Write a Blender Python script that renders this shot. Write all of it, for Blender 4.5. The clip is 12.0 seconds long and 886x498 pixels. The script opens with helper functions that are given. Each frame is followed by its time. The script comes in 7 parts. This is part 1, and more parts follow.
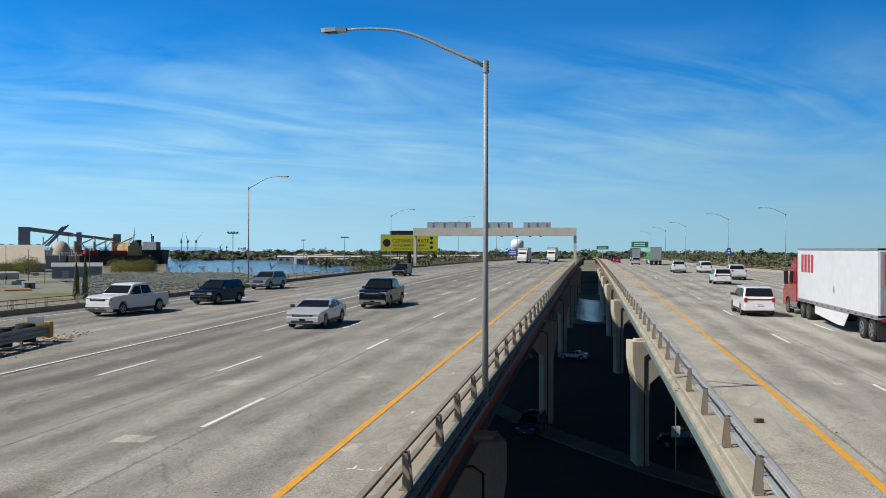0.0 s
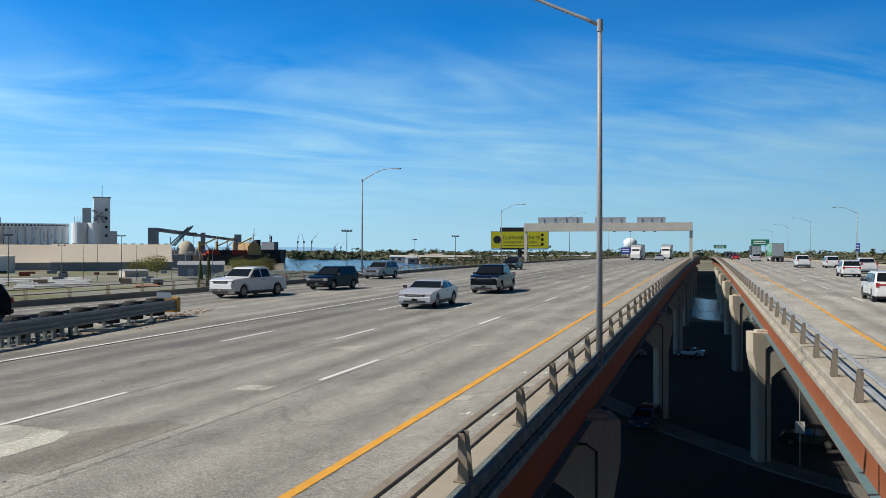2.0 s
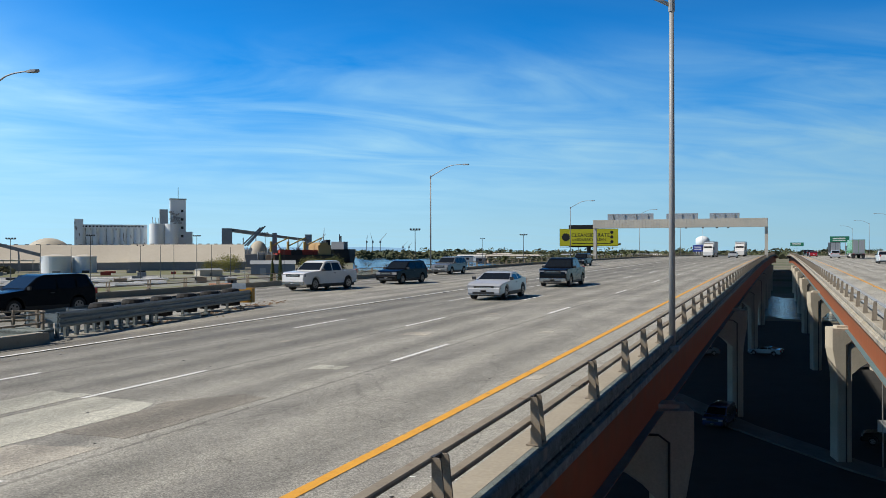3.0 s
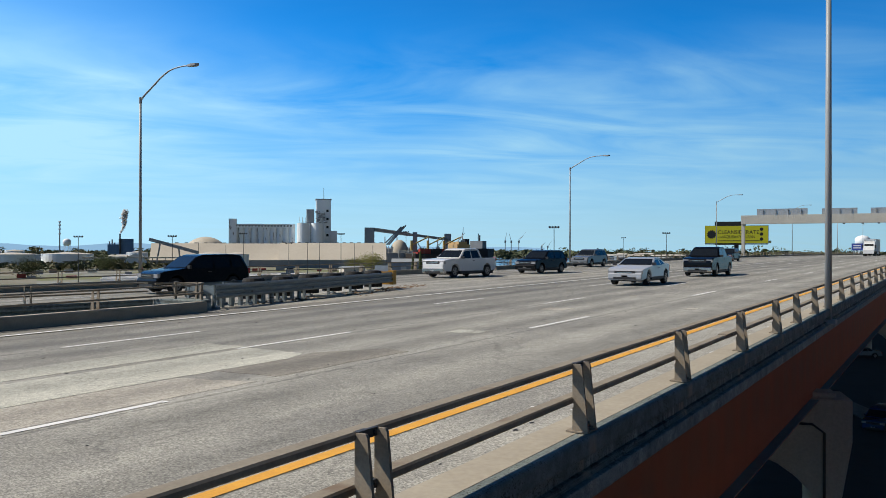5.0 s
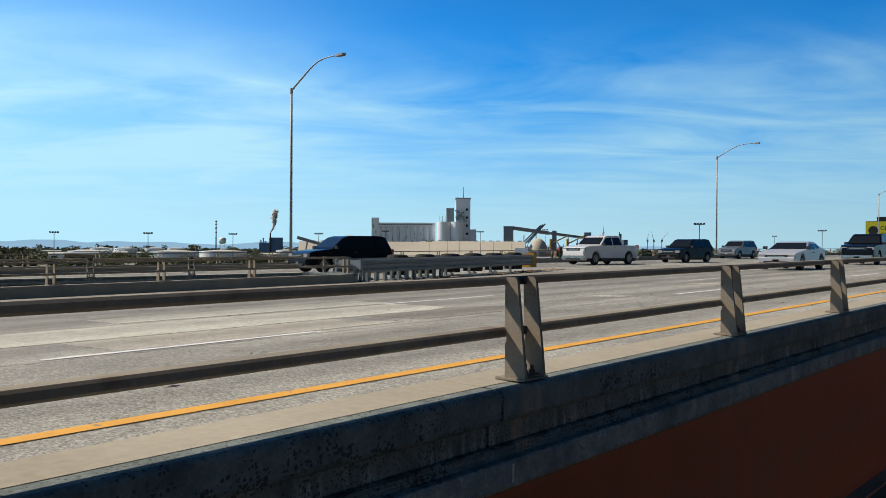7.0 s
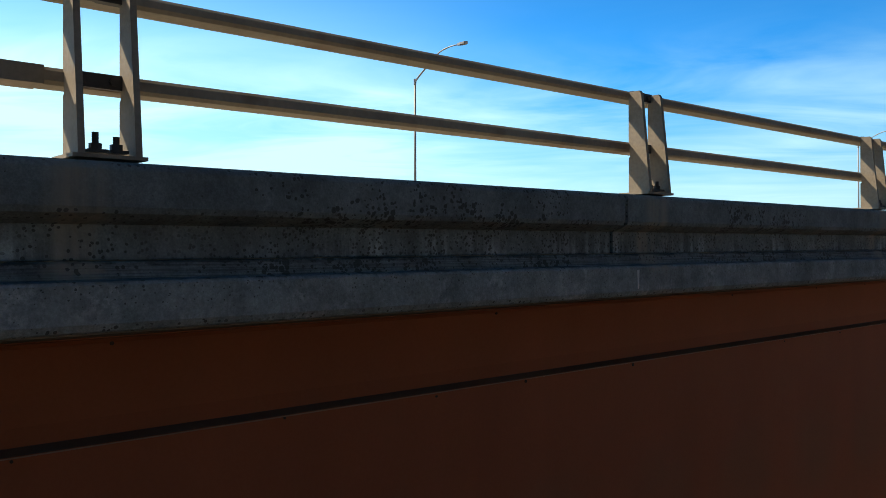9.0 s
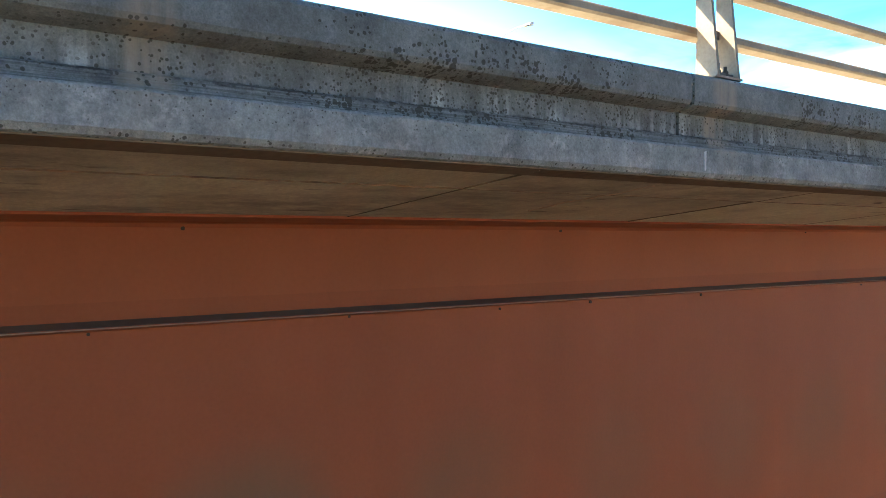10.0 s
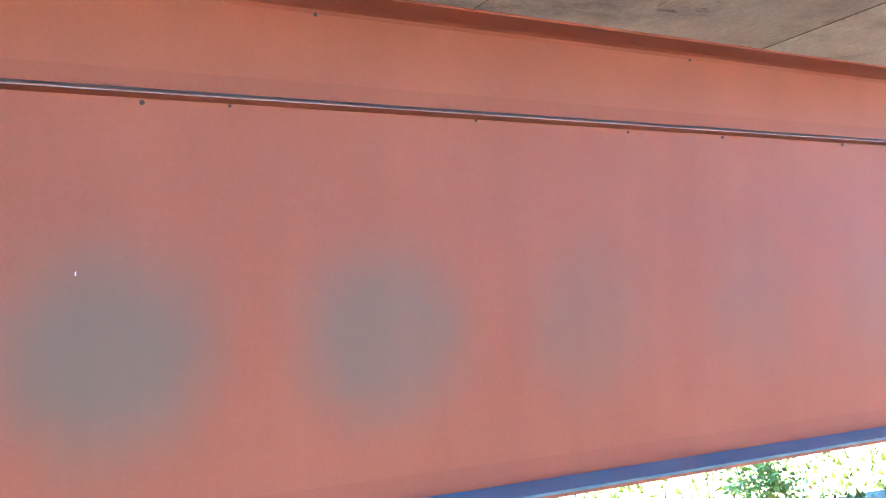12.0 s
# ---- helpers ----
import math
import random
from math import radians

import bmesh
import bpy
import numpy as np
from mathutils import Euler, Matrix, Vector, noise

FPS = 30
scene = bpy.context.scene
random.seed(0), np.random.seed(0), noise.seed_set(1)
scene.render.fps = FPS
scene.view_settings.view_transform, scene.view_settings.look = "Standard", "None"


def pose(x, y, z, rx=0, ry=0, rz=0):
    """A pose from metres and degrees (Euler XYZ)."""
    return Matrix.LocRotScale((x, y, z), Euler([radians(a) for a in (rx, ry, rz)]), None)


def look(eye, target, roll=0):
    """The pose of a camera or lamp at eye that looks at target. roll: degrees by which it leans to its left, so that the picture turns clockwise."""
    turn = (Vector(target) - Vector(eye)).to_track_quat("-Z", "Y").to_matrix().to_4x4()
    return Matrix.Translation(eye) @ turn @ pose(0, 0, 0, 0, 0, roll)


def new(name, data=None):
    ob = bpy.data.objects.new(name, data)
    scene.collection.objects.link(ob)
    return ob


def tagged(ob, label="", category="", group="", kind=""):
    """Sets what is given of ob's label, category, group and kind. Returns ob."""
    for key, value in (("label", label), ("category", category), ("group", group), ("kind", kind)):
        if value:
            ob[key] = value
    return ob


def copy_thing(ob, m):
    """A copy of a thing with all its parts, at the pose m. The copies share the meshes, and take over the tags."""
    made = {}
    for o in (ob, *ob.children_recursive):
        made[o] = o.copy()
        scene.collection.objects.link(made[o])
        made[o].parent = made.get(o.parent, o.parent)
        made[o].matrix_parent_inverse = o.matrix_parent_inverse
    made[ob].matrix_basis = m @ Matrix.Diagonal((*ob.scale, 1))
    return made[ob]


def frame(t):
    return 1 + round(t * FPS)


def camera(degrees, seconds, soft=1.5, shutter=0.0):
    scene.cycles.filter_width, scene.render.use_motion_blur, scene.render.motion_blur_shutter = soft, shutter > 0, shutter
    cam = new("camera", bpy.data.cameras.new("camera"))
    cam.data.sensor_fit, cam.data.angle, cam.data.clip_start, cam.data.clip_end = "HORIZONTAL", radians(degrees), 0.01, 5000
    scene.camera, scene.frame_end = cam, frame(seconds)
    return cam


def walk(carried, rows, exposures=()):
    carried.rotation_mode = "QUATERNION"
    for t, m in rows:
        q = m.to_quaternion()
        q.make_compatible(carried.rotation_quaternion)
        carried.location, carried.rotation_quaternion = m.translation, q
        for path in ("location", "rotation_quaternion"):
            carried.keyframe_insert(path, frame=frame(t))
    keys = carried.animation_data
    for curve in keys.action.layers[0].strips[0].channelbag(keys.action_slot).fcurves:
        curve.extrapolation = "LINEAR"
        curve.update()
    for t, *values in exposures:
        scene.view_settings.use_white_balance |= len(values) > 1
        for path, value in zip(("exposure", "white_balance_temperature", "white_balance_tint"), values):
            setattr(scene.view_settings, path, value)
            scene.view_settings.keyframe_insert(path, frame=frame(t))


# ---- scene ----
cam = camera(54.5, 12.0, soft=0.6)
PATH = [
    (0, (-0.176, 0.402, 4.042), (-0.512, 2.373, 4.042), 0.1),
    (0.5, (-0.182, 0.444, 3.801), (-0.566, 2.407, 3.803), 0.1),
    (1, (-0.187, 0.43, 3.552), (-0.619, 2.383, 3.555), 0.1),
    (1.5, (-0.194, 0.416, 3.324), (-0.696, 2.351, 3.324), 0.1),
    (2, (-0.237, 0.433, 3.04), (-0.822, 2.345, 3.041), 0.1),
    (2.5, (-0.256, 0.373, 2.819), (-0.918, 2.26, 2.819), 0.1),
    (3, (-0.255, 0.317, 2.635), (-0.989, 2.178, 2.635), -0.1),
    (5, (-0.256, 0.266, 1.846), (-1.278, 1.985, 1.846), 0.1),
    (5.5, (-0.221, 0.19, 1.662), (-1.311, 1.868, 1.662), 0.2),
    (6, (-0.205, 0.123, 1.456), (-1.361, 1.755, 1.455), 0.2),
    (6.5, (-0.204, 0.095, 1.244), (-1.426, 1.679, 1.244), 0.2),
    (8.5, (-0.135, 0.031, 0.294), (-1.58, 1.414, 0.295), 0.1),
    (9, (-0.151, 0.035, -0.013), (-1.64, 1.369, -0.001), -0.1),
    (9.5, (-0.132, 0.039, -0.292), (-1.674, 1.313, -0.294), 0.2),
    (10, (-0.137, 0.046, -0.588), (-1.725, 1.263, -0.591), 0.0),
    (10.5, (-0.137, 0.063, -0.894), (-1.768, 1.22, -0.891), -0.4),
    (11, (-0.136, 0.04, -1.21), (-1.805, 1.142, -1.203), -0.6),
    (11.5, (-0.162, 0.019, -1.526), (-1.866, 1.066, -1.512), -1.0),
    (12, (-0.178, -0.014, -1.82), (-1.916, 0.976, -1.817), -0.9),
]
EXPOSURES = [(0.0, 0.14, 6500, 10), (3.5, 0.14, 6500, 10), (6.7, 0.12, 6800, 10), (8.5, 0.38, 7500, 10), (9.0, 0.65, 7700, 10),
             (9.5, 1.5, 7900, 11), (10.0, 3.3, 8200, 10), (10.5, 4.85, 8300, 9), (11.0, 5.3, 7900, 9), (11.5, 5.35, 6600, 9), (12.0, 5.3, 5500, 10)]
walk(cam, [(t, look(eye, target, roll)) for t, eye, target, roll in PATH], EXPOSURES)

# ---- world and sun ----
SUN_EL, SUN_DIR = 46.0, (-0.88, -0.475)
world = bpy.data.worlds.new("sky")
scene.world = world
world.use_nodes = True
wn, wl = world.node_tree.nodes, world.node_tree.links
for n in list(wn):
    wn.remove(n)


def wnode(kind, **inputs):
    n = wn.new(kind)
    for k, v in inputs.items():
        n.inputs[k].default_value = v
    return n


sky = wn.new("ShaderNodeTexSky")
sky.sky_type = "NISHITA"
sky.sun_disc = False
sky.sun_elevation = radians(SUN_EL)
sky.sun_rotation = math.atan2(SUN_DIR[0], SUN_DIR[1])
sky.air_density, sky.dust_density, sky.ozone_density = 1.0, 0.0, 3.5
tint = wn.new("ShaderNodeMix")
tint.data_type, tint.blend_type = "RGBA", "MULTIPLY"
tint.inputs["Factor"].default_value = 1.0
tint.inputs[7].default_value = (0.055, 0.76, 1.40, 1)   # cool, polarised blue
wl.new(sky.outputs[0], tint.inputs[6])
# thin cirrus: stretched noise over a flat layer high above
tc = wn.new("ShaderNodeTexCoord")
sep = wn.new("ShaderNodeSeparateXYZ")
wl.new(tc.outputs["Generated"], sep.inputs[0])
zmax = wn.new("ShaderNodeMath")
zmax.operation = "MAXIMUM"
zmax.inputs[1].default_value = 0.0
wl.new(sep.outputs["Z"], zmax.inputs[0])
zadd = wn.new("ShaderNodeMath")
zadd.operation = "ADD"
zadd.inputs[1].default_value = 0.09
wl.new(zmax.outputs[0], zadd.inputs[0])
cx, cy = wn.new("ShaderNodeMath"), wn.new("ShaderNodeMath")
cx.operation = cy.operation = "DIVIDE"
wl.new(sep.outputs["X"], cx.inputs[0])
wl.new(zadd.outputs[0], cx.inputs[1])
wl.new(sep.outputs["Y"], cy.inputs[0])
wl.new(zadd.outputs[0], cy.inputs[1])
comb = wn.new("ShaderNodeCombineXYZ")
wl.new(cx.outputs[0], comb.inputs[0])
wl.new(cy.outputs[0], comb.inputs[1])
mapn = wn.new("ShaderNodeMapping")
turn = wn.new("ShaderNodeMapping")
turn.inputs["Rotation"].default_value = (0, 0, radians(-44))
wl.new(comb.outputs[0], turn.inputs[0])
mapn.inputs["Scale"].default_value = (0.30, 0.60, 1.0)
mapn.inputs["Location"].default_value = (0.35, 0.2, 0.0)
wl.new(turn.outputs[0], mapn.inputs[0])
streak = wnode("ShaderNodeTexNoise", Scale=2.2, Detail=8.0, Roughness=0.55, Distortion=1.6)
wl.new(mapn.outputs[0], streak.inputs["Vector"])
veil = wnode("ShaderNodeTexNoise", Scale=0.6, Detail=4.0, Roughness=0.5, Distortion=0.3)
wl.new(comb.outputs[0], veil.inputs["Vector"])
mul = wn.new("ShaderNodeMath")
mul.operation = "MULTIPLY"
wl.new(streak.outputs["Fac"], mul.inputs[0])
wl.new(veil.outputs["Fac"], mul.inputs[1])
ramp = wn.new("ShaderNodeValToRGB")
ramp.color_ramp.elements[0].position, ramp.color_ramp.elements[0].color = 0.13, (0, 0, 0, 1)
ramp.color_ramp.elements[1].position, ramp.color_ramp.elements[1].color = 0.38, (0.66, 0.66, 0.66, 1)
wl.new(mul.outputs[0], ramp.inputs[0])
cloud = wn.new("ShaderNodeMix")
cloud.data_type = "RGBA"
thin = wn.new("ShaderNodeMapRange")
thin.interpolation_type = "SMOOTHSTEP"
thin.inputs["From Min"].default_value, thin.inputs["From Max"].default_value = 0.16, 0.26
thin.inputs["To Min"].default_value, thin.inputs["To Max"].default_value = 1.2, 0.06
wl.new(sep.outputs["Z"], thin.inputs["Value"])
fac = wn.new("ShaderNodeMath")
fac.operation = "MULTIPLY"
fac.use_clamp = True
wl.new(ramp.outputs[0], fac.inputs[0])
wl.new(thin.outputs[0], fac.inputs[1])
# a thicker veil of cirrus towards the sun's side
west = wn.new("ShaderNodeMapRange")
west.interpolation_type = "SMOOTHSTEP"
west.inputs["From Min"].default_value, west.inputs["From Max"].default_value = -0.60, -0.99
west.inputs["To Min"].default_value, west.inputs["To Max"].default_value = 0.0, 0.6
wl.new(sep.outputs["X"], west.inputs["Value"])
veil_z = wn.new("ShaderNodeMapRange")
veil_z.interpolation_type = "SMOOTHSTEP"
veil_z.inputs["From Min"].default_value, veil_z.inputs["From Max"].default_value = 0.16, 0.36
veil_z.inputs["To Min"].default_value, veil_z.inputs["To Max"].default_value = 1.0, 0.25
wl.new(sep.outputs["Z"], veil_z.inputs["Value"])
west_veil = wn.new("ShaderNodeMath")
west_veil.operation = "MULTIPLY"
wl.new(west.outputs[0], west_veil.inputs[0])
wl.new(veil_z.outputs[0], west_veil.inputs[1])
cover = wn.new("ShaderNodeMath")
cover.operation, cover.use_clamp = "ADD", True
wl.new(fac.outputs[0], cover.inputs[0])
wl.new(west_veil.outputs[0], cover.inputs[1])
wl.new(cover.outputs[0], cloud.inputs["Factor"])
haze_z = wn.new("ShaderNodeMapRange")
haze_z.interpolation_type = "SMOOTHSTEP"
haze_z.inputs["From Min"].default_value, haze_z.inputs["From Max"].default_value = -0.01, 0.18
haze_z.inputs["To Min"].default_value, haze_z.inputs["To Max"].default_value = 0.80, 0.0
wl.new(sep.outputs["Z"], haze_z.inputs["Value"])
hazy = wn.new("ShaderNodeMix")
hazy.data_type = "RGBA"
wl.new(haze_z.outputs[0], hazy.inputs["Factor"])
wl.new(tint.outputs[2], hazy.inputs[6])
hazy.inputs[7].default_value = (4.9, 6.8, 8.0, 1)
wl.new(hazy.outputs[2], cloud.inputs[6])
cloud.inputs[7].default_value = (3.7, 6.7, 8.7, 1)
bg = wnode("ShaderNodeBackground", Strength=0.088)
# the sky is deeper away from the sun
side = wn.new("ShaderNodeMapRange")
side.inputs["From Min"].default_value, side.inputs["From Max"].default_value = -1.0, 1.0
side.inputs["To Min"].default_value, side.inputs["To Max"].default_value = 1.34, 0.44
wl.new(sep.outputs["X"], side.inputs["Value"])
deep = wn.new("ShaderNodeMix")
deep.data_type, deep.blend_type = "RGBA", "MULTIPLY"
deep.inputs["Factor"].default_value = 1.0
# and towards the zenith
zen = wn.new("ShaderNodeMapRange")
zen.inputs["From Min"].default_value, zen.inputs["From Max"].default_value = 0.24, 0.75
zen.inputs["To Min"].default_value, zen.inputs["To Max"].default_value = 1.0, 0.25
wl.new(sep.outputs["Z"], zen.inputs["Value"])
depth = wn.new("ShaderNodeMath")
depth.operation = "MULTIPLY"
wl.new(side.outputs[0], depth.inputs[0])
far_side = wn.new("ShaderNodeMapRange")
far_side.interpolation_type = "SMOOTHSTEP"
far_side.inputs["From Min"].default_value, far_side.inputs["From Max"].default_value = 0.3, 1.0
far_side.inputs["To Min"].default_value, far_side.inputs["To Max"].default_value = 1.0, 0.2
wl.new(sep.outputs["X"], far_side.inputs["Value"])
both_ways = wn.new("ShaderNodeMath")
both_ways.operation = "MULTIPLY"
wl.new(zen.outputs[0], both_ways.inputs[0])
wl.new(far_side.outputs[0], both_ways.inputs[1])
wl.new(both_ways.outputs[0], depth.inputs[1])
wl.new(cloud.outputs[2], deep.inputs[6])
wl.new(depth.outputs[0], deep.inputs[7])
wl.new(deep.outputs[2], bg.inputs["Color"])
wo = wn.new("ShaderNodeOutputWorld")
wl.new(bg.outputs[0], wo.inputs[0])

sun = new("sun", bpy.data.lights.new("sun", "SUN"))
sun.data.energy, sun.data.angle, sun.data.color = 4.6, radians(0.5), (1.0, 0.915, 0.78)
el = radians(SUN_EL)
toward = Vector((SUN_DIR[0] * math.cos(el), SUN_DIR[1] * math.cos(el), math.sin(el)))
sun.matrix_world = look(toward * 200, (0, 0, 0))

# ---- materials ----


def material(name, dark, light, scale=1.0, rough=0.8, metal=0.0, bump=0.0, fine=40.0, stretch=(1, 1, 1), spots=None, spot_scale=3.0, spot_at=(0.62, 0.70), random_tone=0.0, spec=0.5):
    """Two-scale noise between two colours, with optional blotches, relief and piece-to-piece tone."""
    m = bpy.data.materials.new(name)
    m.use_nodes = True
    nt = m.node_tree
    n, l = nt.nodes, nt.links
    b = n["Principled BSDF"]
    b.inputs["Roughness"].default_value, b.inputs["Metallic"].default_value = rough, metal
    b.inputs["Specular IOR Level"].default_value = spec
    co = n.new("ShaderNodeTexCoord")
    mp = n.new("ShaderNodeMapping")
    mp.inputs["Scale"].default_value = stretch
    l.new(co.outputs["Object"], mp.inputs[0])
    big = n.new("ShaderNodeTexNoise")
    big.inputs["Scale"].default_value, big.inputs["Detail"].default_value, big.inputs["Roughness"].default_value = scale, 6, 0.6
    l.new(mp.outputs[0], big.inputs["Vector"])
    small = n.new("ShaderNodeTexNoise")
    small.inputs["Scale"].default_value, small.inputs["Detail"].default_value = fine, 3
    l.new(co.outputs["Object"], small.inputs["Vector"])
    mix = n.new("ShaderNodeMix")
    mix.data_type = "FLOAT"
    mix.inputs[0].default_value = 0.35
    l.new(big.outputs["Fac"], mix.inputs[2])
    l.new(small.outputs["Fac"], mix.inputs[3])
    rp = n.new("ShaderNodeValToRGB")
    rp.color_ramp.elements[0].position, rp.color_ramp.elements[0].color = 0.32, (*dark, 1)
    rp.color_ramp.elements[1].position, rp.color_ramp.elements[1].color = 0.68, (*light, 1)
    l.new(mix.outputs[0], rp.inputs[0])
    col = rp.outputs[0]
    if spots:
        sp = n.new("ShaderNodeTexNoise")
        sp.inputs["Scale"].default_value, sp.inputs["Detail"].default_value = spot_scale, 4
        l.new(mp.outputs[0], sp.inputs["Vector"])
        sr = n.new("ShaderNodeValToRGB")
        sr.color_ramp.elements[0].position, sr.color_ramp.elements[1].position = spot_at
        l.new(sp.outputs["Fac"], sr.inputs[0])
        sm = n.new("ShaderNodeMix")
        sm.data_type = "RGBA"
        l.new(sr.outputs[0], sm.inputs["Factor"])
        l.new(col, sm.inputs[6])
        sm.inputs[7].default_value = (*spots, 1)
        col = sm.outputs[2]
    if random_tone:
        oi = n.new("ShaderNodeObjectInfo")
        mr = n.new("ShaderNodeMapRange")
        mr.inputs["To Min"].default_value, mr.inputs["To Max"].default_value = 1 - random_tone, 1 + random_tone
        l.new(oi.outputs["Random"], mr.inputs["Value"])
        hv = n.new("ShaderNodeHueSaturation")
        l.new(mr.outputs[0], hv.inputs["Value"])
        l.new(col, hv.inputs["Color"])
        col = hv.outputs[0]
    l.new(col, b.inputs["Base Color"])
    if bump:
        bp = n.new("ShaderNodeBump")
        bp.inputs["Strength"].default_value, bp.inputs["Distance"].default_value = bump, 0.01
        l.new(mix.outputs[0], bp.inputs["Height"])
        l.new(bp.outputs[0], b.inputs["Normal"])
    return m


def plain(name, col, rough=0.5, metal=0.0, glow=0.0):
    d = tuple(c * 0.86 for c in col)
    m = material(name, d, col, scale=2.0, rough=rough, metal=metal, fine=30.0)
    return m


M = {}
M["deck"] = None
M["shoulder"] = material("shoulder_concrete", (0.29, 0.255, 0.195), (0.42, 0.375, 0.295), scale=0.8, rough=0.88, bump=0.4, fine=20.0)
M["parapet"] = None
M["concrete"] = material("pier_concrete", (0.38, 0.36, 0.30), (0.58, 0.55, 0.47), scale=0.5, rough=0.9, bump=0.4, fine=12.0, stretch=(1, 1, 0.5))
M["soffit"] = None
M["girder"] = None
# grey flange paint with the sky's blue sheen put into its base colour
M["flange"] = material("flange_sky_tint", (0.085, 0.185, 0.220), (0.115, 0.240, 0.280), scale=2.0, rough=0.45)
M["lip"] = material("pale_lip", (0.26, 0.20, 0.17), (0.40, 0.32, 0.28), scale=3.0, rough=0.45, fine=40.0)
M["stiffener"] = material("weathered_stiffener", (0.10, 0.095, 0.09), (0.12, 0.115, 0.11), scale=0.6, rough=0.7, fine=8.0)
M["rail"] = material("rail_tan_paint", (0.20, 0.165, 0.125), (0.31, 0.265, 0.205), scale=3.0, rough=0.72, spec=0.25, fine=60.0, spots=(0.13, 0.10, 0.07), spot_scale=5.0, spot_at=(0.58, 0.72))
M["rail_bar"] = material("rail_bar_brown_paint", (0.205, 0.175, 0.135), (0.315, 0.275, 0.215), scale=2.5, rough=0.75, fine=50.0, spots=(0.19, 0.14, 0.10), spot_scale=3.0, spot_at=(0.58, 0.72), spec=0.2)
M["rail_pale"] = material("pale_grey_rail", (0.27, 0.285, 0.29), (0.40, 0.41, 0.405), scale=3.0, rough=0.5, fine=60.0, spots=(0.22, 0.19, 0.15), spot_scale=4.0, spot_at=(0.58, 0.72))
M["steel"] = material("galvanised_steel", (0.30, 0.31, 0.31), (0.46, 0.47, 0.47), scale=4.0, rough=0.45, metal=0.6, fine=50.0)
M["lamp_grey"] = material("lamp_post_grey", (0.292, 0.302, 0.306), (0.322, 0.332, 0.334), scale=1.2, rough=0.55, metal=0.1, fine=60.0, stretch=(1, 1, 0.2))
M["dark_steel"] = material("dark_steel", (0.02, 0.02, 0.02), (0.05, 0.048, 0.045), scale=6.0, rough=0.6)
M["white_line"] = material("worn_white_paint", (0.62, 0.62, 0.60), (0.84, 0.84, 0.81), scale=3.0, rough=0.7, spots=(0.36, 0.35, 0.32), spot_scale=4.0, spot_at=(0.64, 0.72))
M["yellow_line"] = material("worn_yellow_paint", (0.62, 0.29, 0.025), (0.78, 0.40, 0.04), scale=2.5, rough=0.7, spots=(0.30, 0.22, 0.12), spot_scale=5.0, spot_at=(0.64, 0.70))
M["ground"] = material("dry_ground", (0.135, 0.125, 0.085), (0.24, 0.22, 0.16), scale=0.03, rough=0.95, fine=0.6, spots=(0.10, 0.115, 0.05), spot_scale=0.02, spot_at=(0.5, 0.62))
M["asphalt"] = material("asphalt", (0.016, 0.016, 0.016), (0.032, 0.031, 0.030), scale=0.4, rough=0.9, fine=8.0)
M["pave"] = material("pavement_concrete", (0.10, 0.096, 0.088), (0.17, 0.165, 0.15), scale=0.6, rough=0.9, fine=8.0)
M["foliage"] = material("foliage", (0.04, 0.055, 0.018), (0.13, 0.145, 0.05), scale=0.4, rough=0.9, fine=4.0, random_tone=0.3)
M["foliage_dry"] = material("spring_foliage", (0.15, 0.15, 0.04), (0.30, 0.29, 0.09), scale=0.5, rough=0.9, fine=4.0, random_tone=0.25)
M["bark"] = material("bark", (0.06, 0.05, 0.04), (0.13, 0.11, 0.09), scale=1.0, rough=0.95)
M["rubber"] = plain("tyre_rubber", (0.02, 0.02, 0.02), 0.85)
M["glass"] = plain("car_glass", (0.012, 0.015, 0.018), 0.06)
M["chrome"] = plain("chrome", (0.6, 0.6, 0.6), 0.15, 1.0)
M["white_paint"] = plain("white_paint", (0.78, 0.78, 0.77), 0.45)


def water():
    m = material("river_water", (0.035, 0.075, 0.115), (0.05, 0.10, 0.145), scale=0.01, rough=0.12, fine=0.05)
    n, l = m.node_tree.nodes, m.node_tree.links
    w = n.new("ShaderNodeTexNoise")
    w.inputs["Scale"].default_value, w.inputs["Detail"].default_value = 0.35, 5
    co = n.new("ShaderNodeTexCoord")
    l.new(co.outputs["Object"], w.inputs["Vector"])
    bp = n.new("ShaderNodeBump")
    bp.inputs["Strength"].default_value, bp.inputs["Distance"].default_value = 1.0, 0.9
    l.new(w.outputs["Fac"], bp.inputs["Height"])
    l.new(bp.outputs[0], n["Principled BSDF"].inputs["Normal"])
    return m


M["water"] = water()


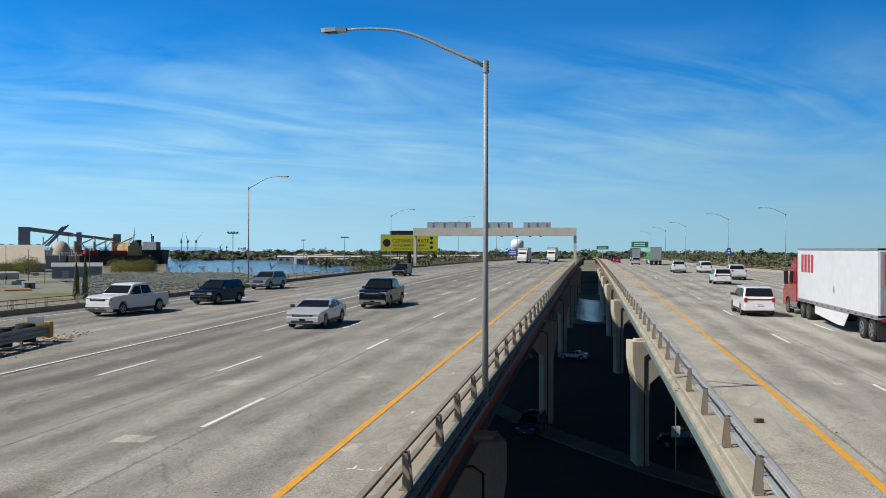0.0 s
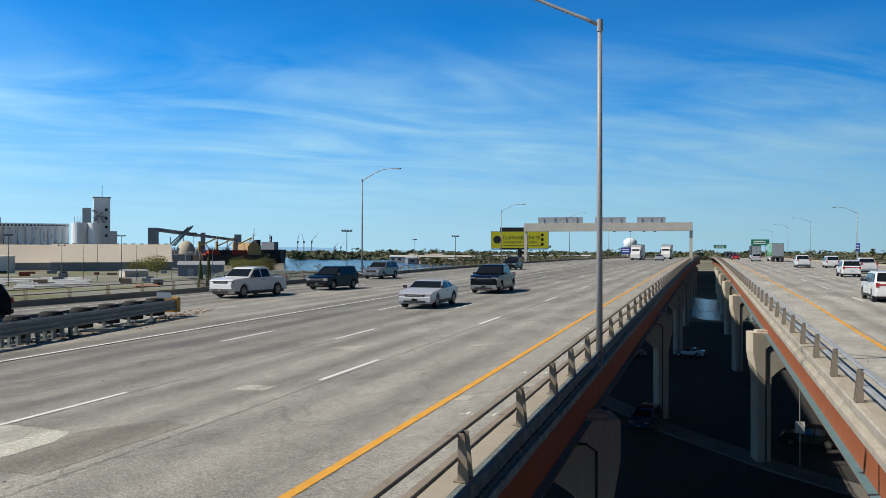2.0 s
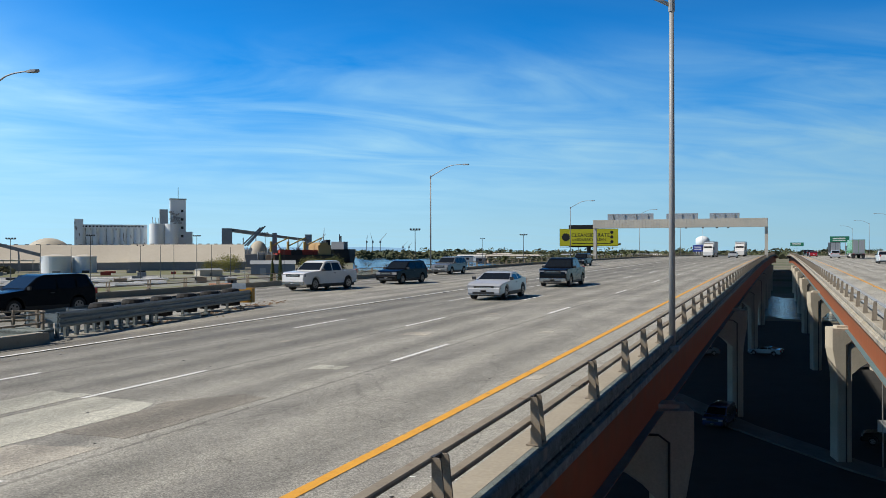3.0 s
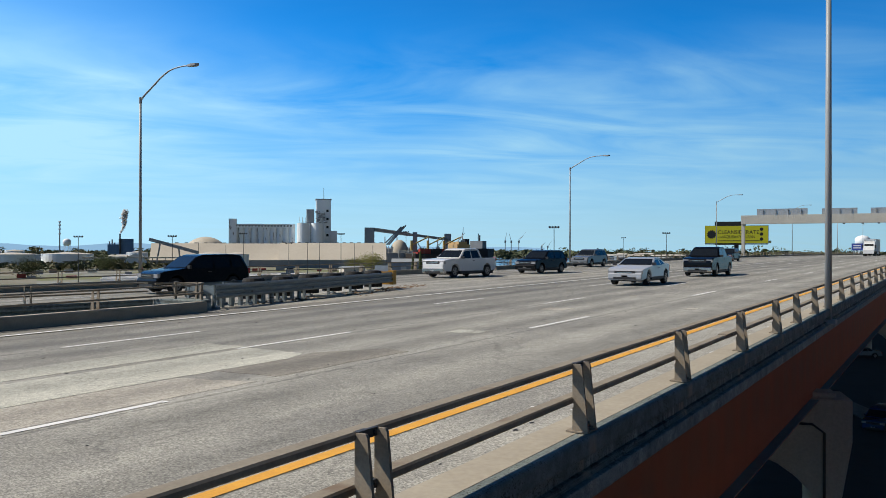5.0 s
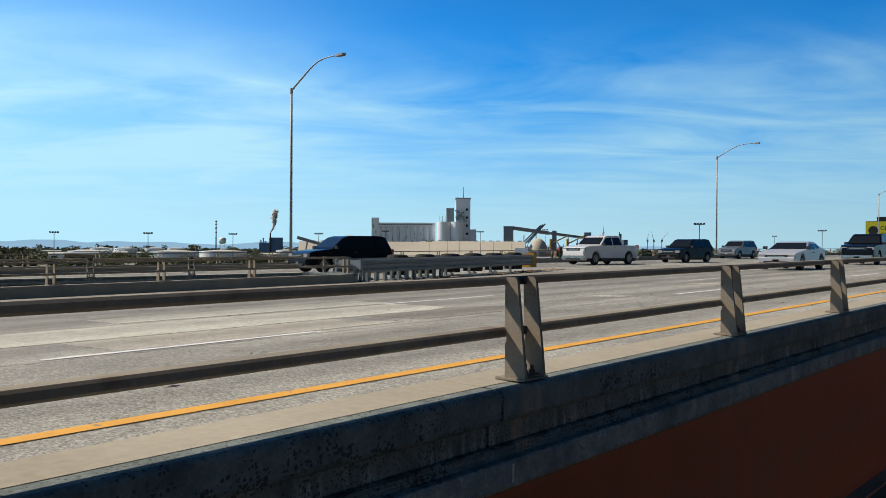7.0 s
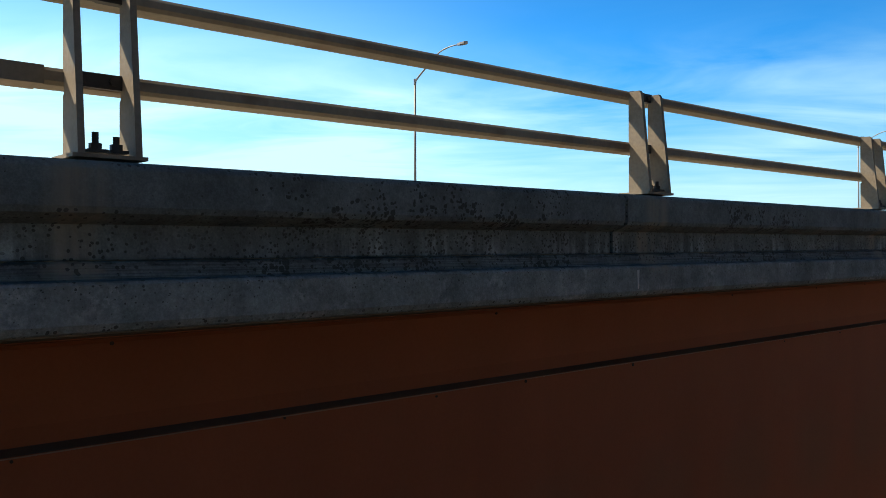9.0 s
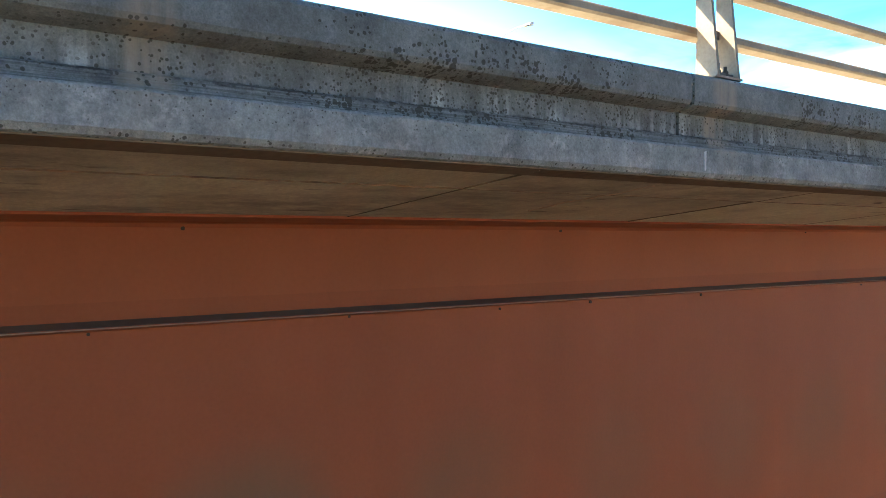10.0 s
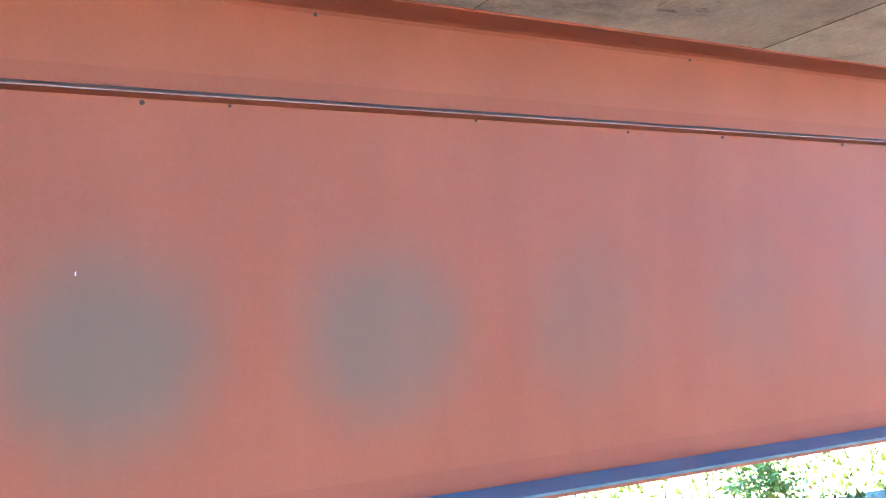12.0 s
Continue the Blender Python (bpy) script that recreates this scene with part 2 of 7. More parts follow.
def node_kit(m):
    """Short ways to add maths, noise and ramps to a material's nodes."""
    n, l = m.node_tree.nodes, m.node_tree.links
    co = n.new("ShaderNodeTexCoord")

    def mth(op, *args):
        q = n.new("ShaderNodeMath")
        q.operation = op
        for i, v in enumerate(args):
            if isinstance(v, (int, float)):
                q.inputs[i].default_value = v
            else:
                l.new(v, q.inputs[i])
        return q.outputs[0]

    def noise_at(scale, detail, rough=0.5, src=None, stretch=None, turn=0.0):
        src = src or co.outputs["Object"]
        if stretch:
            mp = n.new("ShaderNodeMapping")
            mp.inputs["Scale"].default_value = stretch
            mp.inputs["Rotation"].default_value = (0, 0, turn)
            l.new(src, mp.inputs[0])
            src = mp.outputs[0]
        q = n.new("ShaderNodeTexNoise")
        q.inputs["Scale"].default_value, q.inputs["Detail"].default_value, q.inputs["Roughness"].default_value = scale, detail, rough
        l.new(src, q.inputs["Vector"])
        return q

    def ramp_at(value, a, c, lo, hi):
        q = n.new("ShaderNodeMapRange")
        q.interpolation_type = "SMOOTHSTEP"
        for k, v in (("From Min", a), ("From Max", c), ("To Min", lo), ("To Max", hi)):
            q.inputs[k].default_value = v
        l.new(value, q.inputs["Value"])
        return q.outputs[0]

    def blend(fac, a, b, how="MIX"):
        q = n.new("ShaderNodeMix")
        q.data_type, q.blend_type = "RGBA", how
        for v, at in ((fac, "Factor"), (a, 6), (b, 7)):
            if isinstance(v, (int, float)):
                q.inputs[at].default_value = v
            elif isinstance(v, tuple):
                q.inputs[at].default_value = (*v, 1)
            else:
                l.new(v, q.inputs[at])
        return q.outputs[2]

    return n, l, co, mth, noise_at, ramp_at, blend


def parapet_material():
    """Weathered concrete, its base toned dark as a shaded side: pale runs in the recess under the coping, washed stains
    below the posts, round lichen in drifts, pits, a chalky sill.
    """
    m = material("shaded_stained_concrete", (0.097, 0.116, 0.111), (0.200, 0.234, 0.226), scale=2.4, rough=0.92, bump=0.8, fine=60.0)
    n, l, co, mth, noise_at, ramp_at, blend = node_kit(m)
    b = n["Principled BSDF"]
    base = b.inputs["Base Color"].links[0].from_socket
    sp = n.new("ShaderNodeSeparateXYZ")
    l.new(co.outputs["Object"], sp.inputs[0])
    drift = noise_at(1.7, 4)
    wild = noise_at(18.0, 4, 0.7)
    # height over the deck's edge, following its rise; slightly ragged
    level = mth("ADD", mth("MULTIPLY_ADD", sp.outputs["Y"], -0.0075, sp.outputs["Z"]), 0.053)
    height = mth("ADD", level, mth("MULTIPLY", mth("SUBTRACT", wild.outputs["Fac"], 0.5), 0.03))
    mottle = ramp_at(noise_at(7.0, 7, 0.75).outputs["Fac"], 0.3, 0.7, 0.74, 1.26)
    speck = ramp_at(noise_at(140.0, 3, 0.7).outputs["Fac"], 0.3, 0.7, 0.86, 1.14)
    # water runs down the recess: fine pale streaks, in drifts
    recess = mth("MULTIPLY", ramp_at(height, 0.0, 0.02, 0.0, 1.0), ramp_at(height, 0.125, 0.15, 1.0, 0.0))
    runs = noise_at(1.0, 5, 0.6, stretch=(17, 17, 1.1))
    wide_runs = noise_at(1.0, 3, 0.5, stretch=(3.2, 3.2, 0.4))
    fall = ramp_at(height, 0.015, 0.125, 1.0, 0.30)
    run_tone = mth("MULTIPLY", mth("MULTIPLY", ramp_at(runs.outputs["Fac"], 0.36, 0.70, -0.35, 1.35), ramp_at(wide_runs.outputs["Fac"], 0.40, 0.60, 0.12, 1.0)), mth("MULTIPLY", recess, fall))
    # board marks on the narrow strip above the sill
    strip = mth("MULTIPLY", ramp_at(height, -0.055, -0.045, 0.0, 1.0), ramp_at(height, 0.006, 0.014, 1.0, 0.0))
    boards = ramp_at(noise_at(1.0, 4, 0.7, stretch=(1, 2.0, 160)).outputs["Fac"], 0.35, 0.65, -0.42, 0.16)
    grime = mth("MULTIPLY", ramp_at(mth("ABSOLUTE", mth("SUBTRACT", height, 0.010)), 0.003, 0.014, 1.0, 0.0), ramp_at(noise_at(5.0, 5, 0.7).outputs["Fac"], 0.40, 0.60, 0.15, 0.75))
    # chalky bloom on the sill
    sill = ramp_at(height, -0.045, -0.06, 0.0, 1.0)
    bloom = mth("MULTIPLY", sill, mth("MULTIPLY", ramp_at(noise_at(3.2, 4, 0.6).outputs["Fac"], 0.46, 0.68, 0.0, 1.0), ramp_at(noise_at(34.0, 4, 0.75).outputs["Fac"], 0.42, 0.66, 0.0, 1.0)))
    tone = mth("ADD", mth("ADD", 1.0, mth("MULTIPLY", sill, 0.42)), mth("ADD", run_tone, mth("SUBTRACT", mth("MULTIPLY", strip, boards), mth("MULTIPLY", grime, 0.9))))
    tone = mth("MULTIPLY", mth("MULTIPLY", mth("MAXIMUM", tone, 0.2), mottle), speck)
    col = blend(1.0, base, tone, "MULTIPLY")
    col = blend(mth("MULTIPLY", bloom, 0.8), col, (0.48, 0.50, 0.49))
    # tan wash below each post
    post_y = mth("MULTIPLY", mth("SUBTRACT", mth("FRACT", mth("MULTIPLY_ADD", mth("SUBTRACT", sp.outputs["Y"], 0.95), 1 / 3.02, 0.5)), 0.5), 3.02)
    side = mth("ABSOLUTE", mth("ADD", post_y, mth("MULTIPLY", mth("SUBTRACT", noise_at(1.0, 4, stretch=(6, 6, 1)).outputs["Fac"], 0.5), 0.22)))
    wash = mth("MULTIPLY", ramp_at(side, 0.03, 0.13, 0.75, 0.0), mth("MULTIPLY", ramp_at(height, -0.12, 0.0, 0.2, 1.0), ramp_at(runs.outputs["Fac"], 0.30, 0.60, 0.25, 1.0)))
    col = blend(wash, col, (0.29, 0.265, 0.205))
    # lichen discs and pits, with ragged rims
    rag = n.new("ShaderNodeVectorMath")
    rag.operation = "MULTIPLY_ADD"
    rag.inputs[1].default_value = (0.007, 0.007, 0.007)
    l.new(noise_at(70.0, 3).outputs["Color"], rag.inputs[0])
    l.new(co.outputs["Object"], rag.inputs[2])

    def discs(scale, low, high, limit):
        v = n.new("ShaderNodeTexVoronoi")
        v.inputs["Scale"].default_value = scale
        l.new(rag.outputs[0], v.inputs["Vector"])
        c = n.new("ShaderNodeSeparateColor")
        l.new(v.outputs["Color"], c.inputs[0])
        r = mth("MULTIPLY", ramp_at(c.outputs[0], low, 1.0, 0.0, high), limit)
        return ramp_at(mth("SUBTRACT", v.outputs["Distance"], r), -0.04, 0.03, 1.0, 0.0)

    clear = ramp_at(mth("ABSOLUTE", post_y), 0.30, 0.75, 0.0, 1.0)   # little grows near the washed strips
    where = mth("MULTIPLY", mth("MULTIPLY", ramp_at(drift.outputs["Fac"], 0.38, 0.50, 0.25, 1.0), clear), ramp_at(noise_at(6.0, 3).outputs["Fac"], 0.42, 0.55, 0.35, 1.0))
    upper = mth("ADD", mth("MULTIPLY", ramp_at(height, 0.10, 0.16, 0.45, 1.0), ramp_at(height, 0.24, 0.31, 1.0, 0.45)), mth("MULTIPLY", strip, 0.8))
    above = ramp_at(height, -0.055, -0.045, 0.0, 1.0)
    lichen = mth("MULTIPLY", discs(38.0, 0.10, 0.70, mth("MULTIPLY", where, upper)), above)
    small = mth("MULTIPLY", discs(62.0, 0.35, 0.55, mth("ADD", 0.10, mth("MULTIPLY", where, 0.85))), above)
    pits = mth("MULTIPLY", discs(58.0, 0.40, 0.42, 1.0), ramp_at(noise_at(3.5, 3).outputs["Fac"], 0.38, 0.54, 0.45, 1.0))
    dark = mth("MULTIPLY", mth("MAXIMUM", mth("MAXIMUM", lichen, small), pits), 0.80)
    col = blend(dark, col, (0.036, 0.036, 0.026))
    l.new(col, b.inputs["Base Color"])
    return m


M["parapet"] = parapet_material()


def soffit_material():
    """Board-formed concrete: tan with grey damp blooms, slanting trowel grain, small scars; panels differ in tone."""
    m = material("formed_soffit", (0.50, 0.51, 0.365), (0.70, 0.715, 0.54), scale=1.3, rough=0.92, bump=0.6, fine=30.0, stretch=(1.0, 0.6, 1.0), random_tone=0.10)
    n, l, co, mth, noise_at, ramp_at, blend = node_kit(m)
    b = n["Principled BSDF"]
    base = b.inputs["Base Color"].links[0].from_socket
    grain = ramp_at(noise_at(1.0, 6, 0.72, stretch=(8.0, 15.0, 8.0), turn=0.62).outputs["Fac"], 0.32, 0.68, 0.92, 1.07)
    fine = ramp_at(noise_at(1.0, 5, 0.8, stretch=(40.0, 66.0, 40.0), turn=0.62).outputs["Fac"], 0.32, 0.68, 0.90, 1.09)
    col = blend(1.0, base, mth("MULTIPLY", grain, fine), "MULTIPLY")
    damp = mth("MULTIPLY", ramp_at(noise_at(0.75, 5, 0.6, stretch=(1.0, 0.7, 1.0)).outputs["Fac"], 0.44, 0.60, 0.0, 1.0), ramp_at(noise_at(5.0, 6, 0.75, stretch=(1.0, 0.5, 1.0), turn=0.5).outputs["Fac"], 0.34, 0.64, 0.25, 0.95))
    col = blend(mth("MULTIPLY", damp, 0.85), col, (0.21, 0.215, 0.175))
    blots = mth("MULTIPLY", ramp_at(noise_at(7.0, 4, 0.6, stretch=(1.0, 0.35, 1.0), turn=0.3).outputs["Fac"], 0.62, 0.70, 0.0, 0.8), ramp_at(noise_at(1.3, 2).outputs["Fac"], 0.45, 0.6, 0.2, 1.0))
    col = blend(blots, col, (0.11, 0.10, 0.075))
    pale = ramp_at(noise_at(11.0, 5, 0.7).outputs["Fac"], 0.70, 0.76, 0.0, 0.5)
    col = blend(pale, col, (0.68, 0.62, 0.48))
    l.new(col, b.inputs["Base Color"])
    return m


M["soffit"] = soffit_material()


def girder_material():
    """Red-lead paint, faded to grey in soft round patches low on the web, with faint rain runs."""
    m = material("red_lead_paint", (0.300, 0.098, 0.045), (0.352, 0.118, 0.057), scale=0.9, rough=0.62, bump=0.03, fine=40.0)
    n, l = m.node_tree.nodes, m.node_tree.links
    b = n["Principled BSDF"]
    base = b.inputs["Base Color"].links[0].from_socket
    co = n.new("ShaderNodeTexCoord")
    sp = n.new("ShaderNodeSeparateXYZ")
    l.new(co.outputs["Object"], sp.inputs[0])

    def mth(op, a, b2=None, clamp=False):
        q = n.new("ShaderNodeMath")
        q.operation, q.use_clamp = op, clamp
        for i, v in enumerate((a, b2)):
            if v is None:
                continue
            if isinstance(v, (int, float)):
                q.inputs[i].default_value = v
            else:
                l.new(v, q.inputs[i])
        return q.outputs[0]

    wob = n.new("ShaderNodeTexNoise")
    wob.inputs["Scale"].default_value, wob.inputs["Detail"].default_value = 1.6, 4
    l.new(co.outputs["Object"], wob.inputs["Vector"])
    wv = mth("MULTIPLY", mth("SUBTRACT", wob.outputs["Fac"], 0.5), 0.5)
    # a row of round faded patches every 1.7 m, half a metre in radius
    fy = mth("MULTIPLY", mth("SUBTRACT", mth("FRACT", mth("ADD", mth("MULTIPLY", mth("SUBTRACT", sp.outputs["Y"], 0.65), 1 / 1.55), 0.5)), 0.5), 1.55)
    dy = mth("ADD", fy, wv)
    dz = mth("ADD", mth("ADD", sp.outputs["Z"], 2.31), mth("MULTIPLY", wv, 0.4))
    d = mth("SQRT", mth("ADD", mth("MULTIPLY", dy, dy), mth("MULTIPLY", dz, dz)))
    fade = n.new("ShaderNodeMapRange")
    fade.interpolation_type = "SMOOTHSTEP"
    fade.inputs["From Min"].default_value, fade.inputs["From Max"].default_value = 0.18, 0.80
    fade.inputs["To Min"].default_value, fade.inputs["To Max"].default_value = 1.0, 0.0
    l.new(d, fade.inputs["Value"])
    # patches differ in strength along the girder
    vary = n.new("ShaderNodeMapRange")
    vary.inputs["From Min"].default_value, vary.inputs["From Max"].default_value = 4.2, 1.6
    vary.inputs["To Min"].default_value, vary.inputs["To Max"].default_value = 0.28, 0.9
    l.new(sp.outputs["Y"], vary.inputs["Value"])
    mx = n.new("ShaderNodeMix")
    mx.data_type = "RGBA"
    l.new(mth("MULTIPLY", fade.outputs[0], vary.outputs[0]), mx.inputs["Factor"])
    l.new(base, mx.inputs[6])
    mx.inputs[7].default_value = (0.165, 0.135, 0.085, 1)
    runs_at = n.new("ShaderNodeMapping")
    runs_at.inputs["Scale"].default_value = (2.2, 2.2, 0.18)
    l.new(co.outputs["Object"], runs_at.inputs[0])
    runs = n.new("ShaderNodeTexNoise")
    runs.inputs["Scale"].default_value, runs.inputs["Detail"].default_value = 1.0, 5
    l.new(runs_at.outputs[0], runs.inputs["Vector"])
    rr = n.new("ShaderNodeMapRange")
    rr.inputs["From Min"].default_value, rr.inputs["From Max"].default_value = 0.3, 0.7
    rr.inputs["To Min"].default_value, rr.inputs["To Max"].default_value = 0.96, 1.045
    l.new(runs.outputs["Fac"], rr.inputs["Value"])
    mu = n.new("ShaderNodeMix")
    mu.data_type, mu.blend_type = "RGBA", "MULTIPLY"
    mu.inputs["Factor"].default_value = 1.0
    l.new(mx.outputs[2], mu.inputs[6])
    # slightly darker bands along the stiffener and above the lower flange
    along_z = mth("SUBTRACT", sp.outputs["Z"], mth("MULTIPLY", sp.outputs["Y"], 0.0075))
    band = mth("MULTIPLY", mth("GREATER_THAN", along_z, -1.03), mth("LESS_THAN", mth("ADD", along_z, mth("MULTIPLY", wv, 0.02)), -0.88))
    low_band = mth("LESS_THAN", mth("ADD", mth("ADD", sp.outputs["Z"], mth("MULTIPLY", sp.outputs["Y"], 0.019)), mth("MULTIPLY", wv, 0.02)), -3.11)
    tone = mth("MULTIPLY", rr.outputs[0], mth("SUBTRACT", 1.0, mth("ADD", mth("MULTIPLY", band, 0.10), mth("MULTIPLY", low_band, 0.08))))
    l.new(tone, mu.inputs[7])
    l.new(mu.outputs[2], b.inputs["Base Color"])
    return m


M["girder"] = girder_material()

def deck_material(name="worn_deck_concrete", dark=(0.218, 0.210, 0.180), light=(0.402, 0.388, 0.340), spots=(0.212, 0.204, 0.182)):
    """Aged concrete pavement: darker wheel paths along each lane, long oil strips, fine grit and cracks."""
    m = material(name, dark, light, scale=0.55, rough=0.86, bump=0.7, fine=22.0, stretch=(1.0, 0.35, 1.0), spots=spots, spot_scale=0.5, spot_at=(0.52, 0.72))
    n, l = m.node_tree.nodes, m.node_tree.links
    b = n["Principled BSDF"]
    base = b.inputs["Base Color"].links[0].from_socket
    co = n.new("ShaderNodeTexCoord")
    sp = n.new("ShaderNodeSeparateXYZ")
    l.new(co.outputs["Object"], sp.inputs[0])

    def mth(op, a, b2=None):
        q = n.new("ShaderNodeMath")
        q.operation = op
        for i, v in enumerate((a, b2)):
            if v is None:
                continue
            if isinstance(v, (int, float)):
                q.inputs[i].default_value = v
            else:
                l.new(v, q.inputs[i])
        return q.outputs[0]

    ax = mth("ABSOLUTE", sp.outputs["X"])
    # lanes are 3.55 m wide from 5.2 m outwards; two wheel paths in each
    lane = mth("MULTIPLY", mth("SUBTRACT", ax, 5.2), 1 / 3.55)
    wheel_wave = mth("MULTIPLY", mth("ADD", mth("COSINE", mth("MULTIPLY", lane, 4 * math.pi)), 1.0), 0.5)
    wob = n.new("ShaderNodeTexNoise")
    wob.inputs["Scale"].default_value, wob.inputs["Detail"].default_value = 0.9, 5
    wm = n.new("ShaderNodeMapping")
    wm.inputs["Scale"].default_value = (1.2, 0.08, 1)
    l.new(co.outputs["Object"], wm.inputs[0])
    l.new(wm.outputs[0], wob.inputs["Vector"])
    on_lane = mth("GREATER_THAN", ax, 5.4)
    tracks = mth("MULTIPLY", mth("MULTIPLY", mth("SUBTRACT", 1.0, wheel_wave), wob.outputs["Fac"]), on_lane)
    tone = n.new("ShaderNodeMapRange")
    tone.inputs["From Max"].default_value = 0.75
    tone.inputs["To Min"].default_value, tone.inputs["To Max"].default_value = 1.06, 0.62
    l.new(tracks, tone.inputs["Value"])
    # older outer lanes are darker on the left deck
    outer = n.new("ShaderNodeMapRange")
    outer.inputs["From Min"].default_value, outer.inputs["From Max"].default_value = -10.0, -15.5
    outer.inputs["To Min"].default_value, outer.inputs["To Max"].default_value = 1.0, 0.72
    l.new(sp.outputs["X"], outer.inputs["Value"])
    pale = n.new("ShaderNodeMapRange")
    pale.inputs["From Min"].default_value, pale.inputs["From Max"].default_value = -20.3, -21.6
    pale.inputs["To Min"].default_value, pale.inputs["To Max"].default_value = 1.0, 1.42
    l.new(sp.outputs["X"], pale.inputs["Value"])
    dark2 = n.new("ShaderNodeMapRange")
    dark2.inputs["From Min"].default_value, dark2.inputs["From Max"].default_value = -26.0, -28.0
    dark2.inputs["To Min"].default_value, dark2.inputs["To Max"].default_value = 1.0, 0.72
    l.new(sp.outputs["X"], dark2.inputs["Value"])
    east = n.new("ShaderNodeMapRange")   # the eastbound deck was laid in a paler mix
    east.inputs["From Min"].default_value, east.inputs["From Max"].default_value = -0.5, 0.5
    east.inputs["To Min"].default_value, east.inputs["To Max"].default_value = 1.0, 1.2
    l.new(sp.outputs["X"], east.inputs["Value"])
    side = mth("MULTIPLY", mth("MULTIPLY", mth("MULTIPLY", outer.outputs[0], pale.outputs[0]), dark2.outputs[0]), east.outputs[0])
    # cracks: thin cell borders, stretched along the road
    cm_ = n.new("ShaderNodeMapping")
    cm_.inputs["Scale"].default_value = (0.75, 0.22, 1)
    l.new(co.outputs["Object"], cm_.inputs[0])
    vo = n.new("ShaderNodeTexVoronoi")
    vo.feature = "DISTANCE_TO_EDGE"
    vo.inputs["Scale"].default_value = 1.0
    wj = n.new("ShaderNodeVectorMath")
    wj.operation = "MULTIPLY_ADD"
    wj.inputs[1].default_value = (0.6, 0.6, 0.0)
    l.new(wob.outputs["Color"], wj.inputs[0])
    l.new(cm_.outputs[0], wj.inputs[2])
    l.new(wj.outputs[0], vo.inputs["Vector"])
    cr = n.new("ShaderNodeMapRange")
    cr.inputs["From Max"].default_value = 0.008
    cr.inputs["To Min"].default_value, cr.inputs["To Max"].default_value = 0.72, 1.0
    l.new(vo.outputs["Distance"], cr.inputs["Value"])
    # seams beside the lane lines, ragged
    frac = mth("ABSOLUTE", mth("SUBTRACT", mth("FRACT", mth("ADD", lane, 0.5)), 0.475))
    gr = n.new("ShaderNodeTexNoise")
    gr.inputs["Scale"].default_value, gr.inputs["Detail"].default_value = 6.0, 4
    l.new(co.outputs["Object"], gr.inputs["Vector"])
    seam = mth("GREATER_THAN", mth("ADD", frac, mth("MULTIPLY", mth("SUBTRACT", gr.outputs["Fac"], 0.5), 0.05)), 0.010)
    seam_t = mth("ADD", mth("MULTIPLY", seam, 0.38), 0.62)
    grit = n.new("ShaderNodeTexNoise")
    grit.inputs["Scale"].default_value, grit.inputs["Detail"].default_value, grit.inputs["Roughness"].default_value = 48.0, 5, 0.85
    l.new(co.outputs["Object"], grit.inputs["Vector"])
    gt = n.new("ShaderNodeMapRange")
    gt.inputs["From Min"].default_value, gt.inputs["From Max"].default_value = 0.3, 0.7
    gt.inputs["To Min"].default_value, gt.inputs["To Max"].default_value = 0.52, 1.46
    l.new(grit.outputs["Fac"], gt.inputs["Value"])
    # exposed aggregate, one tone a stone, and mottling a hand wide
    stones = n.new("ShaderNodeTexVoronoi")
    stones.inputs["Scale"].default_value = 60.0
    l.new(co.outputs["Object"], stones.inputs["Vector"])
    stone_c = n.new("ShaderNodeSeparateColor")
    l.new(stones.outputs["Color"], stone_c.inputs[0])
    stone_t = n.new("ShaderNodeMapRange")
    stone_t.inputs["To Min"].default_value, stone_t.inputs["To Max"].default_value = 0.58, 1.42
    l.new(stone_c.outputs[0], stone_t.inputs["Value"])
    mot = n.new("ShaderNodeTexNoise")
    mot.inputs["Scale"].default_value, mot.inputs["Detail"].default_value, mot.inputs["Roughness"].default_value = 2.6, 8, 0.72
    mot_m = n.new("ShaderNodeMapping")
    mot_m.inputs["Scale"].default_value = (1.0, 0.55, 1.0)
    l.new(co.outputs["Object"], mot_m.inputs[0])
    l.new(mot_m.outputs[0], mot.inputs["Vector"])
    mot_t = n.new("ShaderNodeMapRange")
    mot_t.inputs["From Min"].default_value, mot_t.inputs["From Max"].default_value = 0.3, 0.7
    mot_t.inputs["To Min"].default_value, mot_t.inputs["To Max"].default_value = 0.84, 1.14
    l.new(mot.outputs["Fac"], mot_t.inputs["Value"])
    # scattered round stains, dark and pale
    stain = n.new("ShaderNodeTexVoronoi")
    stain.inputs["Scale"].default_value = 0.85
    stain_j = n.new("ShaderNodeVectorMath")
    stain_j.operation = "MULTIPLY_ADD"
    stain_j.inputs[1].default_value = (0.10, 0.10, 0.0)
    l.new(gr.outputs["Color"], stain_j.inputs[0])
    l.new(co.outputs["Object"], stain_j.inputs[2])
    l.new(stain_j.outputs[0], stain.inputs["Vector"])
    stain_c = n.new("ShaderNodeSeparateColor")
    l.new(stain.outputs["Color"], stain_c.inputs[0])
    stain_r = mth("MULTIPLY", mth("MAXIMUM", mth("SUBTRACT", stain_c.outputs[0], 0.62), 0.0), 0.34)
    stain_in = mth("LESS_THAN", stain.outputs["Distance"], stain_r)
    stain_s = n.new("ShaderNodeMapRange")
    stain_s.inputs["To Min"].default_value, stain_s.inputs["To Max"].default_value = -0.42, 0.20
    l.new(stain_c.outputs[1], stain_s.inputs["Value"])
    stain_t = mth("ADD", 1.0, mth("MULTIPLY", stain_in, stain_s.outputs[0]))
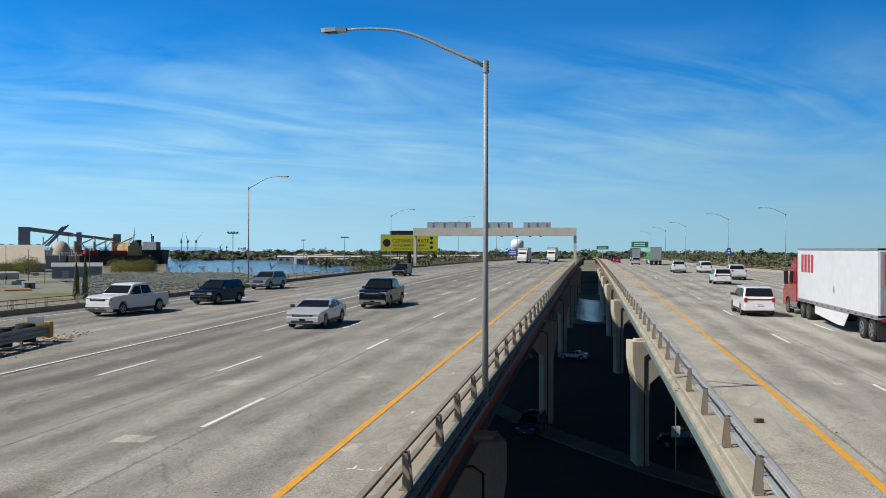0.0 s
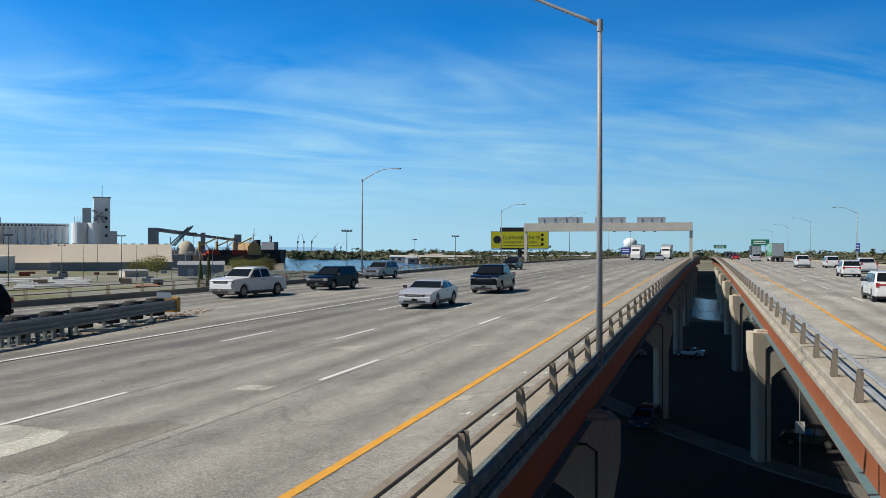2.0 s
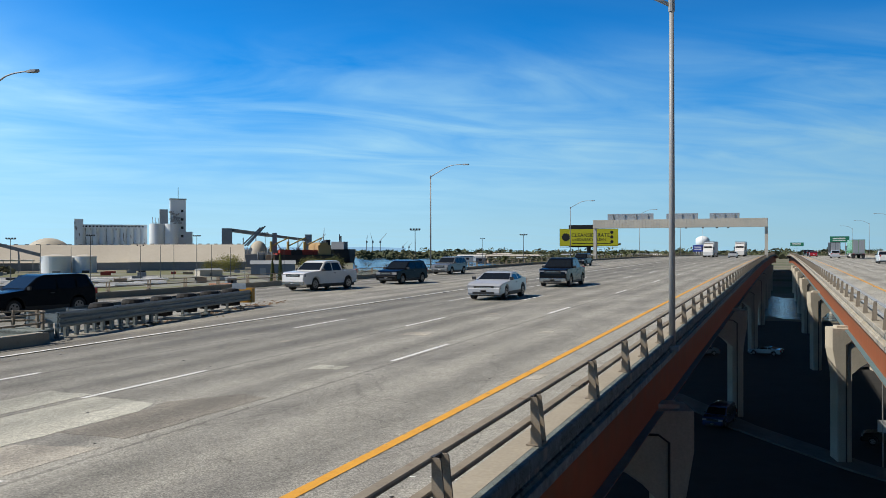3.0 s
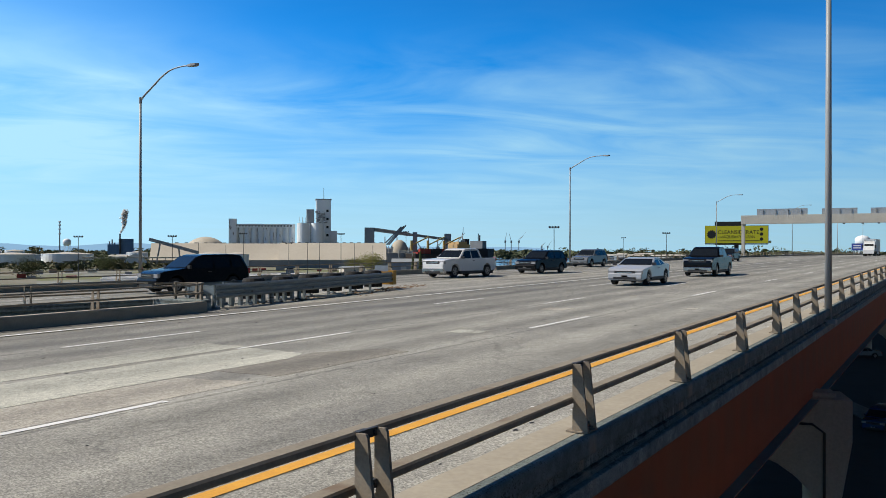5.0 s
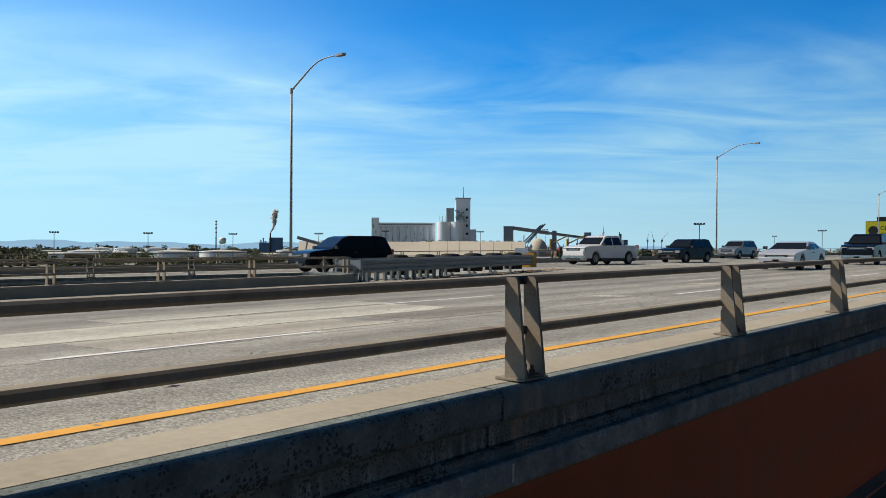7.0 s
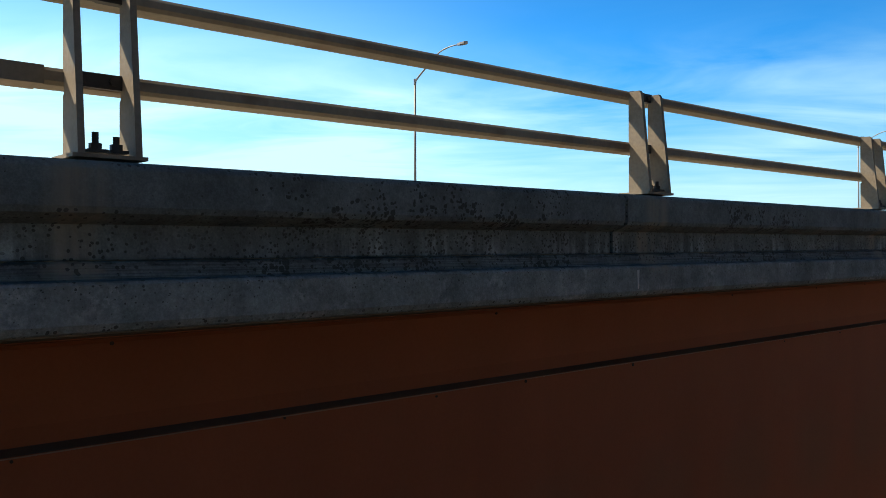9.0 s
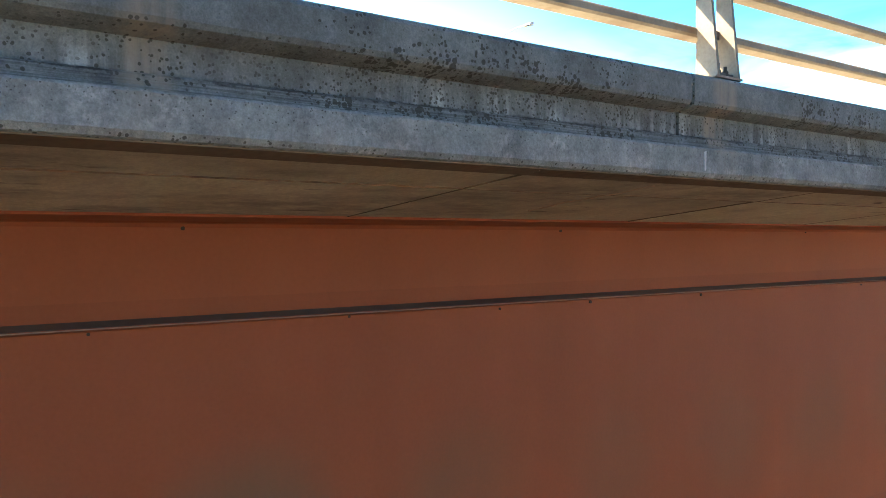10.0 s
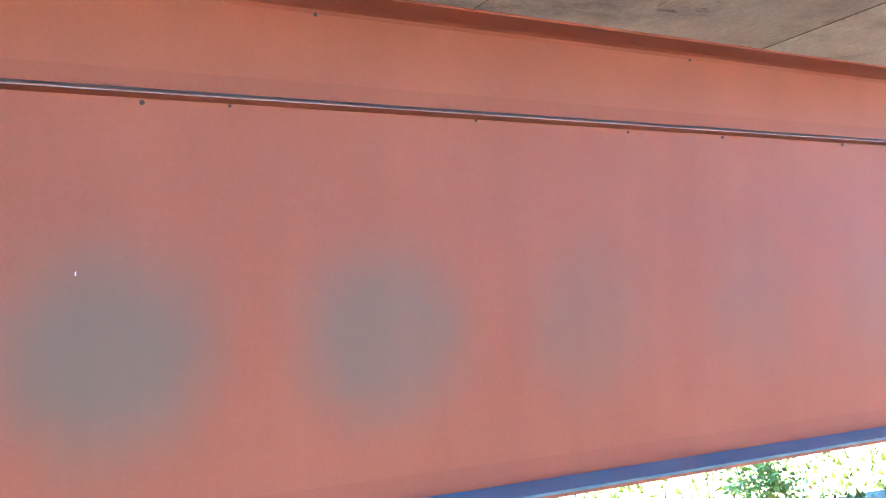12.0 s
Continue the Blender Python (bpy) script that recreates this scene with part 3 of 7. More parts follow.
    rough_t = mth("MULTIPLY", mth("MULTIPLY", mth("MULTIPLY", gt.outputs[0], stain_t), stone_t.outputs[0]), mot_t.outputs[0])
    total = mth("MULTIPLY", mth("MULTIPLY", mth("MULTIPLY", tone.outputs[0], side), mth("MULTIPLY", cr.outputs[0], seam_t)), rough_t)
    mu = n.new("ShaderNodeMix")
    mu.data_type, mu.blend_type = "RGBA", "MULTIPLY"
    mu.inputs["Factor"].default_value = 1.0
    l.new(base, mu.inputs[6])
    l.new(total, mu.inputs[7])
    l.new(mu.outputs[2], b.inputs["Base Color"])
    return m


M["deck"] = deck_material()
M["patch_pale"] = deck_material("pale_repair", (0.40, 0.395, 0.33), (0.60, 0.59, 0.51), (0.46, 0.45, 0.38))
M["patch_mid"] = deck_material("faded_repair", (0.32, 0.295, 0.245), (0.50, 0.465, 0.395), (0.36, 0.335, 0.285))
M["patch_dark"] = deck_material("dark_repair", (0.19, 0.175, 0.145), (0.32, 0.295, 0.245), (0.24, 0.22, 0.185))

# ---- mesh tools ----


class Shape:
    """Vertices and faces gathered for one mesh."""

    def __init__(self):
        self.v, self.f = [], []

    def add(self, verts, faces):
        k = len(self.v)
        self.v += [tuple(p) for p in verts]
        self.f += [tuple(i + k for i in q) for q in faces]
        return self

    def box(self, x0, y0, z0, x1, y1, z1):
        return self.add([(x0, y0, z0), (x1, y0, z0), (x1, y1, z0), (x0, y1, z0), (x0, y0, z1), (x1, y0, z1), (x1, y1, z1), (x0, y1, z1)], [(0, 3, 2, 1), (4, 5, 6, 7), (0, 1, 5, 4), (1, 2, 6, 5), (2, 3, 7, 6), (3, 0, 4, 7)])

    def slab(self, m, sx, sy, sz):
        """A box of that size round the pose m."""
        c = [m @ Vector((a * sx / 2, b * sy / 2, d * sz / 2)) for d in (-1, 1) for a, b in ((-1, -1), (1, -1), (1, 1), (-1, 1))]
        return self.add(c, [(0, 3, 2, 1), (4, 5, 6, 7), (0, 1, 5, 4), (1, 2, 6, 5), (2, 3, 7, 6), (3, 0, 4, 7)])

    def tube(self, pts, radii, n=8, caps=True):
        """A round bar along points, with a radius at each."""
        rings = []
        pts = [Vector(p) for p in pts]
        if not hasattr(radii, "__len__"):
            radii = [radii] * len(pts)
        for i, p in enumerate(pts):
            d = (pts[min(i + 1, len(pts) - 1)] - pts[max(i - 1, 0)]).normalized()
            a = d.cross(Vector((0, 0, 1)) if abs(d.z) < 0.95 else Vector((0, 1, 0))).normalized()
            b = d.cross(a)
            rings.append([p + (a * math.cos(2 * math.pi * k / n) + b * math.sin(2 * math.pi * k / n)) * radii[i] for k in range(n)])
        vs = [q for r in rings for q in r]
        fs = [(i * n + k, i * n + (k + 1) % n, (i + 1) * n + (k + 1) % n, (i + 1) * n + k) for i in range(len(pts) - 1) for k in range(n)]
        if caps:
            fs += [tuple(range(n))[::-1], tuple((len(pts) - 1) * n + k for k in range(n))]
        return self.add(vs, fs)

    def prism(self, outline, a, b, axis="y"):
        """A flat outline (pairs) pushed from a to b along an axis."""
        def put(p, t):
            return {"x": (t, p[0], p[1]), "y": (p[0], t, p[1]), "z": (p[0], p[1], t)}[axis]
        n = len(outline)
        vs = [put(p, a) for p in outline] + [put(p, b) for p in outline]
        return self.add(vs, [tuple(range(n)), tuple(range(n, 2 * n))[::-1]] + [(k, (k + 1) % n, n + (k + 1) % n, n + k) for k in range(n)])

    def sweep(self, outline, path, closed=True):
        """An outline of (sideways, up) pairs carried along a path of (x, y, z); sideways is to the right of the way."""
        vs, n = [], len(outline)
        for i, p in enumerate(path):
            q, o = path[min(i + 1, len(path) - 1)], path[max(i - 1, 0)]
            d = Vector((q[0] - o[0], q[1] - o[1], 0)).normalized()
            vs += [(p[0] + d.y * u, p[1] - d.x * u, p[2] + h) for u, h in outline]
        fs = [(i * n + k, i * n + (k + 1) % n, (i + 1) * n + (k + 1) % n, (i + 1) * n + k) for i in range(len(path) - 1) for k in range(n if closed else n - 1)]
        if closed:
            fs += [tuple(range(n))[::-1], tuple((len(path) - 1) * n + k for k in range(n))]
        return self.add(vs, fs)

    def dome(self, c, r, h, n=20, m=6):
        vs = [(c[0] + r * math.cos(j * math.pi / 2 / m) * math.cos(2 * math.pi * k / n), c[1] + r * math.cos(j * math.pi / 2 / m) * math.sin(2 * math.pi * k / n), c[2] + h * math.sin(j * math.pi / 2 / m)) for j in range(m) for k in range(n)]
        fs = [(j * n + k, j * n + (k + 1) % n, (j + 1) * n + (k + 1) % n, (j + 1) * n + k) for j in range(m - 1) for k in range(n)]
        vs.append((c[0], c[1], c[2] + h))
        fs += [((m - 1) * n + k, (m - 1) * n + (k + 1) % n, m * n) for k in range(n)]
        return self.add(vs, fs)

    def mesh(self, name, mat, smooth=False):
        me = bpy.data.meshes.new(name)
        me.from_pydata(self.v, [], self.f)
        bm = bmesh.new()
        bm.from_mesh(me)
        bmesh.ops.recalc_face_normals(bm, faces=bm.faces)
        bm.to_mesh(me)
        bm.free()
        me.materials.append(mat)
        if smooth:
            for p in me.polygons:
                p.use_smooth = True
        return me


def part(name, shape, mat, parent=None, label="", smooth=False):
    """One mesh object, under a thing or a part."""
    ob = new(name, shape.mesh(name, M[mat] if isinstance(mat, str) else mat, smooth))
    if parent:
        ob.parent = parent
    return tagged(ob, label)


def thing(name, label, category, group="", m=None):
    ob = new(name)
    if m is not None:
        ob.matrix_world = m
    return tagged(ob, label, category, group)


def structure(name, shape, mat, label="", smooth=False, category=""):
    return tagged(part(name, shape, mat, smooth=smooth), label, category, kind="structure")


# ---- the lie of the bridge ----
GROUND = -13.5


def rise(y):
    return -0.15 + 0.0075 * y - 2.0e-5 * y * y


def deck_z(x, y):
    """Top of either deck: falls away from the gap to both sides."""
    if x < 0:
        return rise(y) + 0.016 * (max(x, -20.0) + 8.9)
    return rise(y) - 0.04 - 0.016 * (min(x, 20.0) - 8.9)


def along(knots, y):
    ys = [k[1] for k in knots]
    return float(np.interp(y, ys, [k[0] for k in knots]))


OUT_L = [(-52, -60), (-46.5, -25), (-41.5, 0), (-38, 20), (-35.6, 40), (-34.4, 56), (-34.2, 75), (-35.0, 95), (-35.2, 120), (-34.6, 160), (-33.0, 220), (-30, 300), (-27, 450), (-27, 700)]
OUT_R = [(34, -60), (34, 60), (33, 110), (31, 147), (26.5, 180), (25, 240), (25, 700)]
EDGE_L, EDGE_R = -2.82, 2.25
Y_NEAR, Y_FAR = -60, 700


def stations(a, b, step):
    n = max(1, round((b - a) / step))
    return [a + (b - a) * i / n for i in range(n + 1)]


def deck(name, inner, knots, side):
    ys = stations(Y_NEAR, 120, 4) + stations(126, Y_FAR, 12)
    s = Shape()
    cols = 12
    rows = []
    for y in ys:
        out = along(knots, y)
        rows.append([(inner + (out - inner) * k / cols, y) for k in range(cols + 1)])
    vs = [(x, y, deck_z(x, y)) for r in rows for x, y in r]
    w = cols + 1
    nv = len(vs)
    vs += [(x, y, z - 0.2) for i, (x, y, z) in enumerate(list(vs))]
    fs = []
    for i in range(len(ys) - 1):
        for k in range(cols):
            a = i * w + k
            fs.append((a, a + 1, a + w + 1, a + w))
            fs.append((nv + a, nv + a + w, nv + a + w + 1, nv + a + 1))
        for k in (0, cols):
            a = i * w + k
            fs.append((a, a + w, nv + a + w, nv + a))
    for i in (0, len(ys) - 1):
        for k in range(cols):
            a = i * w + k
            fs.append((a, a + 1, nv + a + 1, nv + a))
    s.add(vs, fs)
    return s


structure("road_deck_west", deck("left", EDGE_L - 0.3, OUT_L, -1), "deck", "worn grey concrete freeway deck with patches and tyre marks", category="road")
structure("road_deck_east", deck("right", EDGE_R + 0.3, OUT_R, 1), "deck", "worn grey concrete freeway deck beside the gap", category="road")
# ---- parapets and railings ----


def parapet_line(x_of, a, b, step=3.0, lift=0.0):
    return [(x_of(y), y, deck_z(x_of(y), y) + lift) for y in stations(a, b, step)]


# section of a parapet: sideways 0 is the outer face, positive away from the road
COPING = [(-0.12, 0.014), (-0.084, 0.015), (-0.086, 0.128), (-0.034, 0.142), (0.002, 0.160), (0.013, 0.180), (0.013, 0.296), (0.006, 0.312), (-0.012, 0.322), (-0.12, 0.3255)]
FASCIA = [(-0.12, -0.214), (-0.014, -0.209), (0.0, -0.203), (0.014, -0.180), (0.016, -0.062), (0.010, -0.051), (-0.038, -0.044), (-0.041, -0.030), (-0.044, -0.029), (-0.045, -0.012), (-0.049, -0.011), (-0.051, 0.004), (-0.058, 0.011), (-0.12, 0.012)]
KERB = [(-0.12, -0.20), (-0.12, 0.328), (-0.43, 0.332), (-0.455, 0.30), (-0.475, 0.002), (-0.475, -0.20)]


def parapet(name, x_of, away, cuts, label, face="parapet"):
    """One stretch of concrete parapet between two joints for each pair of neighbouring cuts: a stained outer face, its
    tone set by the light on that side, and a paler kerb. away: +1 when the outer face looks to +x.
    """
    top = None
    for a, b in zip(cuts, cuts[1:]):
        for sec, nm, mat, gap in ((COPING, "coping", face, 0.014), (FASCIA, "fascia", face, 0.0), (KERB, "kerb", "shoulder", 0.002)):
            s = Shape().sweep([(u * away, h) for u, h in sec], parapet_line(x_of, a + gap, b - gap, 1.5 if abs(a) < 40 else 3.0))
            if top is None:
                top = structure(name, s, mat, label, category="parapet")
            else:
                part(nm, s, mat, top)
    return top


# spalled eastern face, painted paler than the western one for the sun on it
M["sunlit_spalled"] = material("sunlit_spalled_concrete", (0.27, 0.24, 0.185), (0.47, 0.43, 0.35), scale=0.9, rough=0.92, bump=0.9, fine=18.0, spots=(0.45, 0.43, 0.38), spot_scale=2.2, spot_at=(0.60, 0.68))
x_in_l, x_in_r = (lambda y: EDGE_L), (lambda y: EDGE_R)
x_out_l, x_out_r = (lambda y: along(OUT_L, y)), (lambda y: along(OUT_R, y))
cuts_in = [-59.9, -44, -26.6, -8.4, 3.68, 15.8, 28, 40, 52, 64, 76, 88, 100, 112, 124, 136, 148, 160, 220, 280, 340, 460, 700]
parapet("parapet_west_inner", x_in_l, 1, cuts_in, "weathered concrete parapet with dark lichen along the deck edge")
parapet("parapet_east_inner", x_in_r, -1, [c + 1.5 for c in cuts_in[:-1]] + [700], "sunlit pale concrete parapet along the deck edge", "sunlit_spalled")

# post plate: upright road-side edge, raked outer edge, in the plane across the bridge
PLATE = [(-0.138, 0.0), (0.0, 0.0), (-0.005, 0.05), (-0.056, 0.545), (-0.068, 0.563), (-0.128, 0.563), (-0.138, 0.552), (-0.138, 0.245), (-0.128, 0.235), (-0.128, 0.21), (-0.138, 0.20)]


def post_meshes(away):
    made = {}
    pl = [(u * away, h) for u, h in PLATE]
    made["plate"] = Shape().prism(pl, -0.011, 0.011).mesh("plate", M["rail"])
    made["base_plate"] = Shape().box(-0.19, -0.118, 0, 0.002, 0.118, 0.012).mesh("base_plate", M["rail"]) if away > 0 else Shape().box(-0.002, -0.118, 0, 0.19, 0.118, 0.012).mesh("base_plate", M["rail"])
    b = Shape()
    for yy, hh in ((-0.032, 0.085), (0.034, 0.075)):
        c = (-0.05 * away, yy, 0.0)
        b.tube([(c[0], c[1], 0.02), (c[0], c[1], hh)], 0.011, 8)
        b.tube([(c[0], c[1], 0.022), (c[0], c[1], 0.05)], 0.02, 6)
        b.box(c[0] - 0.03, c[1] - 0.03, 0.02, c[0] + 0.03, c[1] + 0.03, 0.03)
    made["anchor_bolts"] = b.mesh("anchor_bolts", M["dark_steel"])
    lo, hi = sorted((-0.155 * away, -0.118 * away))
    for key, h in (("top_clip", 0.545), ("lower_clip", 0.262)):
        sp = Shape().box(lo, -0.09, h - 0.024, hi, 0.09, h + 0.024)
        for yy in (-0.045, 0.05):   # bolt heads on the splice block
            sp.tube([(-0.118 * away, yy, h), (-0.106 * away, yy, h)], 0.014, 6)
        made[key] = sp.mesh(key, M["dark_steel"])
    return made


POSTS = {1: post_meshes(1), -1: post_meshes(-1)}
RAIL_TOP, RAIL_LOW = (0.545, 0.048), (0.262, 0.055)   # height over the parapet and depth


def railing(name, x_of, away, ys, ends, label, detail=60, inset=0.02, bars="rail_bar"):
    """Two-rail bridge railing on paired posts. The posts nearest to the gap's near end are parts, the rest one part."""
    top = thing(name, label, "railing", "bridge railings")
    a, b = ends
    for h, d in (RAIL_TOP, RAIL_LOW):
        w0, w1 = (-0.236, -0.131)
        sec = [(w0, h - d / 2), (w0 - 0.008, h), (w0, h + d / 2), (w1 - 0.012, h + d / 2), (w1, h + d / 2 - 0.012), (w1, h - d / 2 + 0.012), (w1 - 0.012, h - d / 2)]
        sec = [((u - inset) * away, v + 0.332) for u, v in sec]
        part("top_rail" if h > 0.4 else "lower_rail", Shape().sweep(sec, parapet_line(x_of, a, b)), bars, top)
    for y in ys[1:detail:4]:   # splice sleeves on the lower rail
        x = x_of(y)
        lo, hi = sorted((x - (inset + 0.248) * away, x - (inset + 0.129) * away))
        z = deck_z(x, y) + 0.332 + RAIL_LOW[0]
        sleeve = part("splice_sleeve", Shape().box(lo, y - 0.75, z - 0.0295, hi, y - 0.16, z + 0.0295), "rail", top)
        part("slot", Shape().box(lo - 0.002, y - 0.5, z - 0.01, hi + 0.002, y - 0.36, z + 0.01), "dark_steel", sleeve)
    far = Shape()
    for i, y in enumerate(ys):
        x = x_of(y)
        slew = math.atan2(x_of(y + 1) - x_of(y - 1), 2)
        m = Matrix.Translation((x - inset * away, y, deck_z(x, y) + 0.332)) @ Matrix.Rotation(-slew, 4, "Z")
        if i < detail:
            post = new("post", POSTS[away]["base_plate"])
            post.parent, post.matrix_local = top, m
            for k in (-0.09, 0.09):
                o = new("plate", POSTS[away]["plate"])
                o.parent, o.matrix_local = post, Matrix.Translation((0, k, 0))
            for k in ("anchor_bolts", "top_clip", "lower_clip"):
                o = new(k, POSTS[away][k])
                o.parent = post
        else:
            for k in (-0.09, 0.09):
                far.slab(m @ pose(-0.12 * away, k, 0.28), 0.15, 0.025, 0.56)
    if far.v:
        tagged(part("far_railing", far, "rail", top), kind="stuff")
    return top


ys_l = [-14.1, -11.1, -8.05, -5.0, -1.98, 1.055, 4.035, 7.05, 10.08, 13.28, 16.15, 18.4, 20.95, 23.3] + [26.2 + 3.02 * i for i in range(110)]
railing("bridge_railing", x_in_l, 1, ys_l, (-59, 660), "tan painted steel bridge railing with two rails on paired raked plates")
ys_r = [7.9 + 3.07 * i for i in range(110)]
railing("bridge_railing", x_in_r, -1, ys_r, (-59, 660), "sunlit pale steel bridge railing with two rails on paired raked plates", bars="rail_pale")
# outer edges
parapet("parapet_west_outer", x_out_l, -1, [-59.9, -30, 0, 30, 60, 90, 120, 150, 200, 300, 700], "grey concrete parapet on the outer edge of the deck")
railing("bridge_railing", x_out_l, -1, [-56 + 3.05 * i for i in range(130)], (-59, 690), "tan steel railing on the outer parapet", detail=70)
parapet("parapet_east_outer", x_out_r, 1, [-59.9, 0, 60, 120, 160, 200, 700], "grey concrete parapet on the far edge of the deck")
railing("bridge_railing", x_out_r, 1, [-56 + 3.05 * i for i in range(180)], (-59, 690), "tan steel railing on the far outer parapet", detail=70)

# ---- girders ----


def girder(name, x, zoff, away, label):
    """A haunched plate girder: web, wide flanges, one long drooping stiffener with a pale lip. away: the side that shows."""
    top = thing(name, label, "girder", "bridge girders")
    ys = stations(-59, -12, 12) + stations(-8, 24, 4) + stations(30, 690, 12)
    line = [(x, y, deck_z(EDGE_L - 1.93, y) + zoff) for y in ys]
    d = 0.02

    def deep(y):
        return 3.243 + 0.0268 * min(max(y - 2.46, -8.0), 18.0)

    low = [(x, y, z - deep(y)) for x, y, z in line]
    web = Shape()
    for (xa, ya, za), (xb, yb, zb), (_, _, la), (_, _, lb) in zip(line, line[1:], low, low[1:]):
        web.add([(xa - d, ya, la), (xa + d, ya, la), (xa + d, ya, za - 0.346), (xa - d, ya, za - 0.346), (xb - d, yb, lb), (xb + d, yb, lb), (xb + d, yb, zb - 0.346), (xb - d, yb, zb - 0.346)], [(0, 3, 7, 4), (1, 5, 6, 2)])
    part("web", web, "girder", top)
    part("bottom_flange", Shape().sweep([(-0.3, -0.012), (-0.3, 0.006), (0.3, 0.006), (0.3, -0.012)], low), "flange", top, "grey bottom flange with the sky's blue mixed into its colour")
    part("flange_edge", Shape().sweep([(0.3 * away, -0.034), (0.3 * away, -0.0125), (0.294 * away, -0.0125), (0.294 * away, -0.034)], low), "girder", top)
    part("cover_plate", Shape().sweep([(-0.294, -0.034), (-0.294, -0.0125), (0.293, -0.0125), (0.293, -0.034)], low), "girder", top)
    part("top_flange", Shape().sweep([(-0.28, -0.376), (-0.28, -0.340), (0.28, -0.340), (0.28, -0.355), (0.275, -0.357), (0.02, -0.379)], line), "girder", top)
    part("fillet_weld", Shape().sweep([(d * away, -0.408), (d * away, -0.3775), (0.070 * away, -0.3745), (0.034 * away, -0.386)], line), "girder", top)
    bar = part("stiffener", Shape().sweep([(d * away, -0.945), (d * away, -0.894), (0.092 * away, -0.921), (0.092 * away, -0.930)], line), "girder", top, "thin drooping stiffener bar")
    part("weathered_top", Shape().sweep([(d * away, -0.8938), (d * away, -0.8918), (0.091 * away, -0.9188), (0.091 * away, -0.9208)], line), "stiffener", bar, "black weathered upper face")
    part("lip", Shape().sweep([(0.092 * away, -0.930), (0.092 * away, -0.923), (0.095 * away, -0.9245), (0.095 * away, -0.929)], line), "lip", bar, "pale lip of the stiffener")
    marks = [(1.774, -0.40), (3.42, -0.36), (4.675, -0.40), (5.395, -0.365), (6.97, -0.365), (8.1, -0.40), (0.83, -0.955), (1.28, -0.945), (2.83, -0.94), (4.07, -0.955), (5.0, -0.948), (6.4, -0.95)]
    marks += [(9 + i * 0.83 + random.uniform(-0.3, 0.3), -0.39 if i % 2 else -0.955) for i in range(120)]
    bolts = Shape()
    for y, h in marks:
        z = deck_z(EDGE_L - 1.93, y) + zoff + h - 0.012
        r = random.uniform(0.008, 0.014)
        bolts.tube([(x + d * away, y, z), (x + (d + 0.008) * away, y, z)], r, 7)
    tagged(part("bolt_heads", bolts, "dark_steel", top), kind="stuff")
    if x == -4.75:   # a white chip in the paint
        part("paint_chip", Shape().box(x + d, 0.502, -1.918, x + d + 0.003, 0.509, -1.896), "white_paint", top, "small white chip in the paint")
    return top


girder("plate_girder", -4.75, 0.0, 1, "red-lead painted steel plate girder with grey faded blotches")
for x in (-10.5, -16.5, -22.5):
    girder("plate_girder", x, -0.05, 1, "red-lead painted steel plate girder in the shade")
girder("plate_girder", 4.35, -0.08, -1, "sunlit orange-red steel plate girder under the deck edge")
for x in (10.3, 16.3, 22.0):
    girder("plate_girder", x, -0.15, -1, "red-lead painted steel plate girder in the shade")

# board-marked soffit of the overhang, panel by panel
for side, (xa, xb) in ((-1, (EDGE_L + 0.0, -4.73)), (1, (EDGE_R, 4.33))):
    base = None
    for i, y in enumerate([-12.2 + 2.477 * k for k in range(25)]):
        for xs in ((0.02, 0.2985), (0.3, 1.0)):
            s = Shape()
            x0, x1 = xa + (xb - xa) * xs[0], xa + (xb - xa) * xs[1]
            y1 = y + 2.475
            za = [deck_z(xa, q) - 0.183 for q in (y, y1)]
            zd = 0.185
            zs = [za[0] - zd * xs[0], za[0] - zd * xs[1], za[1] - zd * xs[1], za[1] - zd * xs[0]]
            jog = random.uniform(-0.003, 0.003)
            low = [(x0, y, zs[0] - 0.03 + jog), (x1, y, zs[1] - 0.03 + jog), (x1, y1, zs[2] - 0.03 + jog), (x0, y1, zs[3] - 0.03 + jog)]
            s.add(low + [(p[0], p[1], p[2] + 0.03) for p in low], [(0, 3, 2, 1), (4, 5, 6, 7), (0, 1, 5, 4), (1, 2, 6, 5), (2, 3, 7, 6), (3, 0, 4, 7)])
            if base is None:
                base = structure("soffit_west" if side < 0 else "soffit_east", s, "soffit", "brown board-marked concrete soffit with stains", category="soffit")
            else:
                part("panel", s, "soffit", base)

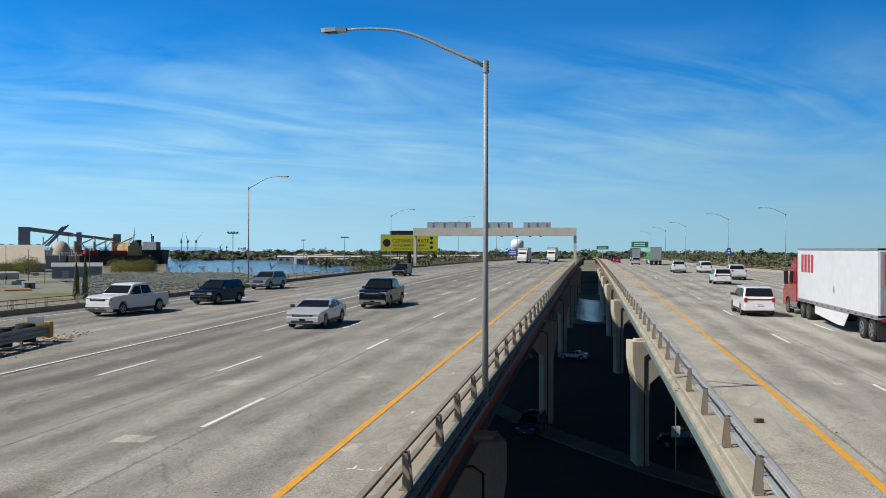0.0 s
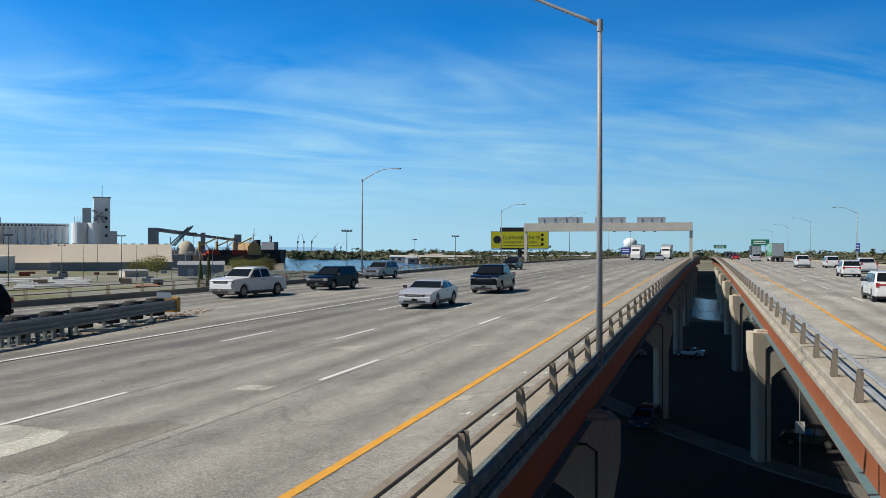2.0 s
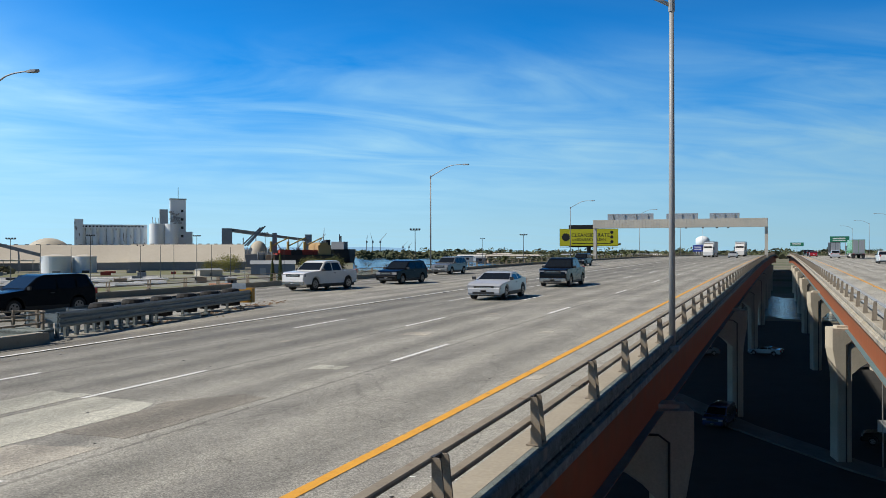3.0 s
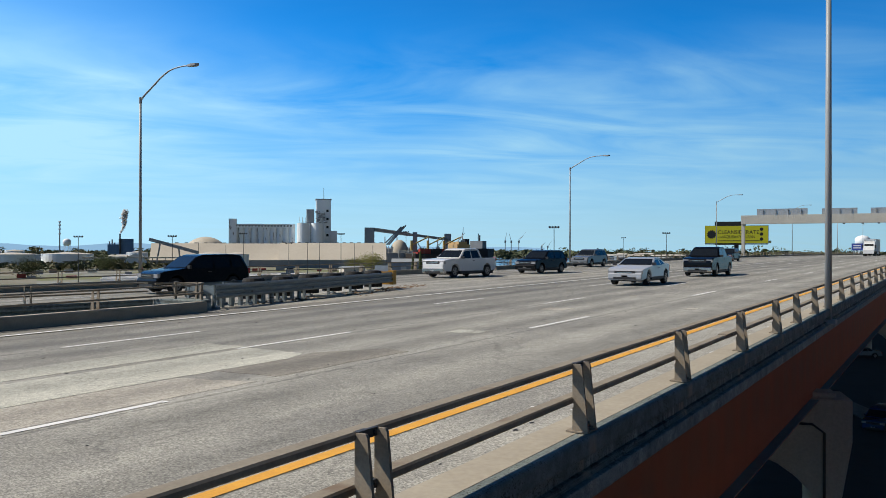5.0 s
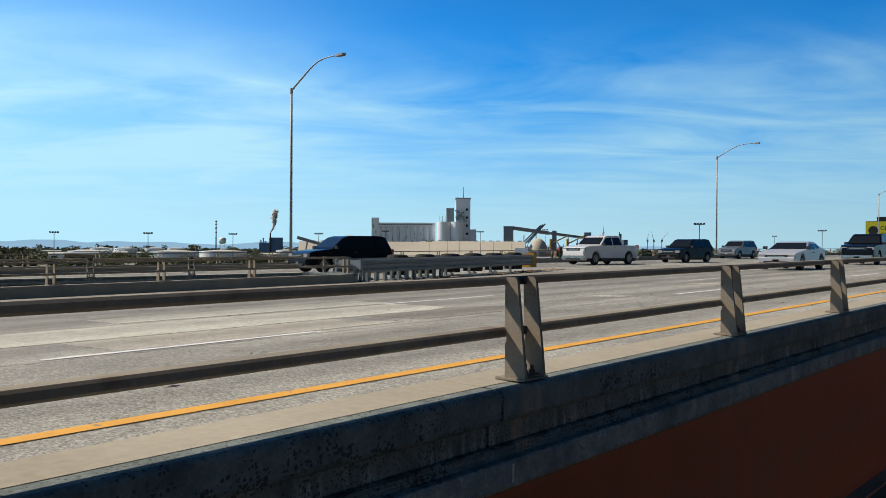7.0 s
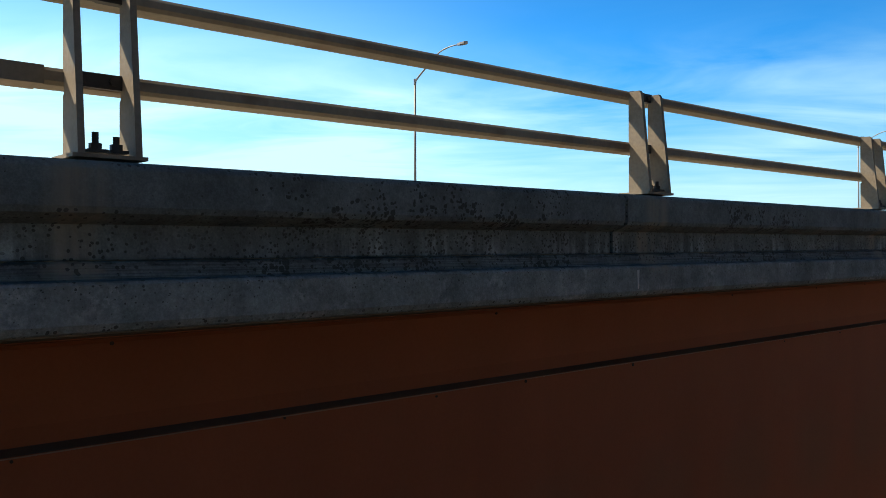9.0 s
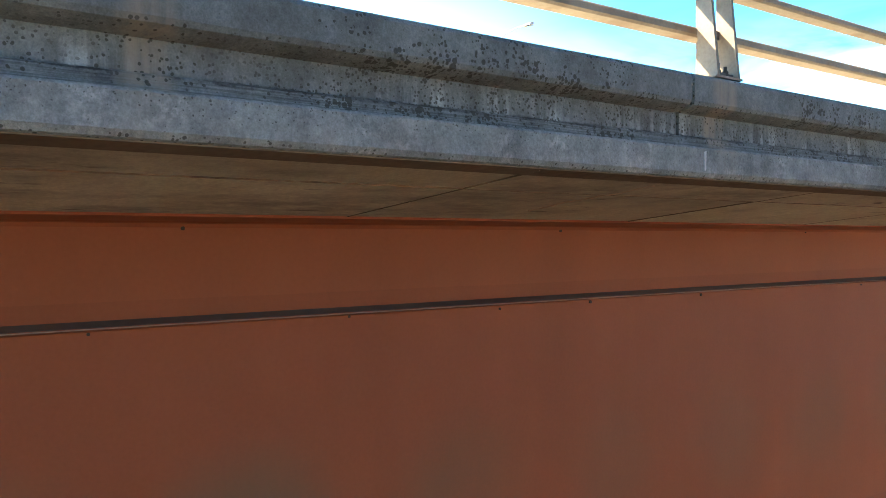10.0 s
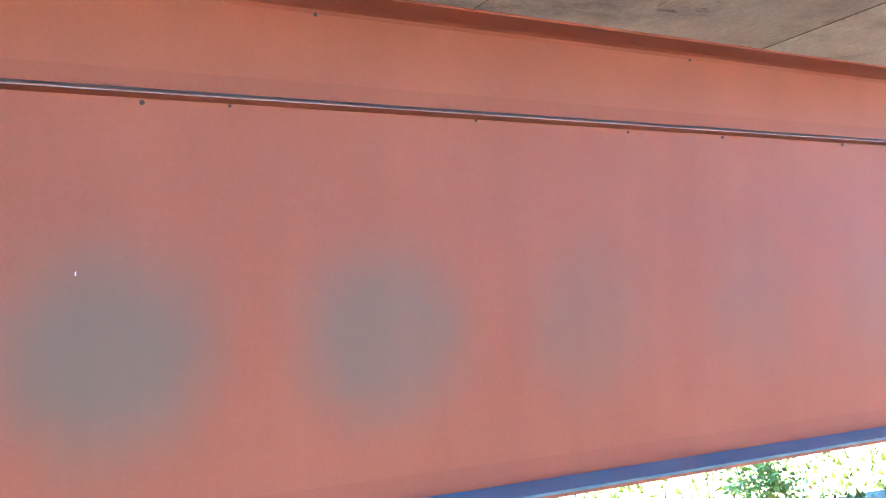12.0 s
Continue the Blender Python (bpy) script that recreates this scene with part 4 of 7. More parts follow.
# grimy joints between the soffit boards
M["joint"] = material("joint_grime", (0.11, 0.095, 0.068), (0.34, 0.30, 0.21), scale=2.5, rough=0.95, fine=30.0)
for side, (xa, xb) in ((-1, (EDGE_L, -4.73)), (1, (EDGE_R, 4.33))):
    base = bpy.data.objects["soffit_west" if side < 0 else "soffit_east"]
    under = lambda f, q: deck_z(xa, q) - 0.183 - 0.185 * f - 0.034
    for k in range(1, 25):
        y = -12.2 + 2.477 * k - 0.001
        w = random.choice((0.001, 0.0015, 0.0025))
        s = Shape()
        for f0, f1 in ((0.02, 0.2985), (0.3, 1.0)):
            x0, x1 = xa + (xb - xa) * f0, xa + (xb - xa) * f1
            low = [(x0, y - w, under(f0, y)), (x1, y - w, under(f1, y)), (x1, y + w, under(f1, y)), (x0, y + w, under(f0, y))]
            s.add(low + [(p[0], p[1], p[2] + 0.02) for p in low], [(0, 3, 2, 1), (4, 5, 6, 7), (0, 1, 5, 4), (1, 2, 6, 5), (2, 3, 7, 6), (3, 0, 4, 7)])
        part("joint", s, "joint", base)
    s = Shape()
    ys = stations(-12.2, 48, 1.52)
    xm = xa + (xb - xa) * 0.2992
    for y0, y1 in zip(ys, ys[1:]):
        low = [(xm - 0.003, y0, under(0.2992, y0)), (xm + 0.003, y0, under(0.2992, y0)), (xm + 0.003, y1, under(0.2992, y1)), (xm - 0.003, y1, under(0.2992, y1))]
        s.add(low + [(p[0], p[1], p[2] + 0.02) for p in low], [(0, 3, 2, 1), (4, 5, 6, 7), (0, 1, 5, 4), (1, 2, 6, 5), (2, 3, 7, 6), (3, 0, 4, 7)])
    part("joint", s, "joint", base)

# a white lime run on the sill beside a joint
lime_z = deck_z(EDGE_L, 3.77)
lime = Shape().add([(EDGE_L + 0.012, y, lime_z + z) for y, z in ((3.762, -0.075), (3.782, -0.070), (3.778, -0.168), (3.768, -0.172))] + [(EDGE_L + 0.0185, y, lime_z + z) for y, z in ((3.762, -0.075), (3.782, -0.070), (3.778, -0.168), (3.768, -0.172))], [(0, 1, 2, 3), (7, 6, 5, 4), (0, 4, 5, 1), (1, 5, 6, 2), (2, 6, 7, 3), (3, 7, 4, 0)])
M["lime"] = material("lime_run", (0.42, 0.44, 0.43), (0.66, 0.68, 0.66), scale=14.0, rough=0.95, fine=90.0)
part("lime_run", lime, "lime", bpy.data.objects["parapet_west_inner"], "white lime run")
# a pale mortar scar across the western soffit
M["scar"] = material("mortar_scar", (0.50, 0.42, 0.29), (0.64, 0.55, 0.40), scale=8.0, rough=0.95, fine=60.0)
scar = Shape()
for k in range(16):
    f0, f1 = 0.12 + 0.033 * k, 0.12 + 0.033 * (k + 1)
    ym = [3.69 + 0.05 * noise.noise(Vector((f * 9.0, 0.4, 0))) for f in (f0, f1)]
    hw = [0.004 + 0.016 * max(0.0, noise.noise(Vector((f * 6.0, 5.2, 0)))) + 0.004 * (abs(f - 0.3) < 0.06) for f in (f0, f1)]
    xs = [EDGE_L - 1.91 * f for f in (f0, f1)]
    zs = [deck_z(EDGE_L, 3.69) - 0.183 - 0.185 * f - 0.035 for f in (f0, f1)]
    low = [(xs[0], ym[0] - hw[0], zs[0]), (xs[1], ym[1] - hw[1], zs[1]), (xs[1], ym[1] + hw[1], zs[1]), (xs[0], ym[0] + hw[0], zs[0])]
    scar.add(low + [(q[0], q[1], q[2] + 0.012) for q in low], [(0, 3, 2, 1), (4, 5, 6, 7), (0, 1, 5, 4), (1, 2, 6, 5), (2, 3, 7, 6), (3, 0, 4, 7)])
part("mortar_scar", scar, "scar", bpy.data.objects["soffit_west"])

# brown strip that paints in the shadowed step behind the sill
M["step_shade"] = material("step_shade_brown", (0.09, 0.075, 0.05), (0.20, 0.17, 0.115), scale=3.0, rough=0.95, fine=24.0, stretch=(1, 0.4, 1))
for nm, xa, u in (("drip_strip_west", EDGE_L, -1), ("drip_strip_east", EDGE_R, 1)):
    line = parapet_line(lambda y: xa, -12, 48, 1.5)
    structure(nm, Shape().sweep([(u * 0.016, -0.2145), (u * 0.13, -0.233), (u * 0.13, -0.206), (u * 0.016, -0.206)], line), "step_shade", "dark strip painted as the shadowed step under the parapet", category="soffit")

# ---- piers ----


SKEW = 17.0


def pier(first, away, y, reach, skew=SKEW):
    """A bent, set askew to the road: square columns under a deep cap with arches between them."""
    z1 = rise(y) - 3.65
    top = thing("bridge_pier", "tall concrete pier with square columns and an arched cap", "pier", "bridge piers", pose(first, y, 0, 0, 0, skew))
    cols = [away * i * reach / 2 for i in range(3)]
    k, dp = 0.52, 1.0
    for c in cols:
        s = Shape()
        s.prism([(c - k, -dp + 0.08), (c - k + 0.08, -dp), (c + k - 0.08, -dp), (c + k, -dp + 0.08), (c + k, dp - 0.08), (c + k - 0.08, dp), (c - k + 0.08, dp), (c - k, dp - 0.08)], GROUND - 0.5, z1 - 3.6, "z")
        part("column", s, "concrete", top)
    ends = (cols[0] - away * 0.85, cols[-1] + away * 0.85)
    pts = [(ends[0], z1), (ends[0], z1 - 1.5), (cols[0] - away * k * 0.98, z1 - 3.5), (cols[0] - away * k * 0.98, z1 - 3.9)]
    for c0, c1 in zip(cols, cols[1:]):
        a, b = c0 + away * k * 0.98, c1 - away * k * 0.98
        pts.append((a, z1 - 3.9))
        for q in range(0, 11):
            t = q / 10
            pts.append((a + (b - a) * t, z1 - 3.4 + 1.4 * (1 - abs(2 * t - 1) ** 2.5)))
        pts.append((b, z1 - 3.9))
    pts += [(cols[-1] + away * k * 0.98, z1 - 3.9), (cols[-1] + away * k * 0.98, z1 - 3.5), (ends[1], z1 - 1.5), (ends[1], z1)]
    part("cap", Shape().prism(pts, -dp - 0.05, dp + 0.05), "concrete", top)
    for g in (0, 5.9, 11.9, 17.5):
        if g < reach + 1:
            part("bearing_block", Shape().box(away * g - 0.4, -0.5, z1 - 0.01, away * g + 0.4, 0.5, z1 + 0.16), "concrete", top)
    part("conduit", Shape().tube([(cols[0] + away * 0.1, -dp - 0.10, GROUND), (cols[0] + away * 0.1, -dp - 0.10, z1 - 1.2), (cols[0] + away * 0.5, -dp - 0.10, z1 - 0.9), (cols[0] + away * 2.4, -dp - 0.10, z1 - 0.85)], 0.05, 6), "dark_steel", top)
    return top


for y in (-18, 35, 88, 141, 194, 247, 300, 353):
    pier(-4.5, -1, y, 14)
for y in (19, 72, 125, 178, 231, 284, 337):
    pier(3.85, 1, y, 15, 12.0)

# ---- road markings ----


def strip(s, x_of, a, b, w, lift=0.006, step=4.0):
    ys = stations(a, b, step)
    vs = []
    for y in ys:
        x = x_of(y)
        for e in (-w / 2, w / 2):
            vs.append((x + e, y, deck_z(x + e, y) + lift))
    s.add(vs, [(2 * i, 2 * i + 1, 2 * i + 3, 2 * i + 2) for i in range(len(ys) - 1)])


def solid(name, x_of, a, b, mat, w, label, lift=0.006):
    s = Shape()
    strip(s, x_of, a, b, w, lift)
    return structure(name, s, mat, label, category="road marking")


solid("yellow_line_west", lambda y: -5.19, -59, 690, "yellow_line", 0.17, "worn yellow painted edge line")
solid("yellow_line_east", lambda y: 4.55 + 0.012 * min(max(y, 0), 50), -59, 690, "yellow_line", 0.17, "worn yellow painted edge line")
solid("white_line_west", lambda y: -19.3, -59, 150, "white_line", 0.16, "long solid white edge line beside the merging ramp", 0.03)
solid("white_line_ramp", lambda y: x_out_l(y) + 2.6, -59, 690, "white_line", 0.13, "solid white edge line along the outer parapet")
solid("white_line_east", lambda y: min(19.6, x_out_r(y) - 2.5), -59, 690, "white_line", 0.13, "solid white edge line")


def dashes(name, x_of, phase, a, b):
    first = None
    y = phase
    while y > a:
        y -= 14.63
    far = Shape()
    while y < b:
        s = Shape()
        strip(s if y < 300 else far, x_of, y, y + 3.72, 0.13)
        if y < 300:
            if first is None:
                first = structure(name, s, "white_line", "worn white lane dashes", category="road marking")
            else:
                part("dash", s, "white_line", first)
        y += 14.63
    tagged(part("far_marking", far, "white_line", first), kind="stuff")


dashes("lane_dashes_west_a", lambda y: -8.84, 18.75, -45, 660)
dashes("lane_dashes_west_b", lambda y: -12.3, 27.3, -45, 660)
dashes("lane_dashes_west_c", lambda y: -15.9, 26.0, -45, 660)
dashes("lane_dashes_west_d", lambda y: -19.3, 41.0, 160, 660)
dashes("lane_dashes_ramp", lambda y: x_out_l(y) + 6.6, 20, -20, 660)
dashes("lane_dashes_east_a", lambda y: 8.2, 24.2, -45, 660)
dashes("lane_dashes_east_b", lambda y: 11.6, 45.2, -45, 660)
dashes("lane_dashes_east_c", lambda y: 15.2, 33.0, -45, 660)
# ---- ground, river and distance ----


def far(az, r, z=GROUND):
    """A place at a bearing (degrees to the left of the bridge) and distance."""
    a = radians(az)
    return Vector((-r * math.sin(a), r * math.cos(a), z))


def ground_sheet():
    s = Shape()
    n = 60
    e = [-4800 + 9600 * i / n for i in range(n + 1)]
    s.add([(x, y, GROUND) for y in e for x in e], [(j * (n + 1) + i, j * (n + 1) + i + 1, (j + 1) * (n + 1) + i + 1, (j + 1) * (n + 1) + i) for j in range(n) for i in range(n)])
    return s


tagged(part("ground", ground_sheet(), "ground"), "dry grassy port land below the bridge", "ground", kind="structure")
river = Shape()
RIVER = [(27.5, 640, 1700), (26, 620, 2200), (22, 600, 1700), (18.5, 600, 1420), (15, 640, 1200), (10, 420, 700), (5, 260, 420), (0, 212, 300), (-6, 205, 290), (-14, 230, 310)]
near = [far(a, r, GROUND + 0.05) for a, r, q in RIVER]
back = [far(a, q, GROUND + 0.05) for a, r, q in RIVER]
k = len(RIVER)
river.add(near + back, [(i, i + 1, k + i + 1, k + i) for i in range(k - 1)])
tagged(part("river", river, "water"), "blue rippled river channel", "water", kind="structure")


def frame_at(p, az):
    """A pose at p whose x runs across the line of sight, to the right."""
    return Matrix.Translation(p) @ Matrix.Rotation(radians(az), 4, "Z")


M["shed_roof"] = material("shed_roof", (0.50, 0.455, 0.375), (0.58, 0.535, 0.45), scale=0.05, rough=0.6, fine=0.6)
# far walls, silos and cladding: distance haze mixed in as paler, bluer tones
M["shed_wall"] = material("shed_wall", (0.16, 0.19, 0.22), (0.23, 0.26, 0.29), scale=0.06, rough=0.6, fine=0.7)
M["silo"] = material("silo_concrete", (0.72, 0.78, 0.82), (0.82, 0.87, 0.89), scale=0.06, rough=0.8, stretch=(2, 2, 0.4), fine=0.8, spots=(0.16, 0.15, 0.14), spot_scale=0.22, spot_at=(0.60, 0.66))
M["silo_clean"] = material("silo_white", (0.74, 0.80, 0.84), (0.83, 0.88, 0.90), scale=0.08, rough=0.7, fine=0.8)
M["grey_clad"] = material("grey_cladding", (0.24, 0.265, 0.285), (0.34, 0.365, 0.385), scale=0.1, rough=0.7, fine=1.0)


def shed(az0, az1, r, zr, ze, depth, label):
    a, b = far(az0, r), far(az1, r * 0.99)
    w = (b - a).length
    top = thing("storage_shed", label, "shed", m=frame_at((a + b) / 2, (az0 + az1) / 2))
    h, e, d = zr - GROUND, ze - GROUND, depth
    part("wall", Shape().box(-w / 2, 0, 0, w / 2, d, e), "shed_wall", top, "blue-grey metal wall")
    roof = Shape().prism([(-1.0, e - 0.4), (d / 2 - 2, h), (d / 2 + 2, h), (d + 1.0, e - 0.4)], -w / 2 - 0.6, w / 2 + 0.6, "x")
    part("roof", roof, "shed_roof", top, "tan metal roof")
    n = 14
    for i in range(n):
        x = -w / 2 + (i + 0.5) * w / n
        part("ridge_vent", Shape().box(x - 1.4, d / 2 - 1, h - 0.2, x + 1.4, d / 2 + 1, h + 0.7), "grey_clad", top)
    return top


shed(41.5, 34.5, 700, 6.6, -6.6, 46, "long steep tan-roofed bulk storage shed with grey walls")
shed(49.5, 41.0, 735, 6.3, -7.2, 46, "long tan-roofed bulk storage shed at the port")
# grain elevator
elev = thing("grain_elevator", "tall white grain elevator with round silos and a grey head house", "grain elevator", m=frame_at(far(41.2, 850), 41.2))


def at_az(az, r0=850, az0=41.2):
    return r0 * math.tan(radians(az0 - az))


def round_silo(parent, x, y, r, h, mat, label=""):
    return part("silo", Shape().tube([(x, y, 0), (x, y, h)], r, 20), mat, parent, label, smooth=False)


xl, xr = at_az(44.5), at_az(40.5)
n = 10
for i in range(n):
    x = xl + 3 + (xr - xl - 6) * i / (n - 1)
    round_silo(elev, x, 0, (xr - xl) / n / 2 + 0.1, 22 - GROUND, "silo", "peeling white concrete silo")
part("gallery", Shape().box(xl + 2, -3.5, 22 - GROUND, xr, 3.5, 25.6 - GROUND), "silo_clean", elev)
for i in range(18):
    x = xl + 4 + (xr - xl - 8) * i / 17
    part("gallery_window", Shape().box(x - 0.8, -3.6, 23.2 - GROUND, x + 0.8, -3.4, 24.6 - GROUND), "glass", elev)
part("end_tower", Shape().box(xl - 3, -5, 0, xl + 4, 5, 30.5 - GROUND), "silo", elev)
for az in (39.95, 39.05):
    round_silo(elev, at_az(az), -10, 6.4, 26.5 - GROUND, "silo_clean", "clean white silo")
part("head_house", Shape().box(at_az(39.1), 4, 0, at_az(38.15), 20, 50 - GROUND), "silo_clean", elev, "tall pale head house")
part("head_house_cap", Shape().box(at_az(39.1) - 0.6, 3.4, 50 - GROUND, at_az(38.15) + 0.6, 20.6, 51 - GROUND), "grey_clad", elev)
for zz in (14, 22, 30, 38):
    part("window", Shape().box(at_az(38.45), 3.85, zz - GROUND, at_az(38.3), 4.2, zz + 2.4 - GROUND), "glass", elev)
part("stair_tower", Shape().box(at_az(39.75), 2, 0, at_az(39.25), 9, 40.5 - GROUND), "grey_clad", elev)
part("annex", Shape().box(at_az(38.15), 2, 0, at_az(37.75), 20, 19.5 - GROUND), "silo", elev)
rig = Shape()
for i in range(30):
    x, zz = random.uniform(at_az(39.25), at_az(38.6)), random.uniform(26, 38)
    rig.box(x, 0 + random.uniform(-3, 3), zz - GROUND, x + random.uniform(0.5, 3.5), 2.5, zz + random.uniform(0.4, 1.6) - GROUND)
for i in range(8):
    x = at_az(40.2) + i * 1.3
    rig.tube([(x, -9, 26 - GROUND), (x, -9, random.uniform(27, 33) - GROUND)], 0.25, 5)
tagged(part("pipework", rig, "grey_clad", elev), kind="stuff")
part("antenna", Shape().tube([(at_az(38.6), 10, 51 - GROUND), (at_az(38.6), 10, 62 - GROUND)], 0.25, 5), "dark_steel", elev)
part("truss_roof", Shape().box(xl + 12, -9, 0, xr + 30, -6, 2.5 - GROUND), "grey_clad", elev)

# domes, conveyor gallery and towers
M["dome"] = material("dome_concrete", (0.46, 0.42, 0.345), (0.56, 0.515, 0.43), scale=0.06, rough=0.8, fine=0.5)
for az, r, w, h in ((46.15, 810, 21, 12.6), (33.65, 900, 10.5, 11.5)):
    d = thing("storage_dome", "pale tan concrete storage dome", "dome", "port domes", Matrix.Translation(far(az, r)))
    part("drum", Shape().tube([(0, 0, 0), (0, 0, 7.5)], w, 28), "dome", d)
    part("shell", Shape().dome((0, 0, 7.5), w, h - 7.5 - GROUND, 28, 8), "dome", d, smooth=True)
conv = thing("conveyor_gallery", "grey conveyor gallery on towers at the port", "conveyor")


def beam(s, p, q, w, h):
    p, q = Vector(p), Vector(q)
    d = q - p
    m = Matrix.Translation((p + q) / 2) @ d.to_track_quat("Y", "Z").to_matrix().to_4x4()
    return s.slab(m, w, d.length, h)


a, b, c = far(35.3, 900, 22), far(33.0, 930, 17.5), far(30.5, 990, 13)
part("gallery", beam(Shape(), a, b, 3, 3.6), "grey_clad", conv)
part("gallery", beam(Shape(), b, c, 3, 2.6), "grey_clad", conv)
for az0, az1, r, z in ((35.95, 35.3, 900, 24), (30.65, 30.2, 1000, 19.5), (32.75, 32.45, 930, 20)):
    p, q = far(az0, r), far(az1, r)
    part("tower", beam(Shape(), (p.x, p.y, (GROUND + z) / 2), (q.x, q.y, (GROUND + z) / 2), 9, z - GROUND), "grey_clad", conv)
for az in (34.6, 33.8, 31.7, 31.1):
    p = far(az, 930)
    part("trestle", Shape().tube([p, (p.x, p.y, 15)], 0.6, 6), "grey_clad", conv)
for az, r, az2, z2 in ((34.35, 880, 33.2, 26), (34.5, 880, 33.35, 25), (34.7, 885, 33.5, 24.5)):
    p, q = far(az, r, 6), far(az2, r, z2)
    boom = thing("loader_boom", "raised dark blue loading boom", "crane boom", "loading booms")
    part("boom", beam(Shape(), p, q, 1.4, 1.4), "shed_wall", boom)
stk = thing("inclined_conveyor", "dark inclined stacker conveyor", "conveyor")
part("gallery", beam(Shape(), far(46.6, 720, -1.5), far(49.6, 720, 9.2), 2.4, 2.6), "grey_clad", stk)
part("leg", beam(Shape(), far(49.2, 720, GROUND), far(48.9, 720, 8), 1.2, 1.2), "grey_clad", stk)
part("leg", beam(Shape(), far(47.7, 720, GROUND), far(47.8, 720, 2), 1.2, 1.2), "grey_clad", stk)
# ---- ramp gore: dividing parapets and crash cushion ----
RAMP_IN = [(-46.5, -59), (-35.3, -25), (-30, -6), (-26.3, 7.5), (-23.35, 20.1)]
x_main_l, x_ramp_in = (lambda y: -21.3), (lambda y: along(RAMP_IN, y))
parapet("parapet_gore_main", x_main_l, -1, [-59.9, -30, -12, 3, 11.6, 20.1], "low dark concrete parapet ending at the ramp gore")
railing("bridge_railing", x_main_l, -1, [-57 + 3.05 * i for i in range(25)], (-59, 20.0), "tan steel railing curving round the gore nose")
parapet("parapet_gore_ramp", x_ramp_in, 1, [-59.9, -30, -8, 7.5, 20.1], "low dark concrete parapet along the ramp")
railing("bridge_railing", x_ramp_in, 1, [-57 + 3.05 * i for i in range(25)], (-59, 20.0), "tan steel railing along the inside of the ramp")
nose = Shape()
arc = [(-22.32 + 1.02 * math.cos(radians(a)), 20.1 + 1.3 * math.sin(radians(a))) for a in range(0, 181, 12)]
zn = deck_z(-22.3, 20)
nose.prism([(x, y) for x, y in arc], zn - 0.2, zn + 0.332, "z")
tagged(part("parapet_gore_nose", nose, "parapet"), "rounded concrete nose between road and ramp", "parapet", kind="structure")
nr = thing("nose_railing", "tan steel rails bent round the gore nose", "railing")
for h in (0.235, 0.525):
    rail_arc = [(-22.32 + 0.82 * math.cos(radians(a)), 20.0 + 1.1 * math.sin(radians(a)), zn + 0.332 + h) for a in range(0, 181, 12)]
    part("bent_rail", Shape().tube(rail_arc, 0.035, 6), "rail", nr)
for a in (40, 90, 140):
    p = (-22.32 + 0.8 * math.cos(radians(a)), 20.0 + 1.05 * math.sin(radians(a)))
    part("post", Shape().box(p[0] - 0.04, p[1] - 0.04, zn + 0.33, p[0] + 0.04, p[1] + 0.04, zn + 0.9), "rail", nr)

M["black_plastic"] = plain("black_plastic", (0.012, 0.012, 0.012), 0.85)
M["hazard_yellow"] = plain("hazard_yellow", (0.50, 0.27, 0.03), 0.6)
M["guard"] = material("weathered_guard_rail", (0.14, 0.17, 0.18), (0.27, 0.31, 0.32), scale=1.5, rough=0.5, metal=0.25, fine=30, stretch=(1, 1, 6), spots=(0.09, 0.08, 0.07), spot_scale=3)
CUSHION = [(-22.3, 21.2), (-24.05, 34.4)]
cush = thing("crash_cushion", "grey corrugated crash cushion with black drums and a yellow end", "crash cushion")
cd = Vector((CUSHION[1][0] - CUSHION[0][0], CUSHION[1][1] - CUSHION[0][1], 0))
length = cd.length
cm = Matrix.Translation((*CUSHION[0], 0)) @ Matrix.Rotation(math.atan2(-cd.x, cd.y), 4, "Z")
bays = 7


def cush_z(t):
    p = cm @ Vector((0, t, 0))
    return deck_z(p.x, p.y)


